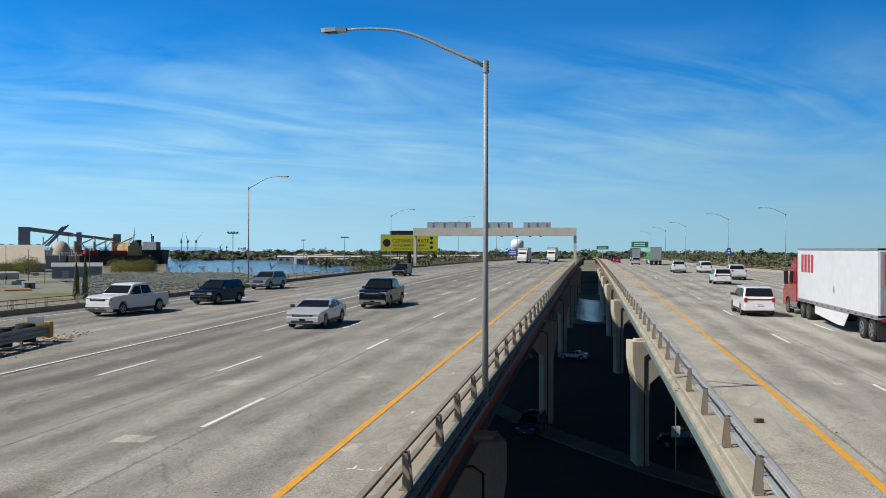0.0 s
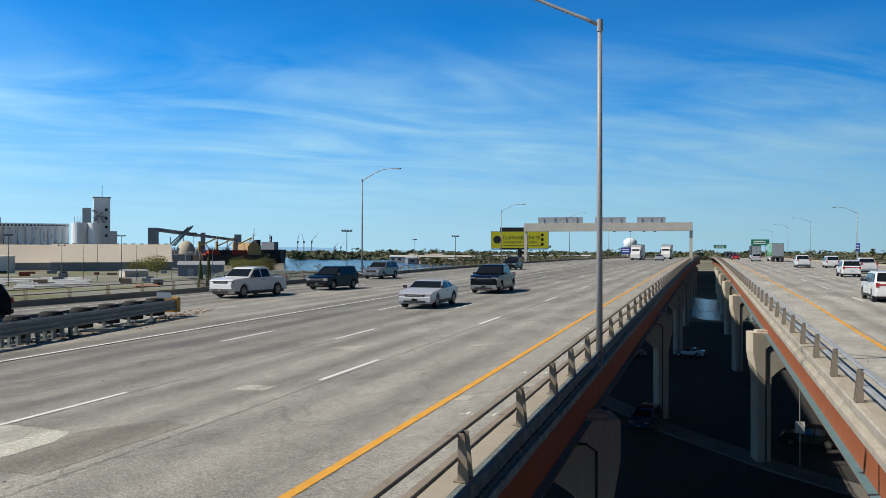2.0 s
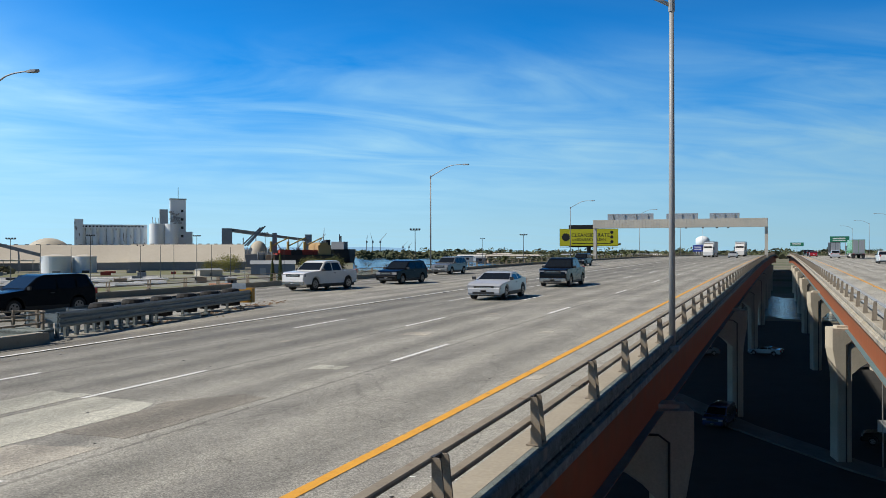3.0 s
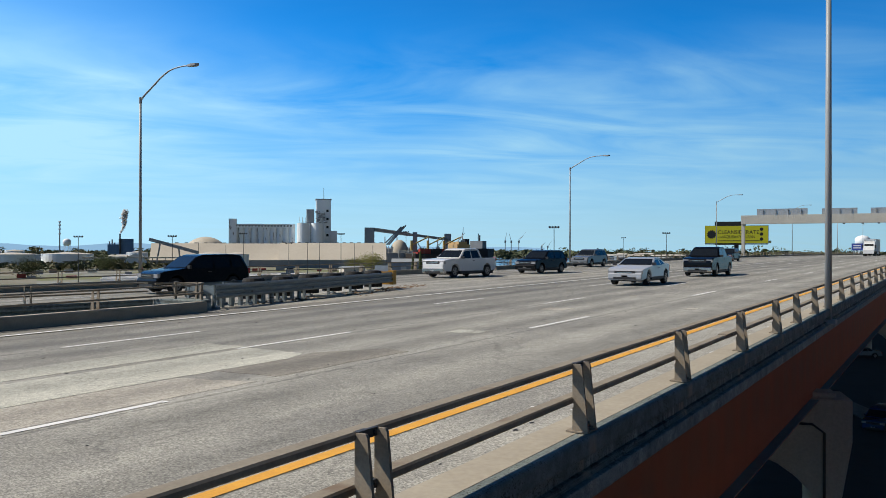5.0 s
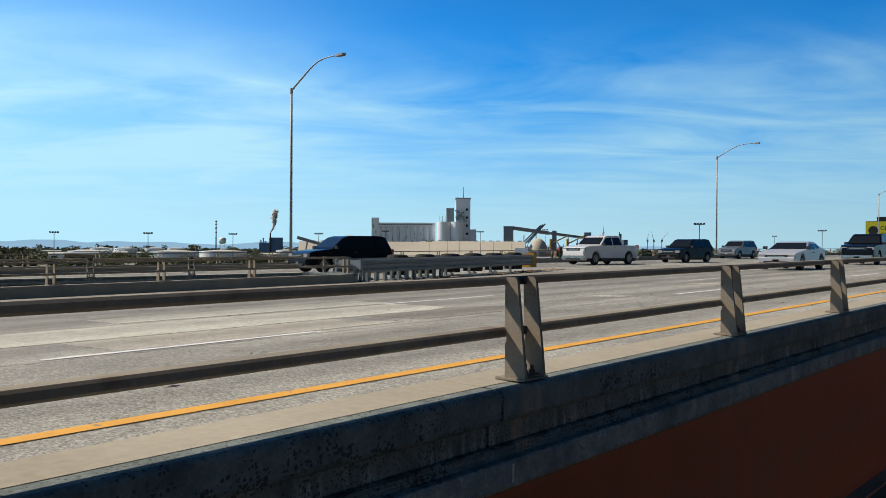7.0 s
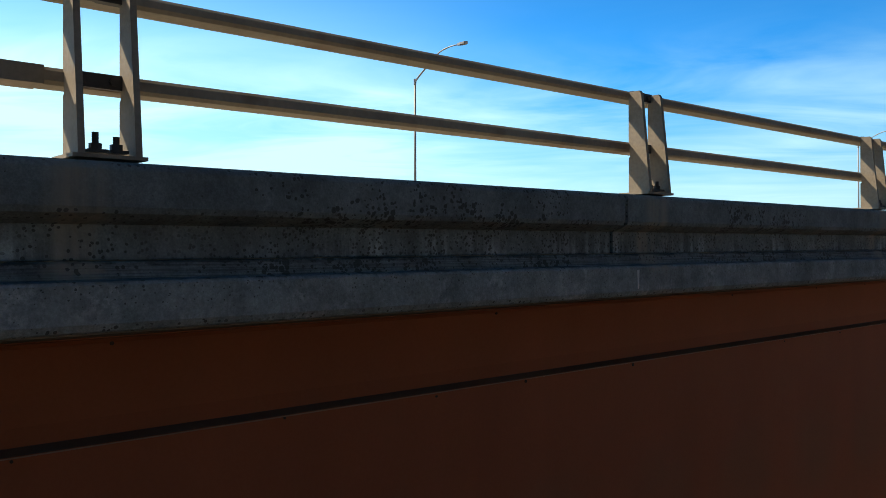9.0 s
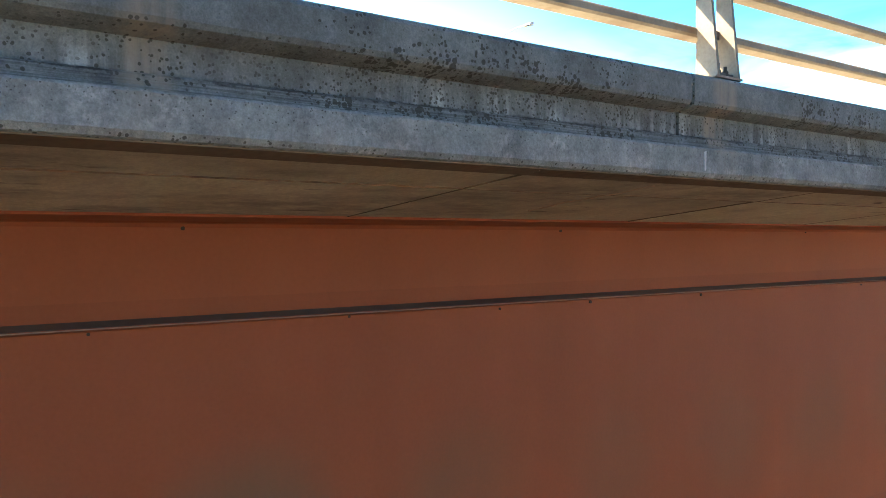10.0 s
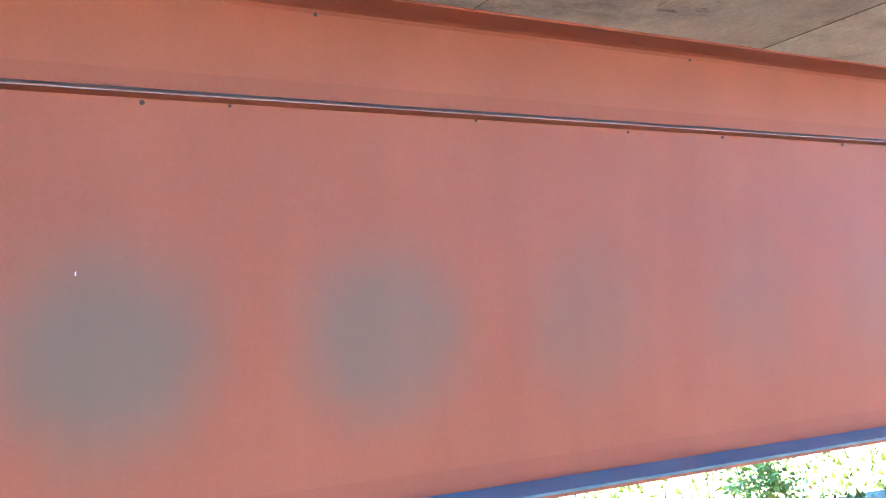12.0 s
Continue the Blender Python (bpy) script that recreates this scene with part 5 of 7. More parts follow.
WAVE = [(0.0, 0.0), (0.05, 0.04), (0.05, 0.09), (0.0, 0.13), (0.0, 0.17), (0.05, 0.21), (0.05, 0.26), (0.0, 0.30), (0.0, 0.34), (0.05, 0.38), (0.05, 0.43), (0.0, 0.47)]
for i in range(bays):
    t0, t1 = length * i / bays, length * (i + 1) / bays + 0.18
    flare = 0.012 * (bays - i)
    for sd in (-1, 1):
        w = 0.62 - 0.035 * i * 0.6
        vs = []
        for t in (t0, t1):
            z = cush_z(t)
            vs += [cm @ Vector((sd * (w + u + flare * (t == t1)), t, z + 0.34 + h)) for u, h in WAVE]
        k = len(WAVE)
        sh = Shape().add(vs, [(j, j + 1, k + j + 1, k + j) for j in range(k - 1)])
        o = part("fender_panel", sh, "guard", cush)
        md = o.modifiers.new("thick", "SOLIDIFY")
        md.thickness = 0.012
    z = cush_z(t0)
    fr = Shape()
    for sd in (-1, 1):
        fr.slab(cm @ pose(sd * (w - 0.08), t0 + 0.05, z + 0.40), 0.09, 0.09, 0.8)
        fr.slab(cm @ pose(sd * (w - 0.05), t0 + 0.05, z + 0.03), 0.25, 0.22, 0.06)
    fr.slab(cm @ pose(0, t0 + 0.05, z + 0.62), 2 * w - 0.1, 0.06, 0.3)
    part("diaphragm", fr, "guard", cush)
    for k, q in ((0, 0.55),):
        if i > 0:
            c = cm @ Vector((0, t0 + (t1 - t0) * q, 0))
            dr = Shape().tube([c + Vector((0, 0, z + 0.16)), c + Vector((0, 0, z + 0.80)), c + Vector((0, 0, z + 0.91)), c + Vector((0, 0, z + 0.94))], [0.43, 0.43, 0.37, 0.2], 16)
            part("drum", dr, "black_plastic", cush, smooth=False)
    if i < 3:
        for q in (0.25, 0.5, 0.75):
            for sd in (-1, 1):
                part("leg", Shape().slab(cm @ pose(sd * 0.5, t0 + (t1 - t0) * q, z + 0.24), 0.1, 0.14, 0.5), "guard", cush)
z = cush_z(length)
part("nose_cover", Shape().prism([(-0.60, -0.05), (0.60, -0.05), (0.60, 0.28), (0.5, 0.42), (-0.5, 0.42), (-0.60, 0.28)], z + 0.22, z + 0.90, "z"), "hazard_yellow", cush, "faded yellow end cover")
cush.children[-1].matrix_world = cm @ pose(0, length + 0.22, 0)
part("back_panel", Shape().slab(cm @ pose(0.1, length - 0.1, z + 1.0), 0.7, 0.05, 0.28), "steel", cush)
debris = Shape()
for i in range(240):
    t = random.uniform(2, length + 5)
    p = cm @ Vector((random.gauss(0.75 if t < length else 0.2, 0.35), t, 0))
    r = random.uniform(0.03, 0.12)
    zz = deck_z(p.x, p.y)
    debris.add([(p.x + r, p.y, zz), (p.x, p.y + r, zz), (p.x - r, p.y, zz), (p.x, p.y - r * 0.7, zz), (p.x, p.y, zz + r * 0.5)], [(0, 1, 4), (1, 2, 4), (2, 3, 4), (3, 0, 4), (3, 2, 1, 0)])
M["litter"] = material("leaf_litter", (0.07, 0.045, 0.025), (0.22, 0.13, 0.07), scale=2, rough=0.95)
tagged(part("debris", debris, "litter"), "brown leaves and grit beside the crash cushion", "debris", kind="stuff")
slabp = Shape().slab(pose(-22.6, 28.6, deck_z(-22.6, 28.6) + 0.035, 0, 0, 20), 0.9, 1.3, 0.05)
tagged(part("board", slabp, "shed_roof"), "tan loose board lying on the deck", "board")

# ---- street lamps ----


ARM_RISE = [(0.0, 0.0), (0.10, 0.19), (0.25, 0.42), (0.44, 0.74), (0.59, 0.91), (0.74, 0.985), (0.89, 1.0), (1.0, 0.985)]


def street_lamp(x, y, z0, top, arm, toward, bow=1.15, near=False):
    ob = thing("street_lamp", "tall galvanised street lamp with a bowed arm" if not near else "tall pale grey street lamp bolted to the parapet", "street lamp", "street lamps", Matrix.Translation((x, y, z0)))
    h = top - z0
    part("pole", Shape().tube([(0, 0, 0), (0, 0, h * 0.5), (0, 0, h)], [0.085, 0.072, 0.058], 12), "lamp_grey", ob, smooth=True)
    part("base", Shape().box(-0.18, -0.18, -0.05, 0.18, 0.18, 0.05), "lamp_grey", ob)
    pts, rad = [], []
    for i in range(11):
        t = i / 10
        pts.append((toward * arm * t, 0, h - 0.10 + bow * float(np.interp(t, [q[0] for q in ARM_RISE], [q[1] for q in ARM_RISE]))))
        rad.append(0.052 - 0.02 * t)
    part("arm", Shape().tube(pts, rad, 8), "lamp_grey", ob, smooth=True)
    part("collar", Shape().tube([(0, 0, h - 0.25), (0, 0, h + 0.06)], 0.08, 10), "lamp_grey", ob)
    e = pts[-1]
    u = toward
    hd = Shape().prism([(e[0] - 0.08 * u, -0.07), (e[0] + 0.2 * u, -0.13), (e[0] + 0.5 * u, -0.12), (e[0] + 0.62 * u, -0.05), (e[0] + 0.62 * u, 0.05), (e[0] + 0.5 * u, 0.12), (e[0] + 0.2 * u, 0.13), (e[0] - 0.08 * u, 0.07)], e[2] - 0.05, e[2] + 0.06, "z")
    head = part("lamp_head", hd, "lamp_grey", ob)
    part("lens", Shape().box(min(e[0] + 0.18 * u, e[0] + 0.5 * u), -0.09, e[2] - 0.075, max(e[0] + 0.18 * u, e[0] + 0.5 * u), 0.09, e[2] - 0.045), "glass", head)
    return ob


street_lamp(-2.86, 22.76, 0.12, 8.90, 3.85, -1, 1.14, True)
for y, top in ((30.8, 9.68), (84.0, 10.30), (149, 9.9), (217, 11.2), (285, 11.2), (350, 11)):
    x = x_out_l(y)
    street_lamp(x - 0.1, y, deck_z(x, y) + 0.33, top, 3.6 if y < 40 else 3.7, 1, 1.45 if y < 40 else 1.2)
for y, top in ((147, 9.8), (178, 10.1), (238, 10.2), (300, 10.4), (90, 9.8), (370, 10.4)):
    x = x_out_r(y)
    street_lamp(x + 0.1, y, deck_z(x, y) + 0.33, top, 3.7, -1)

# ---- sign gantry ----
GY = 168.0
gz = rise(GY)
M["beam_paint"] = material("gantry_paint", (0.40, 0.385, 0.335), (0.50, 0.48, 0.42), scale=0.4, rough=0.7, fine=6)
gan = thing("sign_gantry", "pale box-beam sign gantry over the road with signs seen from behind", "sign gantry")
ribs = Shape().box(-34.6, GY - 0.9, 6.6, -2.7, GY + 0.9, 8.2)
part("beam", ribs, "beam_paint", gan)
rb = Shape()
for i in range(110):
    x = -34.5 + i * 0.29
    rb.box(x, GY - 0.915, 6.68, x + 0.13, GY - 0.9, 8.12)
tagged(part("cladding_ribs", rb, "beam_paint", gan), kind="stuff")
for x in (-34.35, -2.95):
    part("column", Shape().box(x - 0.28, GY - 0.3, gz - 0.2, x + 0.28, GY + 0.3, 6.6), "beam_paint", gan)
for x0, x1, z1 in ((-32.0, -23.2, 9.4), (-20.8, -15.0, 9.3), (-12.9, -7.6, 9.25)):
    panel = part("sign_panel", Shape().box(x0, GY + 0.5, 7.9, x1, GY + 0.56, z1), "steel", gan, "bare aluminium back of a road sign")
    nb = 4 if x1 - x0 > 7 else 3
    for i in range(nb):
        x = x0 + (x1 - x0) * (i + 0.5) / nb
        part("bracket", Shape().box(x - 0.05, GY + 0.3, 7.8, x + 0.05, GY + 0.5, z1 - 0.1), "steel", panel)
for x in (-17, -14, -11.5, -9.5):
    part("sign_light", Shape().box(x - 0.18, GY - 1.3, 6.4, x + 0.18, GY - 0.9, 6.58), "dark_steel", gan)

# ---- billboard ----
M["bill_yellow"] = plain("billboard_yellow", (0.58, 0.55, 0.015), 0.6)
M["bill_black"] = plain("billboard_black", (0.012, 0.014, 0.012), 0.6)
bb = thing("billboard", "yellow advertising billboard with black lettering beside the road", "billboard", m=frame_at(far(11.95, 228, 0), 11.95))
part("panel", Shape().box(-7.45, 0, 3.45, 7.45, 0.35, 7.75), "bill_yellow", bb)
part("frame", Shape().box(-7.55, 0.35, 3.3, 7.55, 0.6, 7.85), "dark_steel", bb)
part("rear_panel", Shape().box(-5.2, 1.4, 3.0, 2.2, 1.7, 8.9), "bill_black", bb)
part("walkway", Shape().box(-7.4, -0.9, 3.0, 7.4, 0.0, 3.1), "dark_steel", bb)
part("column", Shape().tube([(0, 1.0, GROUND), (0, 1.0, 3.2)], 0.55, 12), "dark_steel", bb)


def lettering(text, x, z, size, parent, mat, y=-0.012):
    c = bpy.data.curves.new("lettering", "FONT")
    c.body, c.size, c.extrude, c.align_x = text, size, 0.004, "LEFT"
    c.materials.append(M[mat])
    o = new("lettering", c)
    o.parent = parent
    o.matrix_local = pose(x, y, z, 90, 0, 0)
    return o


lettering("CLEANSIDERATE", -4.5, 5.75, 1.32, bb, "bill_black")
lettering("AND", -4.3, 4.75, 0.6, bb, "bill_black")
lettering("SQUEAKY CLEAN", -3.0, 4.72, 0.95, bb, "bill_black")
part("small_print", Shape().box(-4.3, -0.012, 3.95, 5.6, 0, 4.12), "bill_black", bb)
gear = Shape()
gear.prism([(-5.95 + (1.15 if k % 2 else 0.95) * math.cos(k * math.pi / 12), 5.65 + (1.15 if k % 2 else 0.95) * math.sin(k * math.pi / 12)) for k in range(24)], -0.015, 0.0, "y")
part("emblem", gear, "bill_black", bb)
for zz in (6.9, 5.7, 4.45):
    part("badge", Shape().prism([(5.9 + 0.42 * math.cos(k * math.pi / 8), zz + 0.42 * math.sin(k * math.pi / 8)) for k in range(16)], -0.012, 0.0, "y"), "bill_black", bb)

# ---- vehicles ----


def paint(name, col, rough=0.25):
    m = material(name, tuple(c * 0.93 for c in col), col, scale=1.0, rough=rough, fine=8)
    m.node_tree.nodes["Principled BSDF"].inputs["Coat Weight"].default_value = 0.5 if max(col) > 0.05 else 0.05
    if max(col) < 0.05:
        m.node_tree.nodes["Principled BSDF"].inputs["Specular IOR Level"].default_value = 0.18
    return m


PAINT = {"white": paint("car_white", (0.72, 0.72, 0.71)), "black": paint("car_black", (0.004, 0.004, 0.005), 0.22), "silver": paint("car_silver", (0.42, 0.44, 0.47), 0.3), "grey": paint("car_grey", (0.13, 0.145, 0.16)),
         "red": paint("car_red", (0.36, 0.010, 0.012)), "blue": paint("car_blue", (0.02, 0.05, 0.14)), "green": paint("truck_green", (0.12, 0.45, 0.12)), "van_blue": paint("van_blue", (0.30, 0.36, 0.44))}
M["rim"] = plain("alloy_rim", (0.26, 0.265, 0.27), 0.35, 0.7)
M["tail"] = plain("tail_lamp", (0.35, 0.015, 0.015), 0.25)
M["head"] = plain("head_lamp", (0.30, 0.31, 0.33), 0.1)
M["trim"] = plain("black_trim", (0.02, 0.02, 0.021), 0.55)
M["plate"] = plain("number_plate", (0.6, 0.6, 0.6), 0.5)

# side outlines from the front bumper over the roof to the rear bumper: (along, up); belt and roof heights; window panes
KINDS = {
    "suv": dict(l=4.75, w=1.9, belt=1.08, roof=1.72, line=[(2.34, 0.32), (2.37, 0.62), (2.28, 0.86), (2.05, 0.98), (1.05, 1.10), (0.35, 1.62), (0.05, 1.70), (-1.5, 1.72), (-1.95, 1.66), (-2.25, 1.12), (-2.36, 0.95), (-2.38, 0.45), (-2.3, 0.32)],
                panes=[[(0.92, 1.11), (0.32, 1.58), (-0.35, 1.62), (-0.35, 1.11)], [(-0.45, 1.11), (-0.45, 1.62), (-1.3, 1.62), (-1.3, 1.12)], [(-1.4, 1.13), (-1.4, 1.61), (-1.82, 1.58), (-2.05, 1.16)]], screen=(4, 5), rear=(8, 9)),
    "pickup": dict(l=5.8, w=2.0, belt=1.22, roof=1.88, line=[(2.88, 0.42), (2.92, 0.75), (2.86, 1.08), (2.6, 1.18), (1.35, 1.25), (0.72, 1.78), (0.45, 1.87), (-0.75, 1.88), (-0.98, 1.80), (-1.12, 1.26), (-1.16, 1.24), (-2.88, 1.24), (-2.9, 0.75), (-2.82, 0.45)],
                   panes=[[(1.2, 1.25), (0.68, 1.74), (0.1, 1.78), (0.1, 1.25)], [(0.0, 1.25), (0.0, 1.78), (-0.75, 1.78), (-0.95, 1.28)]], screen=(4, 5), rear=(8, 9)),
    "coupe": dict(l=4.8, w=1.9, belt=0.98, roof=1.36, line=[(2.38, 0.25), (2.42, 0.5), (2.34, 0.72), (2.1, 0.84), (0.85, 0.97), (0.1, 1.32), (-0.3, 1.37), (-0.85, 1.36), (-1.65, 1.05), (-2.2, 1.03), (-2.36, 0.92), (-2.4, 0.45), (-2.3, 0.28)],
                  panes=[[(0.72, 0.98), (0.1, 1.27), (-0.45, 1.29), (-0.5, 0.99)], [(-0.6, 1.0), (-0.58, 1.28), (-0.9, 1.27), (-1.25, 1.06)]], screen=(4, 5), rear=(7, 8)),
    "van": dict(l=4.9, w=1.95, belt=1.1, roof=1.85, line=[(2.42, 0.32), (2.46, 0.6), (2.38, 0.85), (2.1, 0.98), (1.45, 1.1), (0.75, 1.68), (0.4, 1.8), (-2.0, 1.84), (-2.3, 1.75), (-2.42, 1.15), (-2.46, 0.6), (-2.4, 0.35)],
                panes=[[(1.3, 1.12), (0.75, 1.6), (0.2, 1.66), (0.2, 1.12)], [(0.1, 1.12), (0.1, 1.66), (-1.0, 1.68), (-1.0, 1.12)], [(-1.1, 1.12), (-1.1, 1.68), (-2.1, 1.66), (-2.25, 1.15)]], screen=(4, 5), rear=(8, 9)),
}


def wheel(parent, x, y, r, w=0.24, rim="rim"):
    s = 1 if x > 0 else -1
    t = part("wheel", Shape().tube([(x - s * w, y, r), (x - s * w * 0.9, y, r), (x - s * w * 0.1, y, r), (x, y, r)], [r * 0.9, r, r, r * 0.9], 18), "rubber", parent)
    part("rim", Shape().tube([(x - s * 0.02, y, r), (x + s * 0.006, y, r), (x + s * 0.012, y, r)], [r * 0.64, r * 0.62, r * 0.2], 14), rim, t)
    for k in range(5):
        a = 2 * math.pi * k / 5
        part("spoke_gap", Shape().tube([(x + s * 0.006, y + r * 0.38 * math.cos(a), r + r * 0.38 * math.sin(a)), (x + s * 0.014, y + r * 0.38 * math.cos(a), r + r * 0.38 * math.sin(a))], r * 0.13, 5), "rubber", t)
    return t


def car(kind, colour, label, m, group=""):
    k = KINDS[kind]
    top = thing({"suv": "suv", "pickup": "pickup_truck", "coupe": "coupe", "van": "van"}[kind], label, {"suv": "car", "pickup": "pickup truck", "coupe": "car", "van": "van"}[kind], group, m)
    line, w, belt, roof = k["line"], k["w"] / 2, k["belt"], k["roof"]
    r = 0.40 if kind == "pickup" else 0.35
    yf, yr = k["l"] * 0.315, -k["l"] * 0.30
    low = []
    for yc in (yr, yf):
        low += [(yc - (r + 0.07) * math.cos(radians(a)), 0.30 + max(0, (r + 0.09) * math.sin(radians(a)) + r - 0.30)) for a in range(0, 181, 20)]
    outline = [(y, z) for y, z in line] + [(y, z) for y, z in low]

    def half(y, z):
        f = w * (1 - 0.20 * max(0.0, (z - belt) / (roof - belt)))
        e = max(0.0, abs(y) - k["l"] / 2 + 0.5) / 0.5
        return f * (1 - 0.10 * e * e)

    n = len(outline)
    cy, cz = 0.0, 0.8
    vs = []
    for sgn, sc, wf in ((-1, 0.965, 1.0), (-1, 1.0, 0.93), (1, 1.0, 0.93), (1, 0.965, 1.0)):
        vs += [(sgn * half(y, z) * wf, cy + (y - cy) * sc, cz + (z - cz) * (sc if z > cz else 1.0)) for y, z in outline]
    fs = [tuple(range(n)), tuple(range(3 * n, 4 * n))[::-1]]
    for ring in range(3):
        fs += [(ring * n + i, ring * n + (i + 1) % n, (ring + 1) * n + (i + 1) % n, (ring + 1) * n + i) for i in range(n)]
    body = Shape().add(vs, fs)
    shell = part("body", body, PAINT[colour], top, smooth=True)
    rnd = shell.modifiers.new("round", "BEVEL")
    rnd.width, rnd.segments, rnd.limit_method, rnd.angle_limit, rnd.harden_normals = 0.08, 3, "ANGLE", radians(22), True
    sc = 0.965
    for p in k["panes"]:
        for sgn in (-1, 1):
            pts = [(sgn * (half(y, z) + 0.006), y * sc, cz + (z - cz) * sc) for y, z in p]
            pts2 = [(a - sgn * 0.02, b, c) for a, b, c in pts]
            q = len(p)
            part("side_window", Shape().add(pts + pts2, [tuple(range(q)), tuple(range(q, 2 * q))[::-1]] + [(i, (i + 1) % q, q + (i + 1) % q, q + i) for i in range(q)]), "glass", top)
    for nm, (i, j) in (("windscreen", k["screen"]), ("rear_window", k["rear"])):
        (ya, za), (yb, zb) = line[i], line[j]
        g = []
        d = 0.012 * (1 if nm == "windscreen" else -1)
        for t in (0.08, 0.94):
            y, z = ya + (yb - ya) * t, za + (zb - za) * t
            hw = half(y, z) * 0.90
            g += [(-hw, y + d, z + 0.008), (hw, y + d, z + 0.008)]
        g2 = [(x, y - d * 2, z - 0.02) for x, y, z in g]
        part(nm, Shape().add(g + g2, [(0, 1, 3, 2), (4, 6, 7, 5), (0, 2, 6, 4), (1, 5, 7, 3), (0, 4, 5, 1), (2, 3, 7, 6)]), "glass", top)
    L = k["l"] / 2
    hl = 0.78 if kind != "pickup" else 0.98
    if kind == "coupe":
        hl = 0.64
    for sgn in (-1, 1):
        part("headlight", Shape().box(*sorted((sgn * w * 0.54, sgn * w * 0.92))[:1], L - 0.24, hl - 0.08, *sorted((sgn * w * 0.54, sgn * w * 0.92))[1:], L - 0.025, hl + 0.09), "head", top)
        part("tail_light", Shape().box(*sorted((sgn * w * 0.72, sgn * w * 0.9))[:1], -L - 0.01, hl + 0.05, *sorted((sgn * w * 0.72, sgn * w * 0.9))[1:], -L + 0.14, hl + 0.3), "tail", top)
        part("mirror", Shape().box(*sorted((sgn * w * 0.97, sgn * (w * 0.97 + 0.2)))[:1], L * 0.36, belt, *sorted((sgn * w * 0.97, sgn * (w * 0.97 + 0.2)))[1:], L * 0.36 + 0.1, belt + 0.15), "trim", top)
        for y in (yf, yr):
            wheel(top, sgn * (w - 0.02), y, r)
    part("grille", Shape().box(-w * 0.55, L - 0.12, hl - 0.12, w * 0.55, L - 0.005, hl + 0.08), "trim", top)
    part("front_bumper", Shape().prism([(L - 0.3, 0.28), (L - 0.04, 0.28), (L + 0.03, 0.36), (L + 0.03, 0.56), (L - 0.02, 0.62), (L - 0.3, 0.62)], -w * 0.87, w * 0.87, "x"), PAINT[colour] if kind != "pickup" else "chrome", top)
    part("lower_intake", Shape().box(-w * 0.6, L, 0.30, w * 0.6, L + 0.045, 0.42), "trim", top)
    part("grille_bar", Shape().box(-w * 0.42, L - 0.02, hl - 0.015, w * 0.42, L + 0.012, hl + 0.03), "chrome", top)
    for sgn in (-1, 1):
        part("sill", Shape().box(min(sgn * w * 0.90, sgn * (w + 0.004)), yr + r + 0.1, 0.28, max(sgn * w * 0.90, sgn * (w + 0.004)), yf - r - 0.1, 0.42), "trim", top)
        part("door_handle", Shape().box(min(sgn * w, sgn * (w + 0.025)), -0.25, belt - 0.16, max(sgn * w, sgn * (w + 0.025)), -0.07, belt - 0.12), "trim", top)
    part("rear_bumper", Shape().box(-w * 0.88, -L - 0.03, 0.38, w * 0.88, -L + 0.2, 0.56), PAINT[colour] if kind != "pickup" else "chrome", top)
    part("number_plate", Shape().box(-0.15, L + 0.02, 0.4, 0.15, L + 0.03, 0.5), "plate", top)
    part("rear_plate", Shape().box(-0.15, -L - 0.045, 0.62, 0.15, -L - 0.02, 0.74), "plate", top)
    part("underbody", Shape().box(-w * 0.82, -L + 0.3, 0.2, w * 0.82, L - 0.3, 0.42), "trim", top)
    if kind == "suv":
        part("tail_bar", Shape().box(-w * 0.72, -L + 0.0, hl + 0.16, w * 0.72, -L + 0.13, hl + 0.24), "tail", top)
    if kind == "pickup":
        part("bed_floor", Shape().box(-w * 0.8, -2.72, 1.242, w * 0.8, -1.25, 1.248), "trim", top)
    return top


def on_deck(x, y, turn=0.0):
    return Matrix.Translation((x, y, deck_z(x, y) + 0.008)) @ Matrix.Rotation(radians(turn), 4, "Z")


# westbound traffic comes towards the camera
for kind, col, x, y, turn, label in (
        ("suv", "black", -27.1, 60.0, 173, "black compact sport utility car driving on the ramp lane"),
        ("suv", "grey", -31.2, 80.6, 176, "dark silver sport utility car on the ramp lane"),
        ("pickup", "white", -28.6, 50.2, 172, "white crew-cab pickup truck on the ramp lane"),
        ("pickup", "black", -14.2, 58.0, 180, "black crew-cab pickup truck in a middle lane"),
        ("suv", "black", -26.0, 118.0, 178, "black boxy off-road car under the gantry"),
        ("coupe", "silver", -14.2, 43.6, 180, "silver two-door coupe in a middle lane"),
        ("suv", "black", -30.0, 28.2, 168, "big black sport utility car with dark glass on the ramp"),
        ("coupe", "silver", -10.6, 205.0, 180, "silver car far down the road")):
    car(kind, col, label, on_deck(x, y, turn), "cars on the deck")
# eastbound traffic drives away
for kind, col, x, y, label in (
        ("suv", "white", 9.55, 55.0, "white sport utility car seen from behind"),
        ("suv", "white", 14.0, 99.0, "white sport utility car with dark rear glass"),
        ("pickup", "white", 18.1, 114.5, "white pickup truck seen from behind"),
        ("pickup", "white", 13.6, 140.5, "white pickup truck seen from behind"),
        ("suv", "silver", 10.4, 205.0, "silver car seen from behind"),
        ("coupe", "red", 7.0, 235.0, "red car seen from behind"),
        ("van", "white", 18.0, 144.0, "white box van in the outer lane"),
        ("suv", "black", 7.0, 260.0, "black car far down the road"),
        ("pickup", "black", 7.0, 300.0, "black pickup far down the road")):
    car(kind, col, label, on_deck(x, y, 0), "cars on the deck")


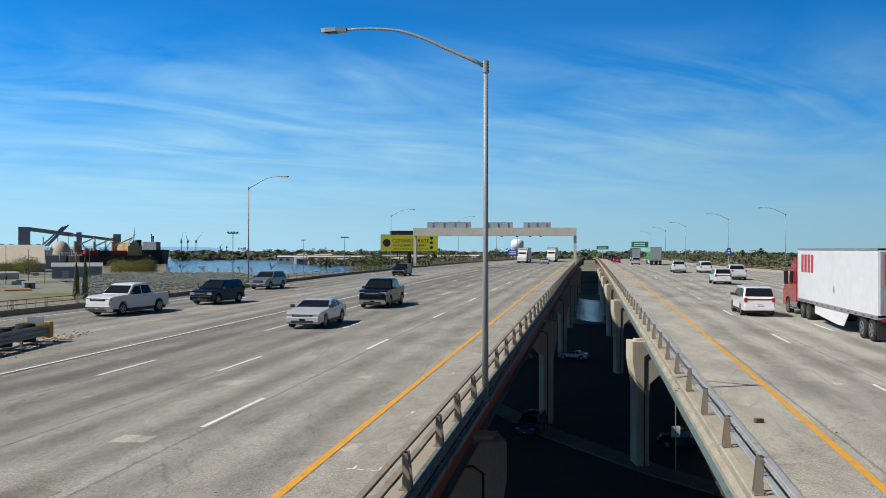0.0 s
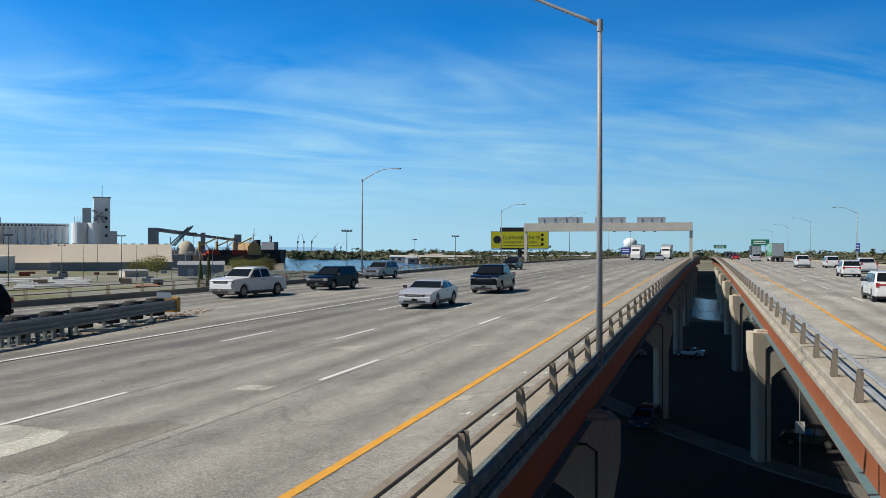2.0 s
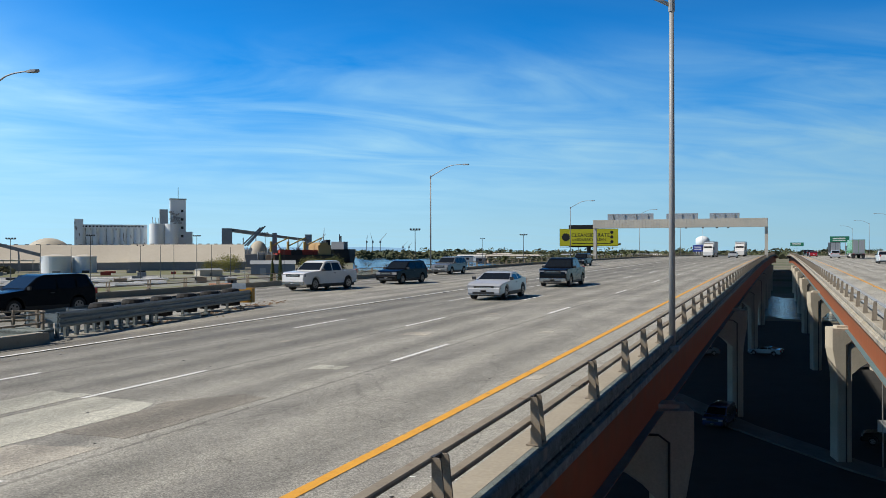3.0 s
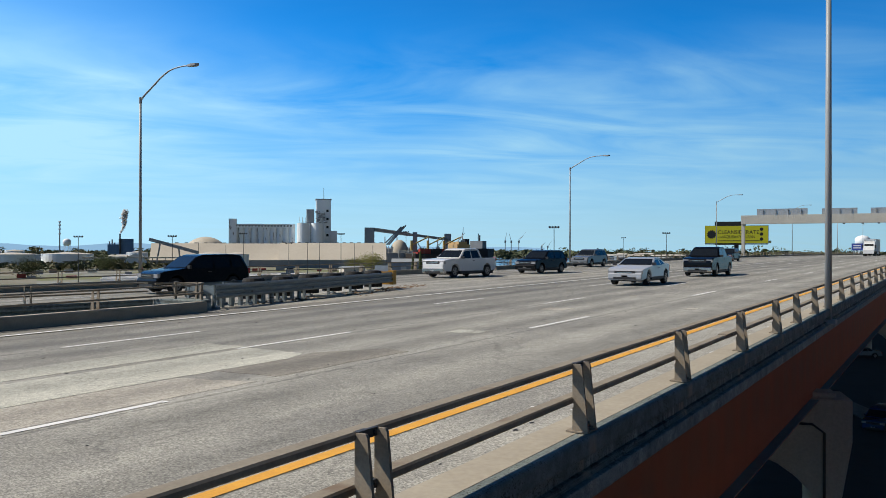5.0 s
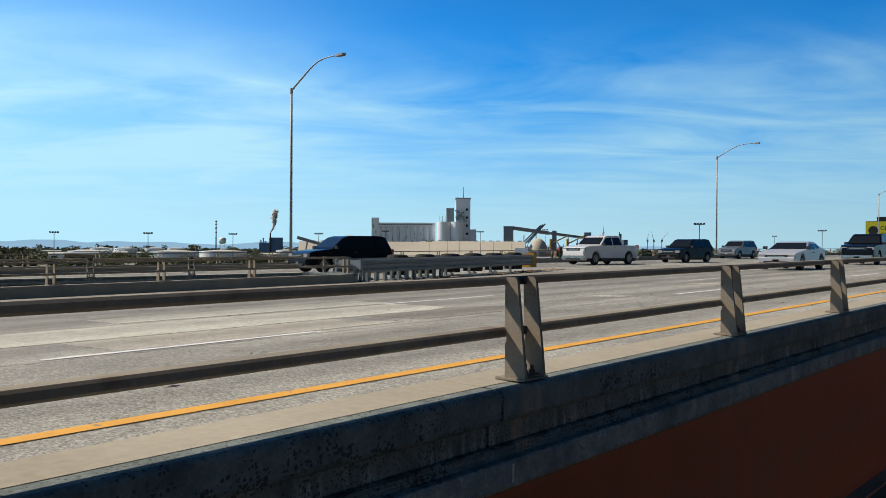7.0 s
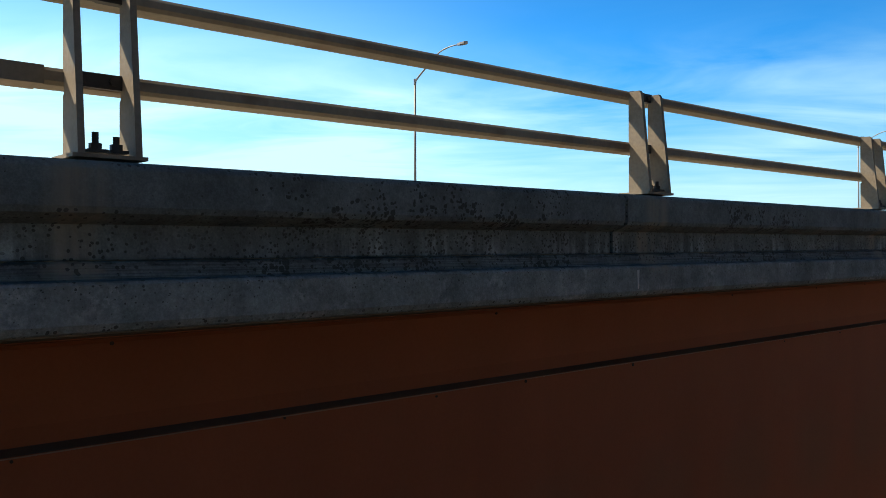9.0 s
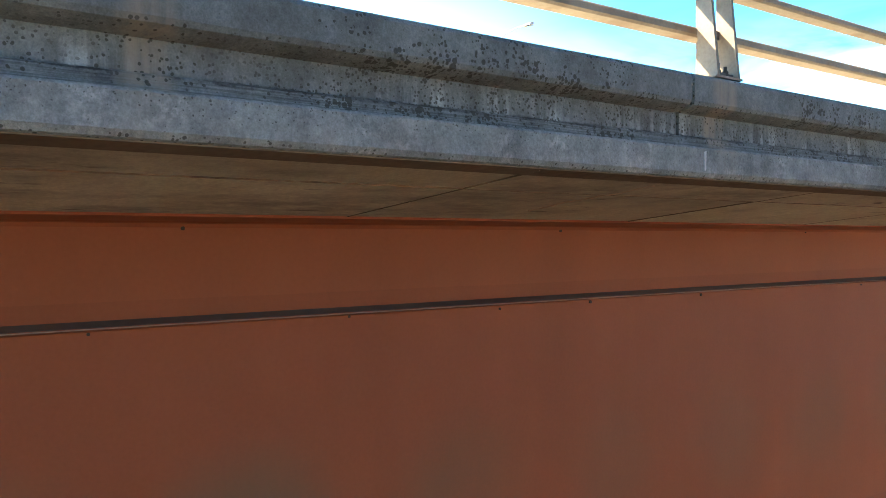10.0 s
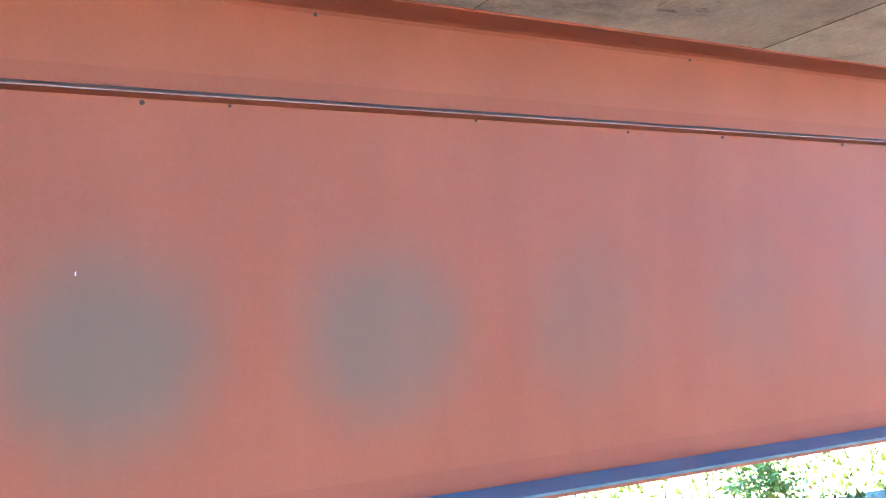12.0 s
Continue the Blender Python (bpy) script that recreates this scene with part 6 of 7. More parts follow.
def lorry(m, box_mat, cab_col, label, rear_mat=None):
    top = thing("lorry", label, "lorry", "lorries", m)
    # trailer: rear at y = 0, forward is +y
    tr = part("trailer_box", Shape().box(-1.29, 0.0, 1.12, 1.29, 14.4, 4.08), box_mat, top, "plain white box trailer")
    part("roof_rail", Shape().box(-1.31, 0, 4.0, 1.31, 14.4, 4.1), "steel", tr)
    part("side_rail", Shape().box(-1.31, 0, 1.02, 1.31, 14.4, 1.2), "steel", tr)
    for sgn in (-1, 1):
        part("rear_door", Shape().box(min(sgn * 0.03, sgn * 1.2), -0.04, 1.25, max(sgn * 0.03, sgn * 1.2), 0.0, 3.95), rear_mat or "steel", tr)
        part("lock_bar", Shape().tube([(sgn * 0.45, -0.06, 1.25), (sgn * 0.45, -0.06, 3.95)], 0.02, 6), "steel", tr)
        sk = Shape().add([(sgn * 1.25, 4.2, 1.1), (sgn * 1.25, 10.6, 1.1), (sgn * 1.25, 10.6, 0.55), (sgn * 1.25, 6.2, 0.30), (sgn * 1.25, 5.2, 0.32), (sgn * 1.22, 4.2, 1.1), (sgn * 1.22, 10.6, 1.1), (sgn * 1.22, 10.6, 0.55), (sgn * 1.22, 6.2, 0.30), (sgn * 1.22, 5.2, 0.32)],
                         [(0, 1, 2, 3, 4), (9, 8, 7, 6, 5), (0, 4, 9, 5), (4, 3, 8, 9), (3, 2, 7, 8), (2, 1, 6, 7), (1, 0, 5, 6)])
        for q in range(12):
            part("reflector", Shape().box(min(sgn * 1.31, sgn * 1.316), 0.6 + q * 1.15, 1.07, max(sgn * 1.31, sgn * 1.316), 0.9 + q * 1.15, 1.13), "tail", tr)
        part("side_skirt", sk, "white_paint", top)
        for y in (1.0, 2.3, 12.1, 13.4):
            wheel(top, sgn * 1.26, y, 0.51, 0.5)
        wheel(top, sgn * 1.2, 17.4, 0.51, 0.3)
        part("tail_light", Shape().box(min(sgn * 0.8, sgn * 1.15), -0.03, 0.95, max(sgn * 0.8, sgn * 1.15), 0.05, 1.08), "tail", top)
        part("mud_flap", Shape().box(min(sgn * 0.6, sgn * 1.25), 0.18, 0.15, max(sgn * 0.6, sgn * 1.25), 0.2, 1.0), "trim", top)
    part("chassis", Shape().box(-0.5, 0.2, 0.75, 0.5, 18.0, 1.05), "trim", top)
    part("cab", Shape().prism([(15.2, 0.85), (15.2, 3.35), (15.6, 3.55), (16.5, 3.15), (16.85, 2.8), (17.2, 2.02), (18.5, 1.78), (18.75, 1.5), (18.8, 0.55), (18.05, 0.55), (17.98, 0.95), (17.7, 1.14), (17.1, 1.14), (16.84, 0.95), (16.78, 0.55), (15.9, 0.55)], -1.18, 1.18, "x"), PAINT[cab_col], top, "glossy tractor cab")
    part("rear_fairing", Shape().box(-1.12, 14.55, 1.1, 1.12, 15.19, 3.7), "trim", top, "black gap fairing behind the cab")
    for sgn in (-1, 1):
        part("fuel_tank", Shape().tube([(sgn * 0.92, 14.9, 0.72), (sgn * 0.92, 16.5, 0.72)], 0.3, 12), "chrome", top)
        part("step", Shape().box(min(sgn * 0.9, sgn * 1.21), 16.0, 0.42, max(sgn * 0.9, sgn * 1.21), 16.7, 0.5), "steel", top)
    part("windscreen", Shape().slab(pose(0, 17.05, 2.42, 66), 2.0, 0.95, 0.03), "glass", top)
    for sgn in (-1, 1):
        part("cab_window", Shape().box(min(sgn * 1.18, sgn * 1.212), 16.1, 2.05, max(sgn * 1.18, sgn * 1.212), 16.75, 2.7), "glass", top)
        part("mirror", Shape().box(min(sgn * 1.25, sgn * 1.5), 17.0, 1.9, max(sgn * 1.25, sgn * 1.5), 17.1, 2.7), "trim", top)
        part("exhaust", Shape().tube([(sgn * 1.05, 14.85, 1.0), (sgn * 1.05, 14.85, 3.9)], 0.08, 8), "chrome", top)
    return top


M["trailer_white"] = plain("trailer_white", (0.74, 0.75, 0.76), 0.4)
M["door_red"] = plain("door_red", (0.45, 0.05, 0.06), 0.45)
big = lorry(on_deck(13.25, 39.7), "trailer_white", "red", "white box lorry with a red cab and red rear panel")
for i in range(4):
    part("logo_bar", Shape().box(-1.305, 12.95 - i * 0.72, 2.75, -1.29, 13.45 - i * 0.72, 3.75), "door_red", big)
part("emblem", Shape().add([(-1.297, 6.6, 2.0), (-1.297, 6.72, 2.28), (-1.297, 6.84, 2.0), (-1.297, 6.72, 1.72)], [(0, 1, 2, 3)]), "steel", big)
part("door_panel", Shape().box(-1.05, -0.055, 2.5, 1.05, -0.04, 3.85), "door_red", big)
for zz, hw in ((3.55, 0.8), (3.2, 0.9), (2.85, 0.5)):
    part("writing_bar", Shape().box(-hw, -0.065, zz - 0.07, hw, -0.055, zz + 0.07), "white_paint", big)
lorry(on_deck(-10.9, 262.0, 180), "trailer_white", "white", "white lorry far down the road")
lorry(on_deck(-17.8, 246.0, 180), "silo_clean", "white", "white lorry with a red load far down the road")
lorry(on_deck(13.9, 270.0), M["trim"], "black", "dark lorry seen from behind")
lorry(on_deck(15.0, 205.0), PAINT["green"], "green", "green and white lorry seen from behind")
# ---- repairs, marks and scraps on the deck ----


def deck_patch(name, mat, corners, label, lift=0.004):
    """A thin overlay on the deck, with a slightly ragged outline."""
    pts = []
    for (xa, ya), (xb, yb) in zip(corners, corners[1:] + corners[:1]):
        for k in range(6):
            t = k / 6
            pts.append((xa + (xb - xa) * t + random.uniform(-0.03, 0.03), ya + (yb - ya) * t + random.uniform(-0.05, 0.05)))
    n = len(pts)
    vs = [(x, y, deck_z(x, y) + lift) for x, y in pts] + [(x, y, deck_z(x, y) - 0.01) for x, y in pts]
    s = Shape().add(vs, [tuple(range(n))] + [(i, (i + 1) % n, n + (i + 1) % n, n + i) for i in range(n)])
    return tagged(part(name, s, mat), label, "road patch", kind="structure")


deck_patch("repair_a", "patch_pale", [(-10.35, 3.0), (-12.2, 3.0), (-12.2, 12.9), (-10.6, 12.6), (-10.3, 11.9), (-10.35, 9.4)], "pale concrete repair in the deck")
deck_patch("repair_b", "patch_dark", [(-9.0, 10.1), (-10.32, 10.2), (-10.27, 11.9), (-10.5, 12.75), (-9.6, 13.9), (-8.97, 13.6)], "dark worn repair in the deck")
deck_patch("repair_c", "patch_pale", [(-12.45, 7.0), (-13.6, 7.0), (-13.6, 13.2), (-12.45, 13.0)], "pale concrete repair in the deck")
deck_patch("repair_h", "patch_mid", [(-8.97, 5.0), (-10.3, 5.0), (-10.3, 9.3), (-8.97, 9.6)], "grey worn repair in the deck")
deck_patch("repair_d", "patch_pale", [(-9.4, 17.15), (-10.2, 17.15), (-10.2, 17.8), (-9.4, 17.8)], "small pale repair square", 0.005)
deck_patch("repair_e", "patch_mid", [(-4.75, 16.9), (-5.05, 16.9), (-5.05, 17.6), (-4.75, 17.6)], "small pale repair square", 0.005)
deck_patch("repair_f", "patch_mid", [(-10.4, 24.5), (-11.3, 24.5), (-11.3, 25.4), (-10.4, 25.4)], "small pale repair square", 0.005)
deck_patch("repair_g", "patch_dark", [(9.5, 30), (11.5, 30), (11.5, 34), (9.5, 34)], "dark worn repair in the deck")
for x, y in ((-14.0, 22.0), (-7.2, 26.0), (-4.1, 18.9), (-11.2, 33.0), (7.0, 27.5), (10.3, 27.0), (6.2, 34.0), (9.6, 39.0), (-13.6, 39), (-17.5, 30)):
    w, d = random.uniform(0.2, 0.4), random.uniform(0.25, 0.5)
    deck_patch("repair_spot", "patch_mid", [(x, y), (x + w, y), (x + w, y + d), (x, y + d)], "small pale repair spot", 0.005)
# survey paint on the shoulder: unreadable strokes
marks = Shape()
for y0 in (3.7, 9.4, 15.5, 20.8, 27.1, 31.9):
    for j in range(2):
        x = -4.55 + j * 0.5
        for k in range(3):
            xa, ya = x + k * 0.12, y0 + random.uniform(-0.05, 0.1)
            w, d = (0.04, 0.24) if k % 2 else (0.10, 0.04)
            marks.add([(xa, ya, deck_z(xa, ya) + 0.005), (xa + w, ya, deck_z(xa, ya) + 0.005), (xa + w, ya + d, deck_z(xa, ya + d) + 0.005), (xa, ya + d, deck_z(xa, ya + d) + 0.005)], [(0, 1, 2, 3)])
tagged(part("survey_marks", marks, "white_line"), "white spray-painted survey strokes on the shoulder", "road marking", kind="structure")
scraps = Shape()
for i in range(420):
    side = random.random() < 0.7
    x = random.uniform(-20, -3.6) if side else random.uniform(3.2, 19)
    y = random.uniform(2, 70)
    r = random.uniform(0.012, 0.04)
    z = deck_z(x, y) + 0.002
    q = random.uniform(0.6, 2.2)
    scraps.add([(x + r, y, z), (x, y + r * q, z), (x - r, y, z), (x, y - r * q, z), (x, y, z + r * 0.35)], [(0, 1, 4), (1, 2, 4), (2, 3, 4), (3, 0, 4)])
tagged(part("road_scraps", scraps, "dark_steel"), "scattered black tyre scraps and grit", "debris", kind="stuff")
brk = Shape().slab(pose(3.68, 21.2, deck_z(3.7, 21.2) + 0.05, 0, 0, 20), 0.19, 0.12, 0.09)
tagged(part("brick", brk, "litter"), "single brown brick lying on the shoulder", "brick")
for i in range(12):
    for x in (5.05,):
        y = 16 + i * 14.63
        tagged(part("road_stud", Shape().prism([(x - 0.05, y - 0.05), (x + 0.05, y - 0.05), (x + 0.05, y + 0.05), (x - 0.05, y + 0.05)], deck_z(x, y), deck_z(x, y) + 0.018, "z"), "yellow_line"), "small yellow raised road stud", "road stud", "road studs")

# ---- below the bridge ----
lot = Shape().box(-75, -40, GROUND - 0.3, 85, 205, GROUND + 0.03)
structure("lot", lot, "asphalt", "dark asphalt lot under the bridge", category="road")


def kerb_line(pts, w, h):
    path = [(x, y, GROUND + 0.03) for x, y in pts]
    return Shape().sweep([(-w / 2, 0), (-w / 2, h), (w / 2, h), (w / 2, 0)], path)


structure("pavement", kerb_line([(-32, 113), (-11.5, 97), (-3.5, 82), (5, 70), (16, 58), (40, 40)], 2.6, 0.15), "pave", "raised concrete walkway under the bridge", category="pavement")
car("van", "blue", "dark blue minivan parked in the shade", pose(-5.6, 83.0, GROUND + 0.03, 0, 0, 168), "parked cars")
car("suv", "black", "dark car parked under the deck", pose(8.2, 79, GROUND + 0.03, 0, 0, 80), "parked cars")
car("coupe", "grey", "grey car parked under the bridge", pose(-2.6, 139, GROUND + 0.03, 0, 0, 75), "parked cars")
car("coupe", "grey", "dark grey car parked in the shade", pose(-11.5, 136, GROUND + 0.03, 0, 0, 110), "parked cars")
sg = thing("street_sign", "small white sign on a grey post under the bridge", "street sign", m=Matrix.Translation((6.6, 71.0, GROUND)))
part("post", Shape().tube([(0, 0, 0), (0, 0, 7.2)], 0.05, 8), "steel", sg)
part("plate", Shape().box(-0.35, -0.04, 2.6, 0.35, -0.02, 3.5), "white_paint", sg)
part("arm", Shape().tube([(0, 0, 7.2), (0.3, 0, 7.4), (1.0, 0, 7.45)], 0.03, 6), "dark_steel", sg)
# unseen walls added on both sides to cut the skylight under the decks
for nm, x in (("retaining_wall_west", -63.0), ("retaining_wall_east", 52.0)):
    structure(nm, Shape().box(x - 0.5, -60, GROUND - 0.3, x + 0.5, 190, -3.6), "pave", "added plain wall that dims the space under the decks", category="wall")

# ---- trees ----


def leaves(s, c, rx, rz, n, size):
    """Leaf sprays gathered in clumps inside a rough egg."""
    clumps = []
    for k in range(max(4, n // 22)):
        v = Vector((random.gauss(0, 1), random.gauss(0, 1), random.gauss(0, 1))).normalized() * random.uniform(0.45, 1.0)
        clumps.append((Vector((c[0] + v.x * rx, c[1] + v.y * rx, c[2] + v.z * rz)), random.uniform(0.16, 0.34)))
    for i in range(n):
        p, q = random.choice(clumps)
        o = p + Vector((random.gauss(0, q * rx), random.gauss(0, q * rx), random.gauss(0, q * rz)))
        a = Vector((random.gauss(0, 1), random.gauss(0, 1), random.gauss(0, 1))).normalized() * size * random.uniform(0.6, 1.3)
        b = a.cross(Vector((random.gauss(0, 1), random.gauss(0, 1), random.gauss(0, 1)))).normalized() * size * random.uniform(0.4, 0.9)
        s.add([o - a, o + b * 0.8, o + a, o - b], [(0, 1, 2, 3)])
    return s


def tree(p, h, spread, mat, label, n=1100, trunk=0.35, group="trees"):
    top = thing("tree", label, "tree", group, Matrix.Translation(p))
    tr = Shape()
    th = h * trunk
    bend = random.uniform(-0.3, 0.3)
    tr.tube([(0, 0, 0), (bend * 0.5, 0, th * 0.6), (bend, 0.1, th * 1.3), (bend * 0.6, 0, h * 0.75)], [h * 0.03, h * 0.024, h * 0.016, h * 0.005], 7)
    for i in range(6):
        a = random.uniform(0, 6.28)
        z = th * random.uniform(0.7, 1.3)
        tr.tube([(bend * 0.8, 0, z), (math.cos(a) * spread * 0.4, math.sin(a) * spread * 0.4, z + h * 0.18), (math.cos(a) * spread * 0.8, math.sin(a) * spread * 0.8, z + h * 0.32)], [h * 0.012, h * 0.008, h * 0.003], 5)
    part("trunk", tr, "bark", top)
    part("crown", leaves(Shape(), (bend * 0.6, 0, h * 0.5), spread, h * 0.42, n * 3, h * 0.032), mat, top)
    return top


# bushes and trees on the port land
for az, r, h, sp, mat, lab in (
        (35.5, 640, 13, 9, "foliage_dry", "yellow-green spreading tree on dry ground"), (36.6, 645, 9, 7, "foliage_dry", "yellow-green bushy tree on dry ground"),
        (30.2, 590, 11, 8, "foliage_dry", "olive-brown bushy tree near the quay"), (29.2, 600, 10, 8, "foliage_dry", "olive-brown bushy tree near the quay"), (28.6, 610, 12, 6, "foliage", "green bushy tree near the quay"),
        (15.0, 420, 11, 7, "foliage_dry", "yellow-green tree beside the water"), (14.0, 390, 12, 7, "foliage", "green tree behind the railing"), (10.9, 235, 15.5, 7, "foliage", "dark bare-twigged tree below the billboard"), (9.9, 240, 15, 6, "foliage", "dark tree below the billboard"), (12.6, 240, 14.5, 6, "foliage", "dark bushy tree under the billboard"),
        (56.5, 500, 10, 7, "foliage", "green tree by the tank yard"), (52.2, 640, 11, 8, "foliage", "green tree by the tank yard"), (61, 560, 12, 8, "foliage", "green tree by the tank yard"), (59, 700, 12, 8, "foliage", "green tree by the tank yard")):
    tree(far(az, r), h, sp, mat, lab)


def bare_tree(p, h):
    """A leafless winter tree: a short trunk that forks again and again into twigs."""
    top = thing("tree", "bare grey-brown tree on the river bank", "tree", "bare trees", Matrix.Translation(p))
    wood, twigs = Shape(), Shape()

    def grow(s, a, d, length, r, depth):
        b = a + d * length
        s.tube([a, b], [r, r * 0.65], 4, False)
        if depth:
            for q in range(3 if depth > 1 else 4):
                e = (d + Vector((random.gauss(0, 0.55), random.gauss(0, 0.55), random.gauss(0.05, 0.3)))).normalized()
                grow(twigs if depth < 3 else s, b, e, length * random.uniform(0.6, 0.85), r * 0.6, depth - 1)

    grow(wood, Vector((0, 0, 0)), Vector((0.05, 0, 1)), h * 0.28, h * 0.035, 4)
    part("trunk", wood, "bark", top)
    part("twigs", twigs, "bark", top)


for az, r, h in ((25.2, 585, 9), (24.4, 590, 6), (23.0, 600, 8), (22.2, 590, 7), (21.0, 595, 10), (19.5, 590, 8), (26.6, 600, 9), (27.4, 590, 7), (17.8, 610, 8)):
    bare_tree(far(az, r), h)
for az, h in ((32.75, 12.5), (32.25, 14.5)):
    cy = thing("cypress", "narrow dark cypress on the yard", "tree", "cypresses", Matrix.Translation(far(az, 318)))
    part("trunk", Shape().tube([(0, 0, 0), (0, 0, h * 0.8)], [0.25, 0.06], 6), "bark", cy)
    sh = Shape()
    for i in range(900):
        t = random.random() ** 0.8
        rr = 1.25 * (1 - t) ** 0.6 * min(1, 0.45 + t * 4) * random.uniform(0.75, 1.05)
        a = random.uniform(0, 6.28)
        o = Vector((math.cos(a) * rr, math.sin(a) * rr, 0.2 + t * (h - 0.3)))
        u = Vector((-math.sin(a), math.cos(a), 0)) * 0.22
        v = Vector((math.cos(a) * 0.08, math.sin(a) * 0.08, 0.55))
        sh.add([o - u, o + u, o + v], [(0, 1, 2)])
    part("crown", sh, "foliage", cy)


def palm(p, h):
    top = thing("palm_tree", "fan palm with a shaggy crown", "tree", "palms", Matrix.Translation(p))
    part("trunk", Shape().tube([(0, 0, 0), (0.15, 0, h * 0.5), (0, 0, h)], [0.32, 0.25, 0.22], 8), "bark", top)
    s = Shape()
    for i in range(46):
        a, e = random.uniform(0, 6.28), random.uniform(-0.7, 1.2)
        d = Vector((math.cos(a) * math.cos(e), math.sin(a) * math.cos(e), math.sin(e)))
        sd = Vector((-math.sin(a), math.cos(a), 0)) * 0.35
        c = Vector((0, 0, h))
        s.add([c, c + d * 1.2 + sd, c + d * 2.3 - Vector((0, 0, 0.7)), c + d * 1.2 - sd], [(0, 1, 2, 3)])
    part("crown", s, "foliage", top)


palm(far(17.4, 300), 12.6)
for az, r, h in ((-13.5, 420, 16), (-12.4, 460, 15), (-16, 380, 15), (-9.5, 520, 16), (-19.5, 330, 14), (-10.6, 480, 17)):
    palm(far(az, r), h)

M["woods_green"] = material("far_woods", (0.045, 0.060, 0.030), (0.115, 0.13, 0.065), scale=0.05, rough=0.95, fine=0.4)
M["woods_dry"] = material("far_dry_woods", (0.09, 0.09, 0.05), (0.19, 0.18, 0.10), scale=0.05, rough=0.95, fine=0.4)
woods = {"foliage": Shape(), "foliage_dry": Shape()}


def wood_tree(p, h, w, key, n, leaf=0.15, times=3):
    s = woods[key]
    for i in range(n * times):
        o = p + Vector((random.gauss(0, w * 0.36), random.gauss(0, w * 0.36), h * random.uniform(0.12, 0.95)))
        k = w * leaf * (1.15 - 0.5 * (o.z - p.z) / h)
        a = Vector((random.gauss(0, 1), random.gauss(0, 1), random.gauss(0, 0.6))) * k
        b = Vector((random.gauss(0, 1), random.gauss(0, 1), random.gauss(0, 1))) * k * 0.8
        s.add([o - a, o - b, o + a, o + b * random.uniform(0.6, 1.2)], [(0, 1, 2, 3)])


for i in range(1500):
    az = random.uniform(-34, 72)
    r = random.uniform(1300, 2600)
    if 27 < az < 40:
        r = random.uniform(1900, 2900)
    wood_tree(far(az, r), random.uniform(5, 10) * r / 1800 + random.random() ** 6 * 10, random.uniform(9, 22), "foliage" if random.random() < 0.8 else "foliage_dry", 16)
for i in range(420):   # far bank of the river and the land right of the bridge
    az = random.uniform(8, 27)
    wood_tree(far(az, random.uniform(1500, 1800) if az > 18 else random.uniform(900, 1300)), random.uniform(5, 9), random.uniform(7, 15), random.choice(("foliage", "foliage_dry", "foliage_dry")), 20, 0.09, 7)
for i in range(700):
    az = random.uniform(-34, -5)
    r = random.uniform(280, 900)
    wood_tree(far(az, r), random.uniform(7, 14.5), random.uniform(6, 12), "foliage" if random.random() < 0.6 else "foliage_dry", 30, 0.075, 8)
for i in range(160):
    az = random.uniform(2, 12)
    wood_tree(far(az, random.uniform(420, 900)), random.uniform(6, 12), random.uniform(6, 12), random.choice(("foliage", "foliage_dry")), 26)
for i in range(170):
    az = random.uniform(48, 72)
    wood_tree(far(az, random.uniform(620, 1100)), random.uniform(2.5, 6), random.uniform(6, 14), random.choice(("foliage", "foliage_dry")), 22)
for key, s in woods.items():
    tagged(part("woods", s, "woods_green" if key == "foliage" else "woods_dry"), "distant belts of trees along the horizon", "trees", kind="stuff")
grass = Shape()
for i in range(9000):
    x, y = random.uniform(-60, -24), random.uniform(8, 60)
    h = random.uniform(0.1, 0.5)
    a = random.uniform(0, 6.28)
    u = Vector((math.cos(a), math.sin(a), 0)) * random.uniform(0.05, 0.2)
    o = Vector((x, y, GROUND + 0.03))
    grass.add([o - u, o + u, o + Vector((random.uniform(-0.2, 0.2), random.uniform(-0.2, 0.2), h))], [(0, 1, 2)])
M["grass"] = material("spring_grass", (0.10, 0.14, 0.03), (0.22, 0.25, 0.08), scale=0.3, rough=0.9, fine=3)
strip_g = Shape().box(-62, 5, GROUND - 0.2, -23.5, 62, GROUND + 0.035)
structure("verge", strip_g, material("verge_soil", (0.26, 0.24, 0.15), (0.36, 0.34, 0.22), scale=0.4, rough=0.95, fine=5, spots=(0.17, 0.21, 0.07), spot_scale=0.35, spot_at=(0.45, 0.6)), "dry grassy verge in the sun", category="ground")
tagged(part("grass", grass, "grass"), "sparse spring grass and weeds", "grass", kind="stuff")
bush = thing("bush", "leafy bright green bush", "bush", m=Matrix.Translation((-24.2, 28.6, GROUND)))
part("stems", Shape().tube([(0, 0, 0), (0.2, 0.1, 1.5), (0, 0.3, 2.6)], [0.06, 0.04, 0.02], 6).tube([(0, 0, 0), (-0.5, 0.3, 1.4), (-0.8, 0.2, 2.2)], [0.05, 0.03, 0.02], 6), "bark", bush)
M["bush_leaf"] = material("bush_leaf", (0.17, 0.27, 0.05), (0.34, 0.45, 0.13), scale=1.0, rough=0.8, fine=6)
part("crown", leaves(Shape(), (0, 0, 1.5), 1.6, 1.2, 700, 0.14), "bush_leaf", bush)

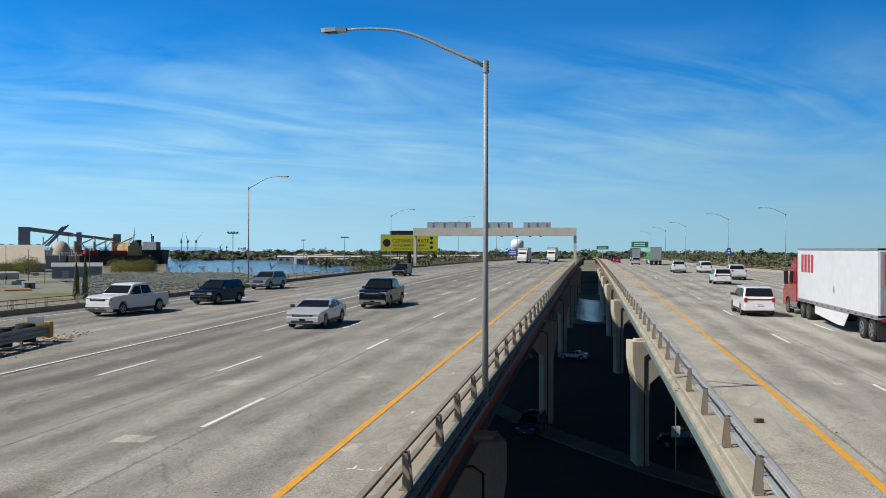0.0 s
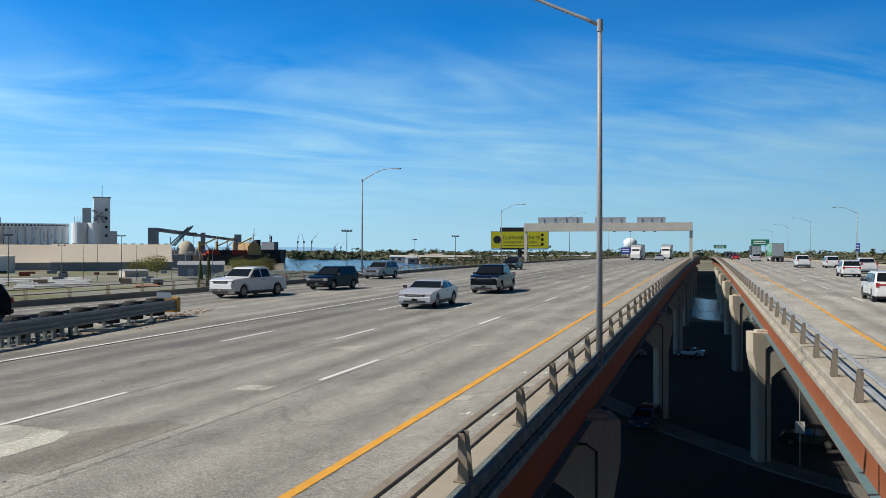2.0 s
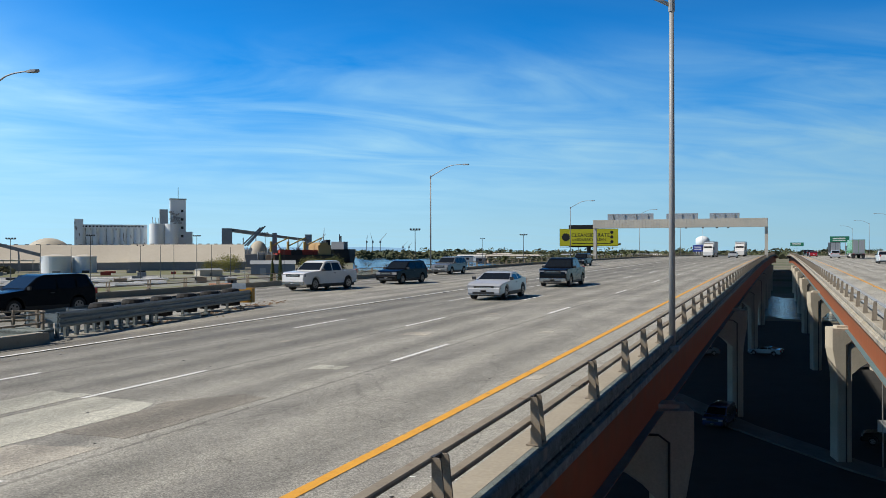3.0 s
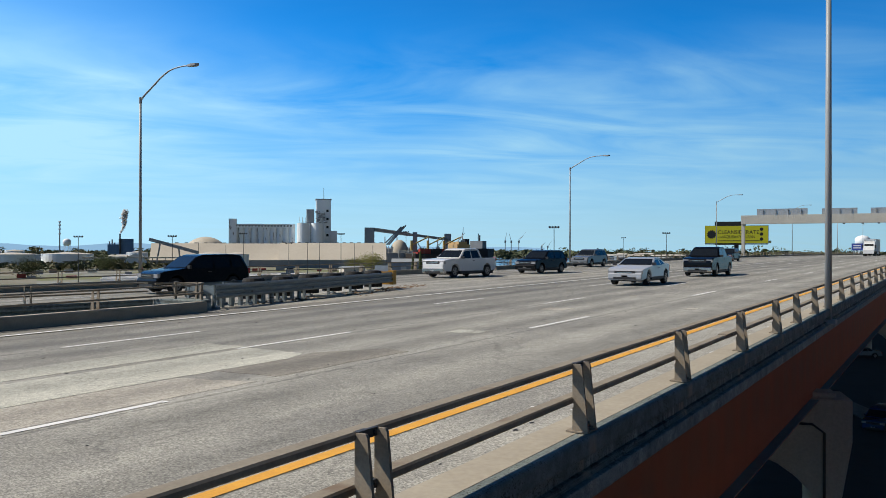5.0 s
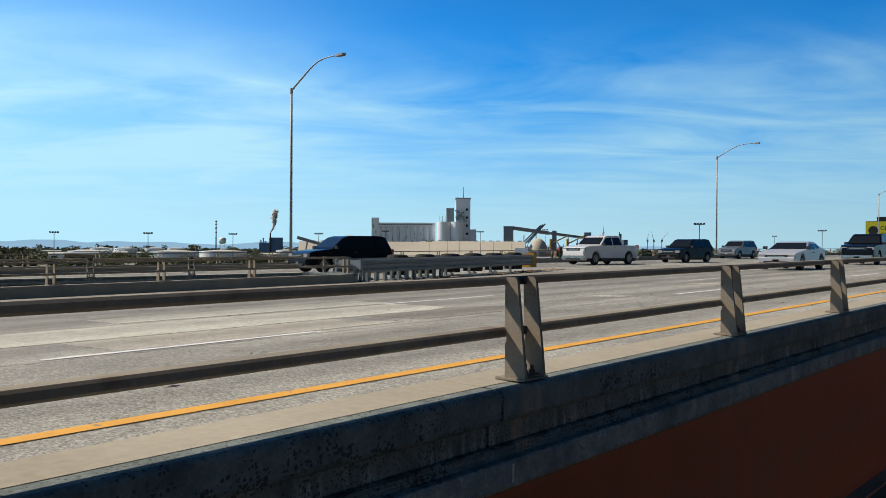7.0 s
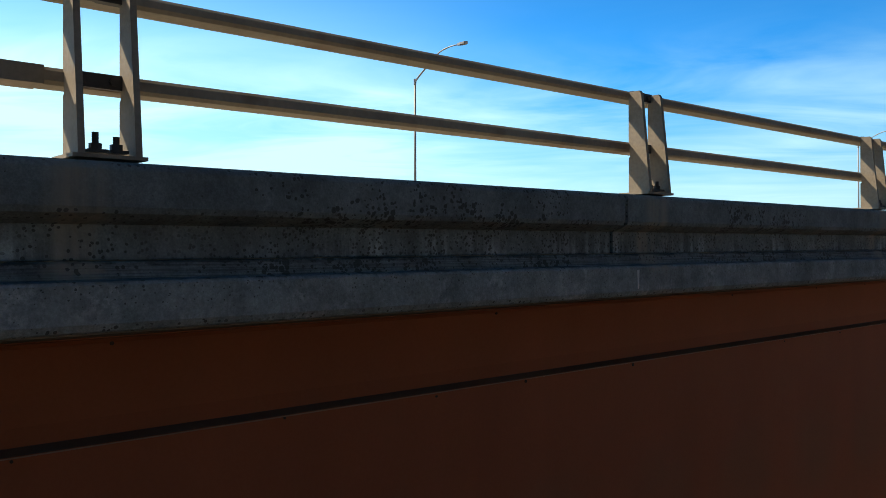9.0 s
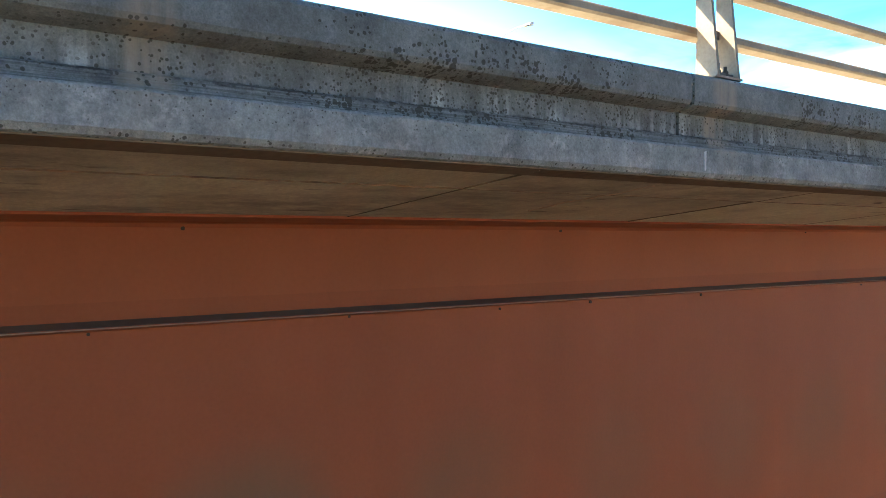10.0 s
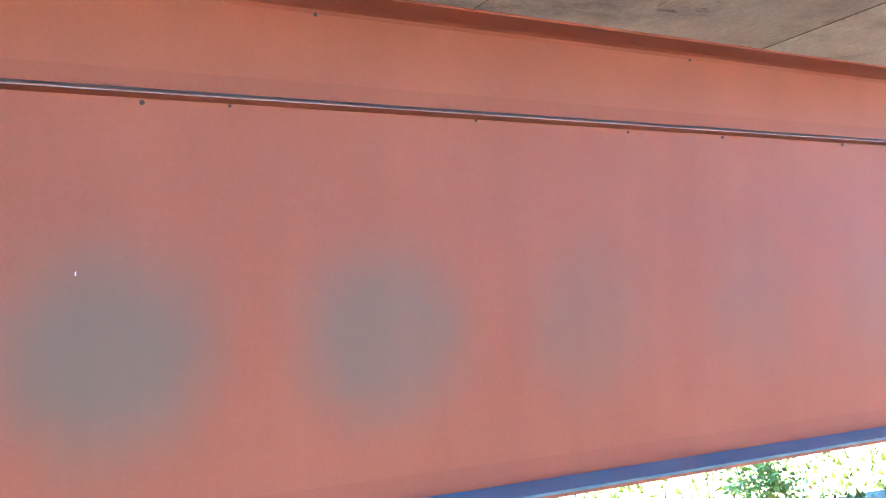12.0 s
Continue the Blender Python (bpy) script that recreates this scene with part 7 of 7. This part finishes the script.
# ---- the port yard ----
hut = thing("grey_hut", "low dark grey metal hut with a ribbed roof", "hut", m=frame_at(far(32.7, 545), 32.7))
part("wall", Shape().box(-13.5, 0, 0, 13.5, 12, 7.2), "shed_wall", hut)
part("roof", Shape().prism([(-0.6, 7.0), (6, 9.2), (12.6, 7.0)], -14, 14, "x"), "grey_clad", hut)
part("door", Shape().box(-8, -0.08, 0, -4.5, 0, 4.5), "steel", hut)
M["rock"] = material("green_grey_rock", (0.11, 0.13, 0.12), (0.30, 0.33, 0.30), scale=0.25, rough=0.95, fine=1.5)
rocks = Shape()
for i in range(9000):
    t, u = random.random(), random.random()
    az, r = 33.0 - 12.0 * u, 320 + 250 * t
    env = min(1, 6 * u) * min(1, 6 * (1 - u)) * min(1, 5 * t) * min(1, 5 * (1 - t))
    p = far(az, r, GROUND + 4.0 * env * random.uniform(0.55, 1.0))
    k = random.uniform(0.3, 0.85)
    o = [p + Vector((random.uniform(0.6, 1) * k * a, random.uniform(0.6, 1) * k * b, random.uniform(0.5, 0.9) * k * c)) for a, b, c in ((1, 0, 0), (0, 1, 0), (-1, 0, 0), (0, -1, 0), (0, 0, 1), (0, 0, -1))]
    rocks.add(o, [(0, 1, 4), (1, 2, 4), (2, 3, 4), (3, 0, 4), (1, 0, 5), (2, 1, 5), (3, 2, 5), (0, 3, 5)])
tagged(part("rock_piles", rocks, "rock"), "long heaps of grey-green broken rock", "rocks", kind="stuff")
M["red_soil"] = material("red_soil", (0.24, 0.11, 0.06), (0.34, 0.17, 0.09), scale=0.1, rough=0.95, fine=1)
bank = [far(a, r, GROUND + 0.12) for a, r in ((30, 588), (25, 582), (20, 578), (16, 600))] + [far(a, r, GROUND + 0.12) for a, r in ((16, 616), (20, 598), (25, 600), (30, 606))]
tagged(part("bank", Shape().add(bank, [(0, 1, 6, 7), (1, 2, 5, 6), (2, 3, 4, 5)]), "red_soil"), "reddish earth bank along the river", "ground", kind="structure")
M["yard"] = material("gravel_yard", (0.16, 0.165, 0.135), (0.27, 0.265, 0.22), scale=0.035, rough=0.95, fine=0.8, spots=(0.15, 0.155, 0.06), spot_scale=0.022, spot_at=(0.46, 0.58))
yd = [far(a, r, GROUND + 0.04) for a, r in ((27, 300), (36, 260), (46, 240), (56, 300), (56, 640), (46, 680), (36, 660), (27, 580))]
tagged(part("yard", Shape().add(yd, [tuple(range(8))]), "yard"), "pale gravel port yard", "ground", kind="structure")
for i in range(60):
    az, r = random.uniform(39.5, 52), random.uniform(390, 500)
    p = far(az, r, GROUND)
    pl = thing("pipe_stack", "stack of long white pipes on the yard", "pipes", "pipe stacks", frame_at(p, az + random.uniform(-6, 6)))
    ln = random.uniform(7, 17)
    for j in range(3):
        part("pipe", Shape().tube([(-ln / 2, j * 0.75, 0.45 + (0.6 if j == 1 else 0)), (ln / 2, j * 0.75, 0.45 + (0.6 if j == 1 else 0))], 0.42, 8), "white_paint", pl)
for az, r, w, h in ((57.3, 830, 22, 10.2), (54.3, 850, 22, 10.4), (45.75, 650, 10, 11.6), (44.15, 655, 8, 11.4), (62.3, 900, 20, 10), (50.3, 1250, 14, 10), (60.2, 1300, 16, 12), (61.6, 1320, 16, 12), (58.5, 1350, 15, 12), (57.2, 1350, 13, 12)):
    tk = thing("storage_tank", "low round white storage tank", "tank", "storage tanks", Matrix.Translation(far(az, r)))
    part("shell", Shape().tube([(0, 0, 0), (0, 0, h)], w, 36), "silo_clean", tk)
    part("roof", Shape().tube([(0, 0, h), (0, 0, h + 1.6)], [w, 0.4], 36), "shed_roof", tk)
    st = Shape()
    for k in range(10):
        a = radians(200 + k * 6)
        st.slab(Matrix.Translation((math.cos(a) * (w + 0.5), math.sin(a) * (w + 0.5), h * (k + 0.5) / 10)) @ Matrix.Rotation(a, 4, "Z"), 0.9, w * 0.1, 0.25)
    tagged(part("stair", st, "grey_clad", tk), kind="stuff")


M["pole_grey"] = plain("pole_grey", (0.10, 0.11, 0.115), 0.6)


def flood_pole(az, r, h, heads=4):
    top = thing("floodlight_pole", "tall thin yard pole with floodlights", "light pole", "yard light poles", frame_at(far(az, r), az))
    part("pole", Shape().tube([(0, 0, 0), (0, 0, h)], [0.2, 0.11], 8), "pole_grey", top)
    if heads:
        part("crossarm", Shape().box(-1.7, -0.08, h - 0.3, 1.7, 0.08, h - 0.1), "dark_steel", top)
        for i in range(heads):
            x = -1.5 + 3.0 * i / max(1, heads - 1)
            part("floodlight", Shape().box(x - 0.35, -0.35, h - 0.15, x + 0.35, 0.25, h + 0.4), "dark_steel", top)


for az, r, z in ((23.4, 300, 9.4), (58.9, 380, 6.6), (53.7, 380, 6.6), (48.2, 380, 7.0), (43.8, 420, 9.0), (37.5, 430, 9.2), (33.2, 560, 13), (12.6, 420, 9), (16.2, 420, 9.5), (18.9, 700, 11), (64.3, 380, 6.6)):
    flood_pole(az, r, z - GROUND)
for az, r in ((40.9, 480), (39.7, 470), (38.9, 480), (36.6, 470), (35.4, 480), (34.5, 470), (32.0, 500), (44.9, 500), (46.6, 500)):
    flood_pole(az, r, 18 + random.uniform(-1, 1), 0 if random.random() < 0.5 else 2)

# ---- quay: ships and cranes ----
M["hull"] = material("dark_hull", (0.012, 0.014, 0.022), (0.03, 0.034, 0.045), scale=0.1, rough=0.6, fine=0.5, spots=(0.10, 0.05, 0.03), spot_scale=0.08)
M["ship_tan"] = plain("ship_tan", (0.50, 0.36, 0.18), 0.6)
M["crane_yellow"] = plain("crane_yellow", (0.55, 0.42, 0.13), 0.5)
M["cont_red"] = plain("container_red", (0.36, 0.05, 0.04), 0.6)


def ship(az0, az1, r, deck_h, label):
    a, b = far(az0, r), far(az1, r * 1.04)
    d = b - a
    top = thing("cargo_ship", label, "ship", m=Matrix.Translation((a + b) / 2) @ Matrix.Rotation(math.atan2(d.y, d.x), 4, "Z"))
    ln, w, h = d.length / 2, 13, deck_h - GROUND
    low = [(-ln + 10, -w * 0.4), (-ln + 24, -w), (ln - 8, -w), (ln, -w * 0.7), (ln, w * 0.7), (ln - 8, w), (-ln + 24, w), (-ln + 10, w * 0.4)]
    up = [(-ln, -w * 0.1), (-ln + 20, -w), (ln - 4, -w), (ln + 2, -w * 0.8), (ln + 2, w * 0.8), (ln - 4, w), (-ln + 20, w), (-ln, w * 0.1)]
    s = Shape().add([(x, y, 0) for x, y in low] + [(x, y, h) for x, y in up], [tuple(range(8))[::-1], tuple(range(8, 16))] + [(i, (i + 1) % 8, 8 + (i + 1) % 8, 8 + i) for i in range(8)])
    part("hull", s, "hull", top)
    return top, ln, w, h


sh, ln, w, h = ship(33.9, 29.0, 900, -3.2, "dark-hulled bulk carrier with yellow deck cranes at the quay")
part("deckhouse", Shape().box(ln - 20, -w * 0.9, h, ln - 5, w * 0.9, h + 10), "ship_tan", sh)
part("bridge_house", Shape().box(ln - 19, -w, h + 10, ln - 9, w, h + 13), "ship_tan", sh)
part("funnel", Shape().box(ln - 6, -2.5, h, ln - 1, 2.5, h + 16), "hull", sh)
for i, f in enumerate((-0.35, 0.0, 0.35)):
    x = f * ln * 1.25 - 6
    cr = part("deck_crane", Shape().tube([(x, 0, h), (x, 0, h + 14)], 1.5, 8), "crane_yellow", sh)
    part("jib", beam(Shape(), (x, 0, h + 9), (x + 19, -2, h + 18), 1.2, 1.2), "crane_yellow", cr)
    part("hatch", Shape().box(x + 3, -w * 0.7, h, x + 15, w * 0.7, h + 2), "cont_red", sh)
for i in range(4):
    part("container", Shape().box(-ln * 0.45 + i * 12.6, -w * 0.8, h, -ln * 0.45 + i * 12.6 + 12.2, -w * 0.4, h + 5.2), "cont_red" if i != 1 else "hull", sh)
s2, ln, w, h = ship(28.9, 27.9, 1010, 2.5, "dark ship moored stern-on behind the quay")
part("superstructure", Shape().box(-6, -8, h, 6, 8, h + 9), "grey_clad", s2)
part("mast", Shape().tube([(0, 0, h + 9), (0, 0, h + 18)], 0.5, 6), "hull", s2)
part("mast", Shape().tube([(4, 0, h + 5), (4, 0, h + 16)], 0.9, 6), "hull", s2)


def harbour_crane(az, r, h, lean, mat):
    top = thing("harbour_crane", "lattice harbour crane at the quay", "crane", "harbour cranes", frame_at(far(az, r), az))
    part("tower", Shape().tube([(0, 0, 0), (0, 0, h * 0.62)], [1.3, 0.8], 6), mat, top)
    part("cab", Shape().box(-2, -1.5, h * 0.54, 2.6, 1.5, h * 0.64), mat, top)
    part("jib", Shape().tube([(0, 0, h * 0.62), (lean, 0, h)], [0.6, 0.25], 5), mat, top)
    part("stay", Shape().tube([(-2, 0, h * 0.66), (lean * 0.7, 0, h * 0.88)], 0.18, 4), mat, top)


for az, r, h, lean in ((29.45, 940, 39, 1.0), (29.9, 950, 33, 10), (31.1, 960, 27, 7), (32.2, 960, 26, -6), (33.0, 980, 25, 7)):
    harbour_crane(az, r, h, lean, "grey_clad")
for az, lean in ((26.6, 4), (26.2, -6), (25.7, 18), (24.2, 12), (23.8, 10)):
    harbour_crane(az, 2300, 60 if az > 25 else 36, lean, "shed_wall")

# ---- town across the river and along the horizon ----
M["roof_white"] = plain("roof_white", (0.62, 0.62, 0.60), 0.7)
M["wall_tan"] = plain("wall_tan", (0.38, 0.27, 0.19), 0.8)


def low_building(az, r, w, d, h, wall, roof):
    top = thing("warehouse", "low flat-roofed warehouse in the distance", "building", "far warehouses", frame_at(far(az, r), az + random.uniform(-15, 15)))
    part("wall", Shape().box(-w / 2, 0, 0, w / 2, d, h), wall, top)
    part("roof", Shape().prism([(-0.6, h), (d / 2, h + 1.6), (d + 0.6, h)], -w / 2 - 0.5, w / 2 + 0.5, "x"), roof, top)
    for i in range(int(w // 9)):
        part("window", Shape().box(-w / 2 + 3 + i * 9, -0.1, h * 0.35, -w / 2 + 7 + i * 9, 0.0, h * 0.7), "glass", top)


for i in range(46):
    az = random.choice((random.uniform(8, 21), random.uniform(9, 17), random.uniform(47, 66)))
    r = random.uniform(930, 1350) if az < 30 else random.uniform(760, 1500)
    low_building(az, r, random.uniform(15, 42), random.uniform(12, 22), random.uniform(4, 8), random.choice(("wall_tan", "wall_tan", "silo_clean", "shed_wall")), random.choice(("roof_white", "grey_clad", "shed_roof", "grey_clad")))
for az, r, w, h in ((16.8, 1000, 60, 8), (18.2, 1380, 55, 8)):
    low_building(az, r, w, 25, h, "wall_tan", "shed_roof")
wt = thing("water_tower", "pale spheroid water tower on legs", "water tower", "water towers", Matrix.Translation(far(4.75, 720)))
part("tank", Shape().tube([(0, 0, 17), (0, 0, 19), (0, 0, 23.5), (0, 0, 25.5), (0, 0, 26.3)], [2.5, 5.2, 5.4, 3.4, 0.3], 20), "silo_clean", wt, smooth=True)
for k in range(6):
    a = k * math.pi / 3
    part("leg", Shape().tube([(5 * math.cos(a), 5 * math.sin(a), 0), (4.6 * math.cos(a), 4.6 * math.sin(a), 19)], 0.22, 5), "silo_clean", wt)
copy_thing(wt, Matrix.Translation(far(54.35, 1300)) @ Matrix.Diagonal((1, 1, 1.1, 1)))
pp = thing("power_plant", "dark blue boxy power plant with a chimney", "power plant", m=frame_at(far(51.2, 1500), 51.2))
M["plant_blue"] = material("blue_cladding", (0.06, 0.14, 0.27), (0.09, 0.19, 0.34), scale=0.1, rough=0.6, fine=0.8)
part("boiler_house", Shape().box(-5, 0, 0, 18, 20, 31), "plant_blue", pp)
part("side_hall", Shape().box(-22, 0, 0, -5, 20, 22), "plant_blue", pp)
for x, h in ((-19, 27), (-15, 30), (-11, 25)):
    part("stack", Shape().tube([(x, 4, 22), (x, 4, h)], 1.1, 8), "grey_clad", pp)
part("chimney", Shape().tube([(-3, -2, 0), (-3, -2, 39)], [1.6, 1.2], 10), "hull", pp)
M["steam"] = material("steam", (0.90, 0.90, 0.90), (0.97, 0.97, 0.97), scale=0.1, rough=1.0, fine=1)
steam_nodes, steam_links = M["steam"].node_tree.nodes, M["steam"].node_tree.links
thin_air = steam_nodes.new("ShaderNodeBsdfTransparent")
steam_mix = steam_nodes.new("ShaderNodeMixShader")
steam_mix.inputs[0].default_value = 0.62
steam_links.new(steam_nodes["Principled BSDF"].outputs[0], steam_mix.inputs[1])
steam_links.new(thin_air.outputs[0], steam_mix.inputs[2])
steam_links.new(steam_mix.outputs[0], steam_nodes["Material Output"].inputs["Surface"])
plume = Shape()
for i in range(260):
    t = random.random() ** 0.8
    o = Vector((-3 + 10 * t + 2.5 * math.sin(5 * t) + random.gauss(0, 0.4 + 1.9 * t), random.gauss(0, 0.4 + 1.6 * t), 40 + 36 * t + random.gauss(0, 0.8)))
    k = random.uniform(0.7, 1.3) * (0.9 + 1.5 * t)
    rings = [(o.x, o.y, o.z + k * math.sin(e)) for e in (-1.4, -0.8, -0.25, 0.25, 0.8, 1.4)]
    plume.tube(rings, [k * math.cos(e) for e in (-1.4, -0.8, -0.25, 0.25, 0.8, 1.4)], 8)
plume_ob = tagged(part("steam_plume", plume, "steam", smooth=True), "white steam plume rising from a chimney", "steam", kind="stuff")
plume_ob.matrix_world = frame_at(far(51.2, 1500), 51.2)
mast = thing("radio_mast", "thin lattice radio mast", "mast", m=Matrix.Translation(far(54.75, 1200)))
part("mast", Shape().tube([(0, 0, 0), (0, 0, 50)], [1.3, 0.6], 4), "grey_clad", mast)
for z in (34, 40, 45, 49):
    part("dish", Shape().tube([(-1.3, 0, z), (1.3, 0, z)], 1.1, 8), "grey_clad", mast)
tent = thing("tent_shed", "white rounded tent shed on the yard", "shed", m=frame_at(far(50.4, 700), 50.4))
part("cover", Shape().prism([(-9, 0), (-8, 6), (-4, 10), (0, 12), (4, 10), (8, 6), (9, 0)], 0, 30, "y"), "white_paint", tent)
lowshed = thing("open_shed", "long low open-sided shed with a pale roof", "shed", m=frame_at(far(50.2, 660), 50.2))
part("roof", Shape().box(-38, 0, 8.2, 38, 16, 9.2), "shed_roof", lowshed)
for i in range(9):
    part("post", Shape().box(-37 + i * 9.2, 1, 0, -36.5 + i * 9.2, 1.5, 8.2), "grey_clad", lowshed)
for i in range(44):
    az, r = random.uniform(34, 58), random.uniform(430, 640)
    bx = thing("yard_box", "small pale container on the yard", "container", "yard containers", frame_at(far(az, r), az))
    part("box", Shape().box(-random.uniform(1, 4), 0, 0, random.uniform(1, 4), 2.4, random.uniform(1.4, 2.8)), random.choice(("cont_red", "shed_wall", "shed_wall", "grey_clad", "grey_clad", "shed_roof", "wall_tan", "hull")), bx)

# small sheds near the fence
for az, r, w, h, mat, lab in ((35.31, 412, 4.5, 3.4, "shed_wall", "small blue-grey tool hut on the yard"), (36.6, 541, 14, 4.5, "shed_roof", "low tan flat-roofed hut on the yard")):
    hb2 = thing("yard_hut", lab, "hut", m=frame_at(far(az, r), az + 20))
    part("wall", Shape().box(-w / 2, 0, 0, w / 2, w * 0.7, h * 0.8), mat, hb2)
    part("roof", Shape().prism([(-0.3, h * 0.8), (w * 0.35, h), (w * 0.7 + 0.3, h * 0.8)], -w / 2 - 0.3, w / 2 + 0.3, "x"), "grey_clad", hb2)
    part("door", Shape().box(-0.6, -0.06, 0, 0.6, 0, 2.1), "dark_steel", hb2)
tagged(part("floor_slab", Shape().slab(frame_at(far(36.0, 403, GROUND + 0.3), 40), 10, 16, 0.5), "red_soil"), "bare reddish foundation slab on the yard", "slab", kind="structure")

# plant buildings and tanks before the far dome
for az, r, w, h, mat in ((33.2, 800, 12, 13.5, "grey_clad"), (33.9, 790, 16, 11.5, "shed_wall"), (34.5, 800, 10, 15.5, "grey_clad"), (32.9, 790, 9, 11, "wall_tan")):
    bd = thing("plant_building", "grey metal plant building beside the dome", "building", "plant buildings", frame_at(far(az, r), az))
    part("wall", Shape().box(-w / 2, 0, 0, w / 2, 10, h), mat, bd)
    part("roof", Shape().box(-w / 2 - 0.4, -0.4, h, w / 2 + 0.4, 10.4, h + 0.5), "shed_roof", bd)
    part("duct", Shape().tube([(w * 0.2, -0.5, 0), (w * 0.2, -0.5, h + 2.5)], 0.5, 8), "steel", bd)

# chain-link fence along the yard
fence = thing("yard_fence", "long wire fence on thin grey posts", "fence")
wire = Shape()
fp = [far(30 + i * 0.5, 285 - 0.6 * i) for i in range(60)]
for a, b in zip(fp, fp[1:]):
    for z in (0.9, 1.8, 2.4):
        wire.tube([(a.x, a.y, GROUND + z), (b.x, b.y, GROUND + z)], 0.03, 3, False)
tagged(part("wire", wire, "steel", fence), kind="stuff")
for p in fp:
    part("post", Shape().tube([(p.x, p.y, GROUND), (p.x, p.y, GROUND + 2.6)], 0.08, 5), "steel", fence)
# dirt tracks and lawns on the yard
for az0, r0, az1, r1, w, mt in ((28, 560, 36, 470, 9, "pave"), (36, 470, 50, 420, 9, "pave"), (33, 330, 44, 300, 8, "red_soil"), (40, 560, 54, 560, 12, "pave"), (30, 300, 34, 640, 10, "pave")):
    a, b = far(az0, r0, GROUND + 0.09), far(az1, r1, GROUND + 0.09)
    d = (b - a).normalized()
    sd = Vector((-d.y, d.x, 0)) * w / 2
    tagged(part("track", Shape().add([a - sd, b - sd, b + sd, a + sd], [(0, 1, 2, 3)]), mt), "bare track across the port yard", "road", kind="structure")

# hills on the skyline
hills = Shape()
ridge = []
hazy_hill = bpy.data.materials.new("hazy_hills")
hazy_hill.use_nodes = True
hb = hazy_hill.node_tree.nodes["Principled BSDF"]
hb.inputs["Base Color"].default_value = (0.02, 0.03, 0.04, 1)
hb.inputs["Roughness"].default_value = 1.0
hb.inputs["Emission Color"].default_value = (0.27, 0.47, 0.68, 1)   # far backdrop: the air's blue haze is put in as a glow
hb.inputs["Emission Strength"].default_value = 0.9
M["hill"] = hazy_hill
for i in range(80):
    az = 24 + i * 0.62
    e = 22 + 22 * noise.noise(Vector((i * 0.11, 3.1, 0))) + 12 * noise.noise(Vector((i * 0.33, 7.7, 0)))
    ridge.append((far(az, 4600, GROUND), far(az, 4600, max(4, e * (0.4 + 0.6 * min(1, max(0, (az - 24) / 14)))))))
nh = len(ridge)
hills.add([a for a, b in ridge] + [b for a, b in ridge], [(i, i + 1, nh + i + 1, nh + i) for i in range(nh - 1)])
tagged(part("backdrop_hills", hills, "hill"), "hazy blue hills on the horizon", "hills", kind="structure")

# ---- road signs beyond ----
M["sign_green"] = plain("sign_green", (0.01, 0.16, 0.09), 0.5)
M["sign_blue"] = plain("sign_blue", (0.03, 0.06, 0.30), 0.5)


def road_sign(x, y, w, h, z, mat, label, posts=(-0.3, 0.3)):
    top = thing("road_sign", label, "road sign", "road signs", Matrix.Translation((x, y, deck_z(x, y))))
    p = part("panel", Shape().box(-w / 2, -0.04, z, w / 2, 0.04, z + h), mat, top)
    for k in (0.3, 0.62):
        part("writing_bar", Shape().box(-w * 0.36, -0.055, z + h * k, w * 0.30, -0.042, z + h * (k + 0.13)), "white_paint", p)
    for q in posts:
        part("post", Shape().tube([(q * w, 0.1, 0), (q * w, 0.1, z + h)], 0.12, 8), "steel", top)


road_sign(19.6, 352, 6.6, 2.3, 5.0, "sign_green", "green overhead road sign with white writing")
road_sign(8.0, 560, 7.5, 2.2, 6.2, "sign_green", "small green road sign far down the road", (0.0,))
road_sign(-26.5, 300, 3.4, 2.2, 1.5, "sign_blue", "blue road sign beside the outer parapet")
road_sign(x_out_r(178) + 0.2, 177.5, 0.7, 1.5, 2.5, "sign_blue", "small blue and orange sign on a lamp post", (0.0,))
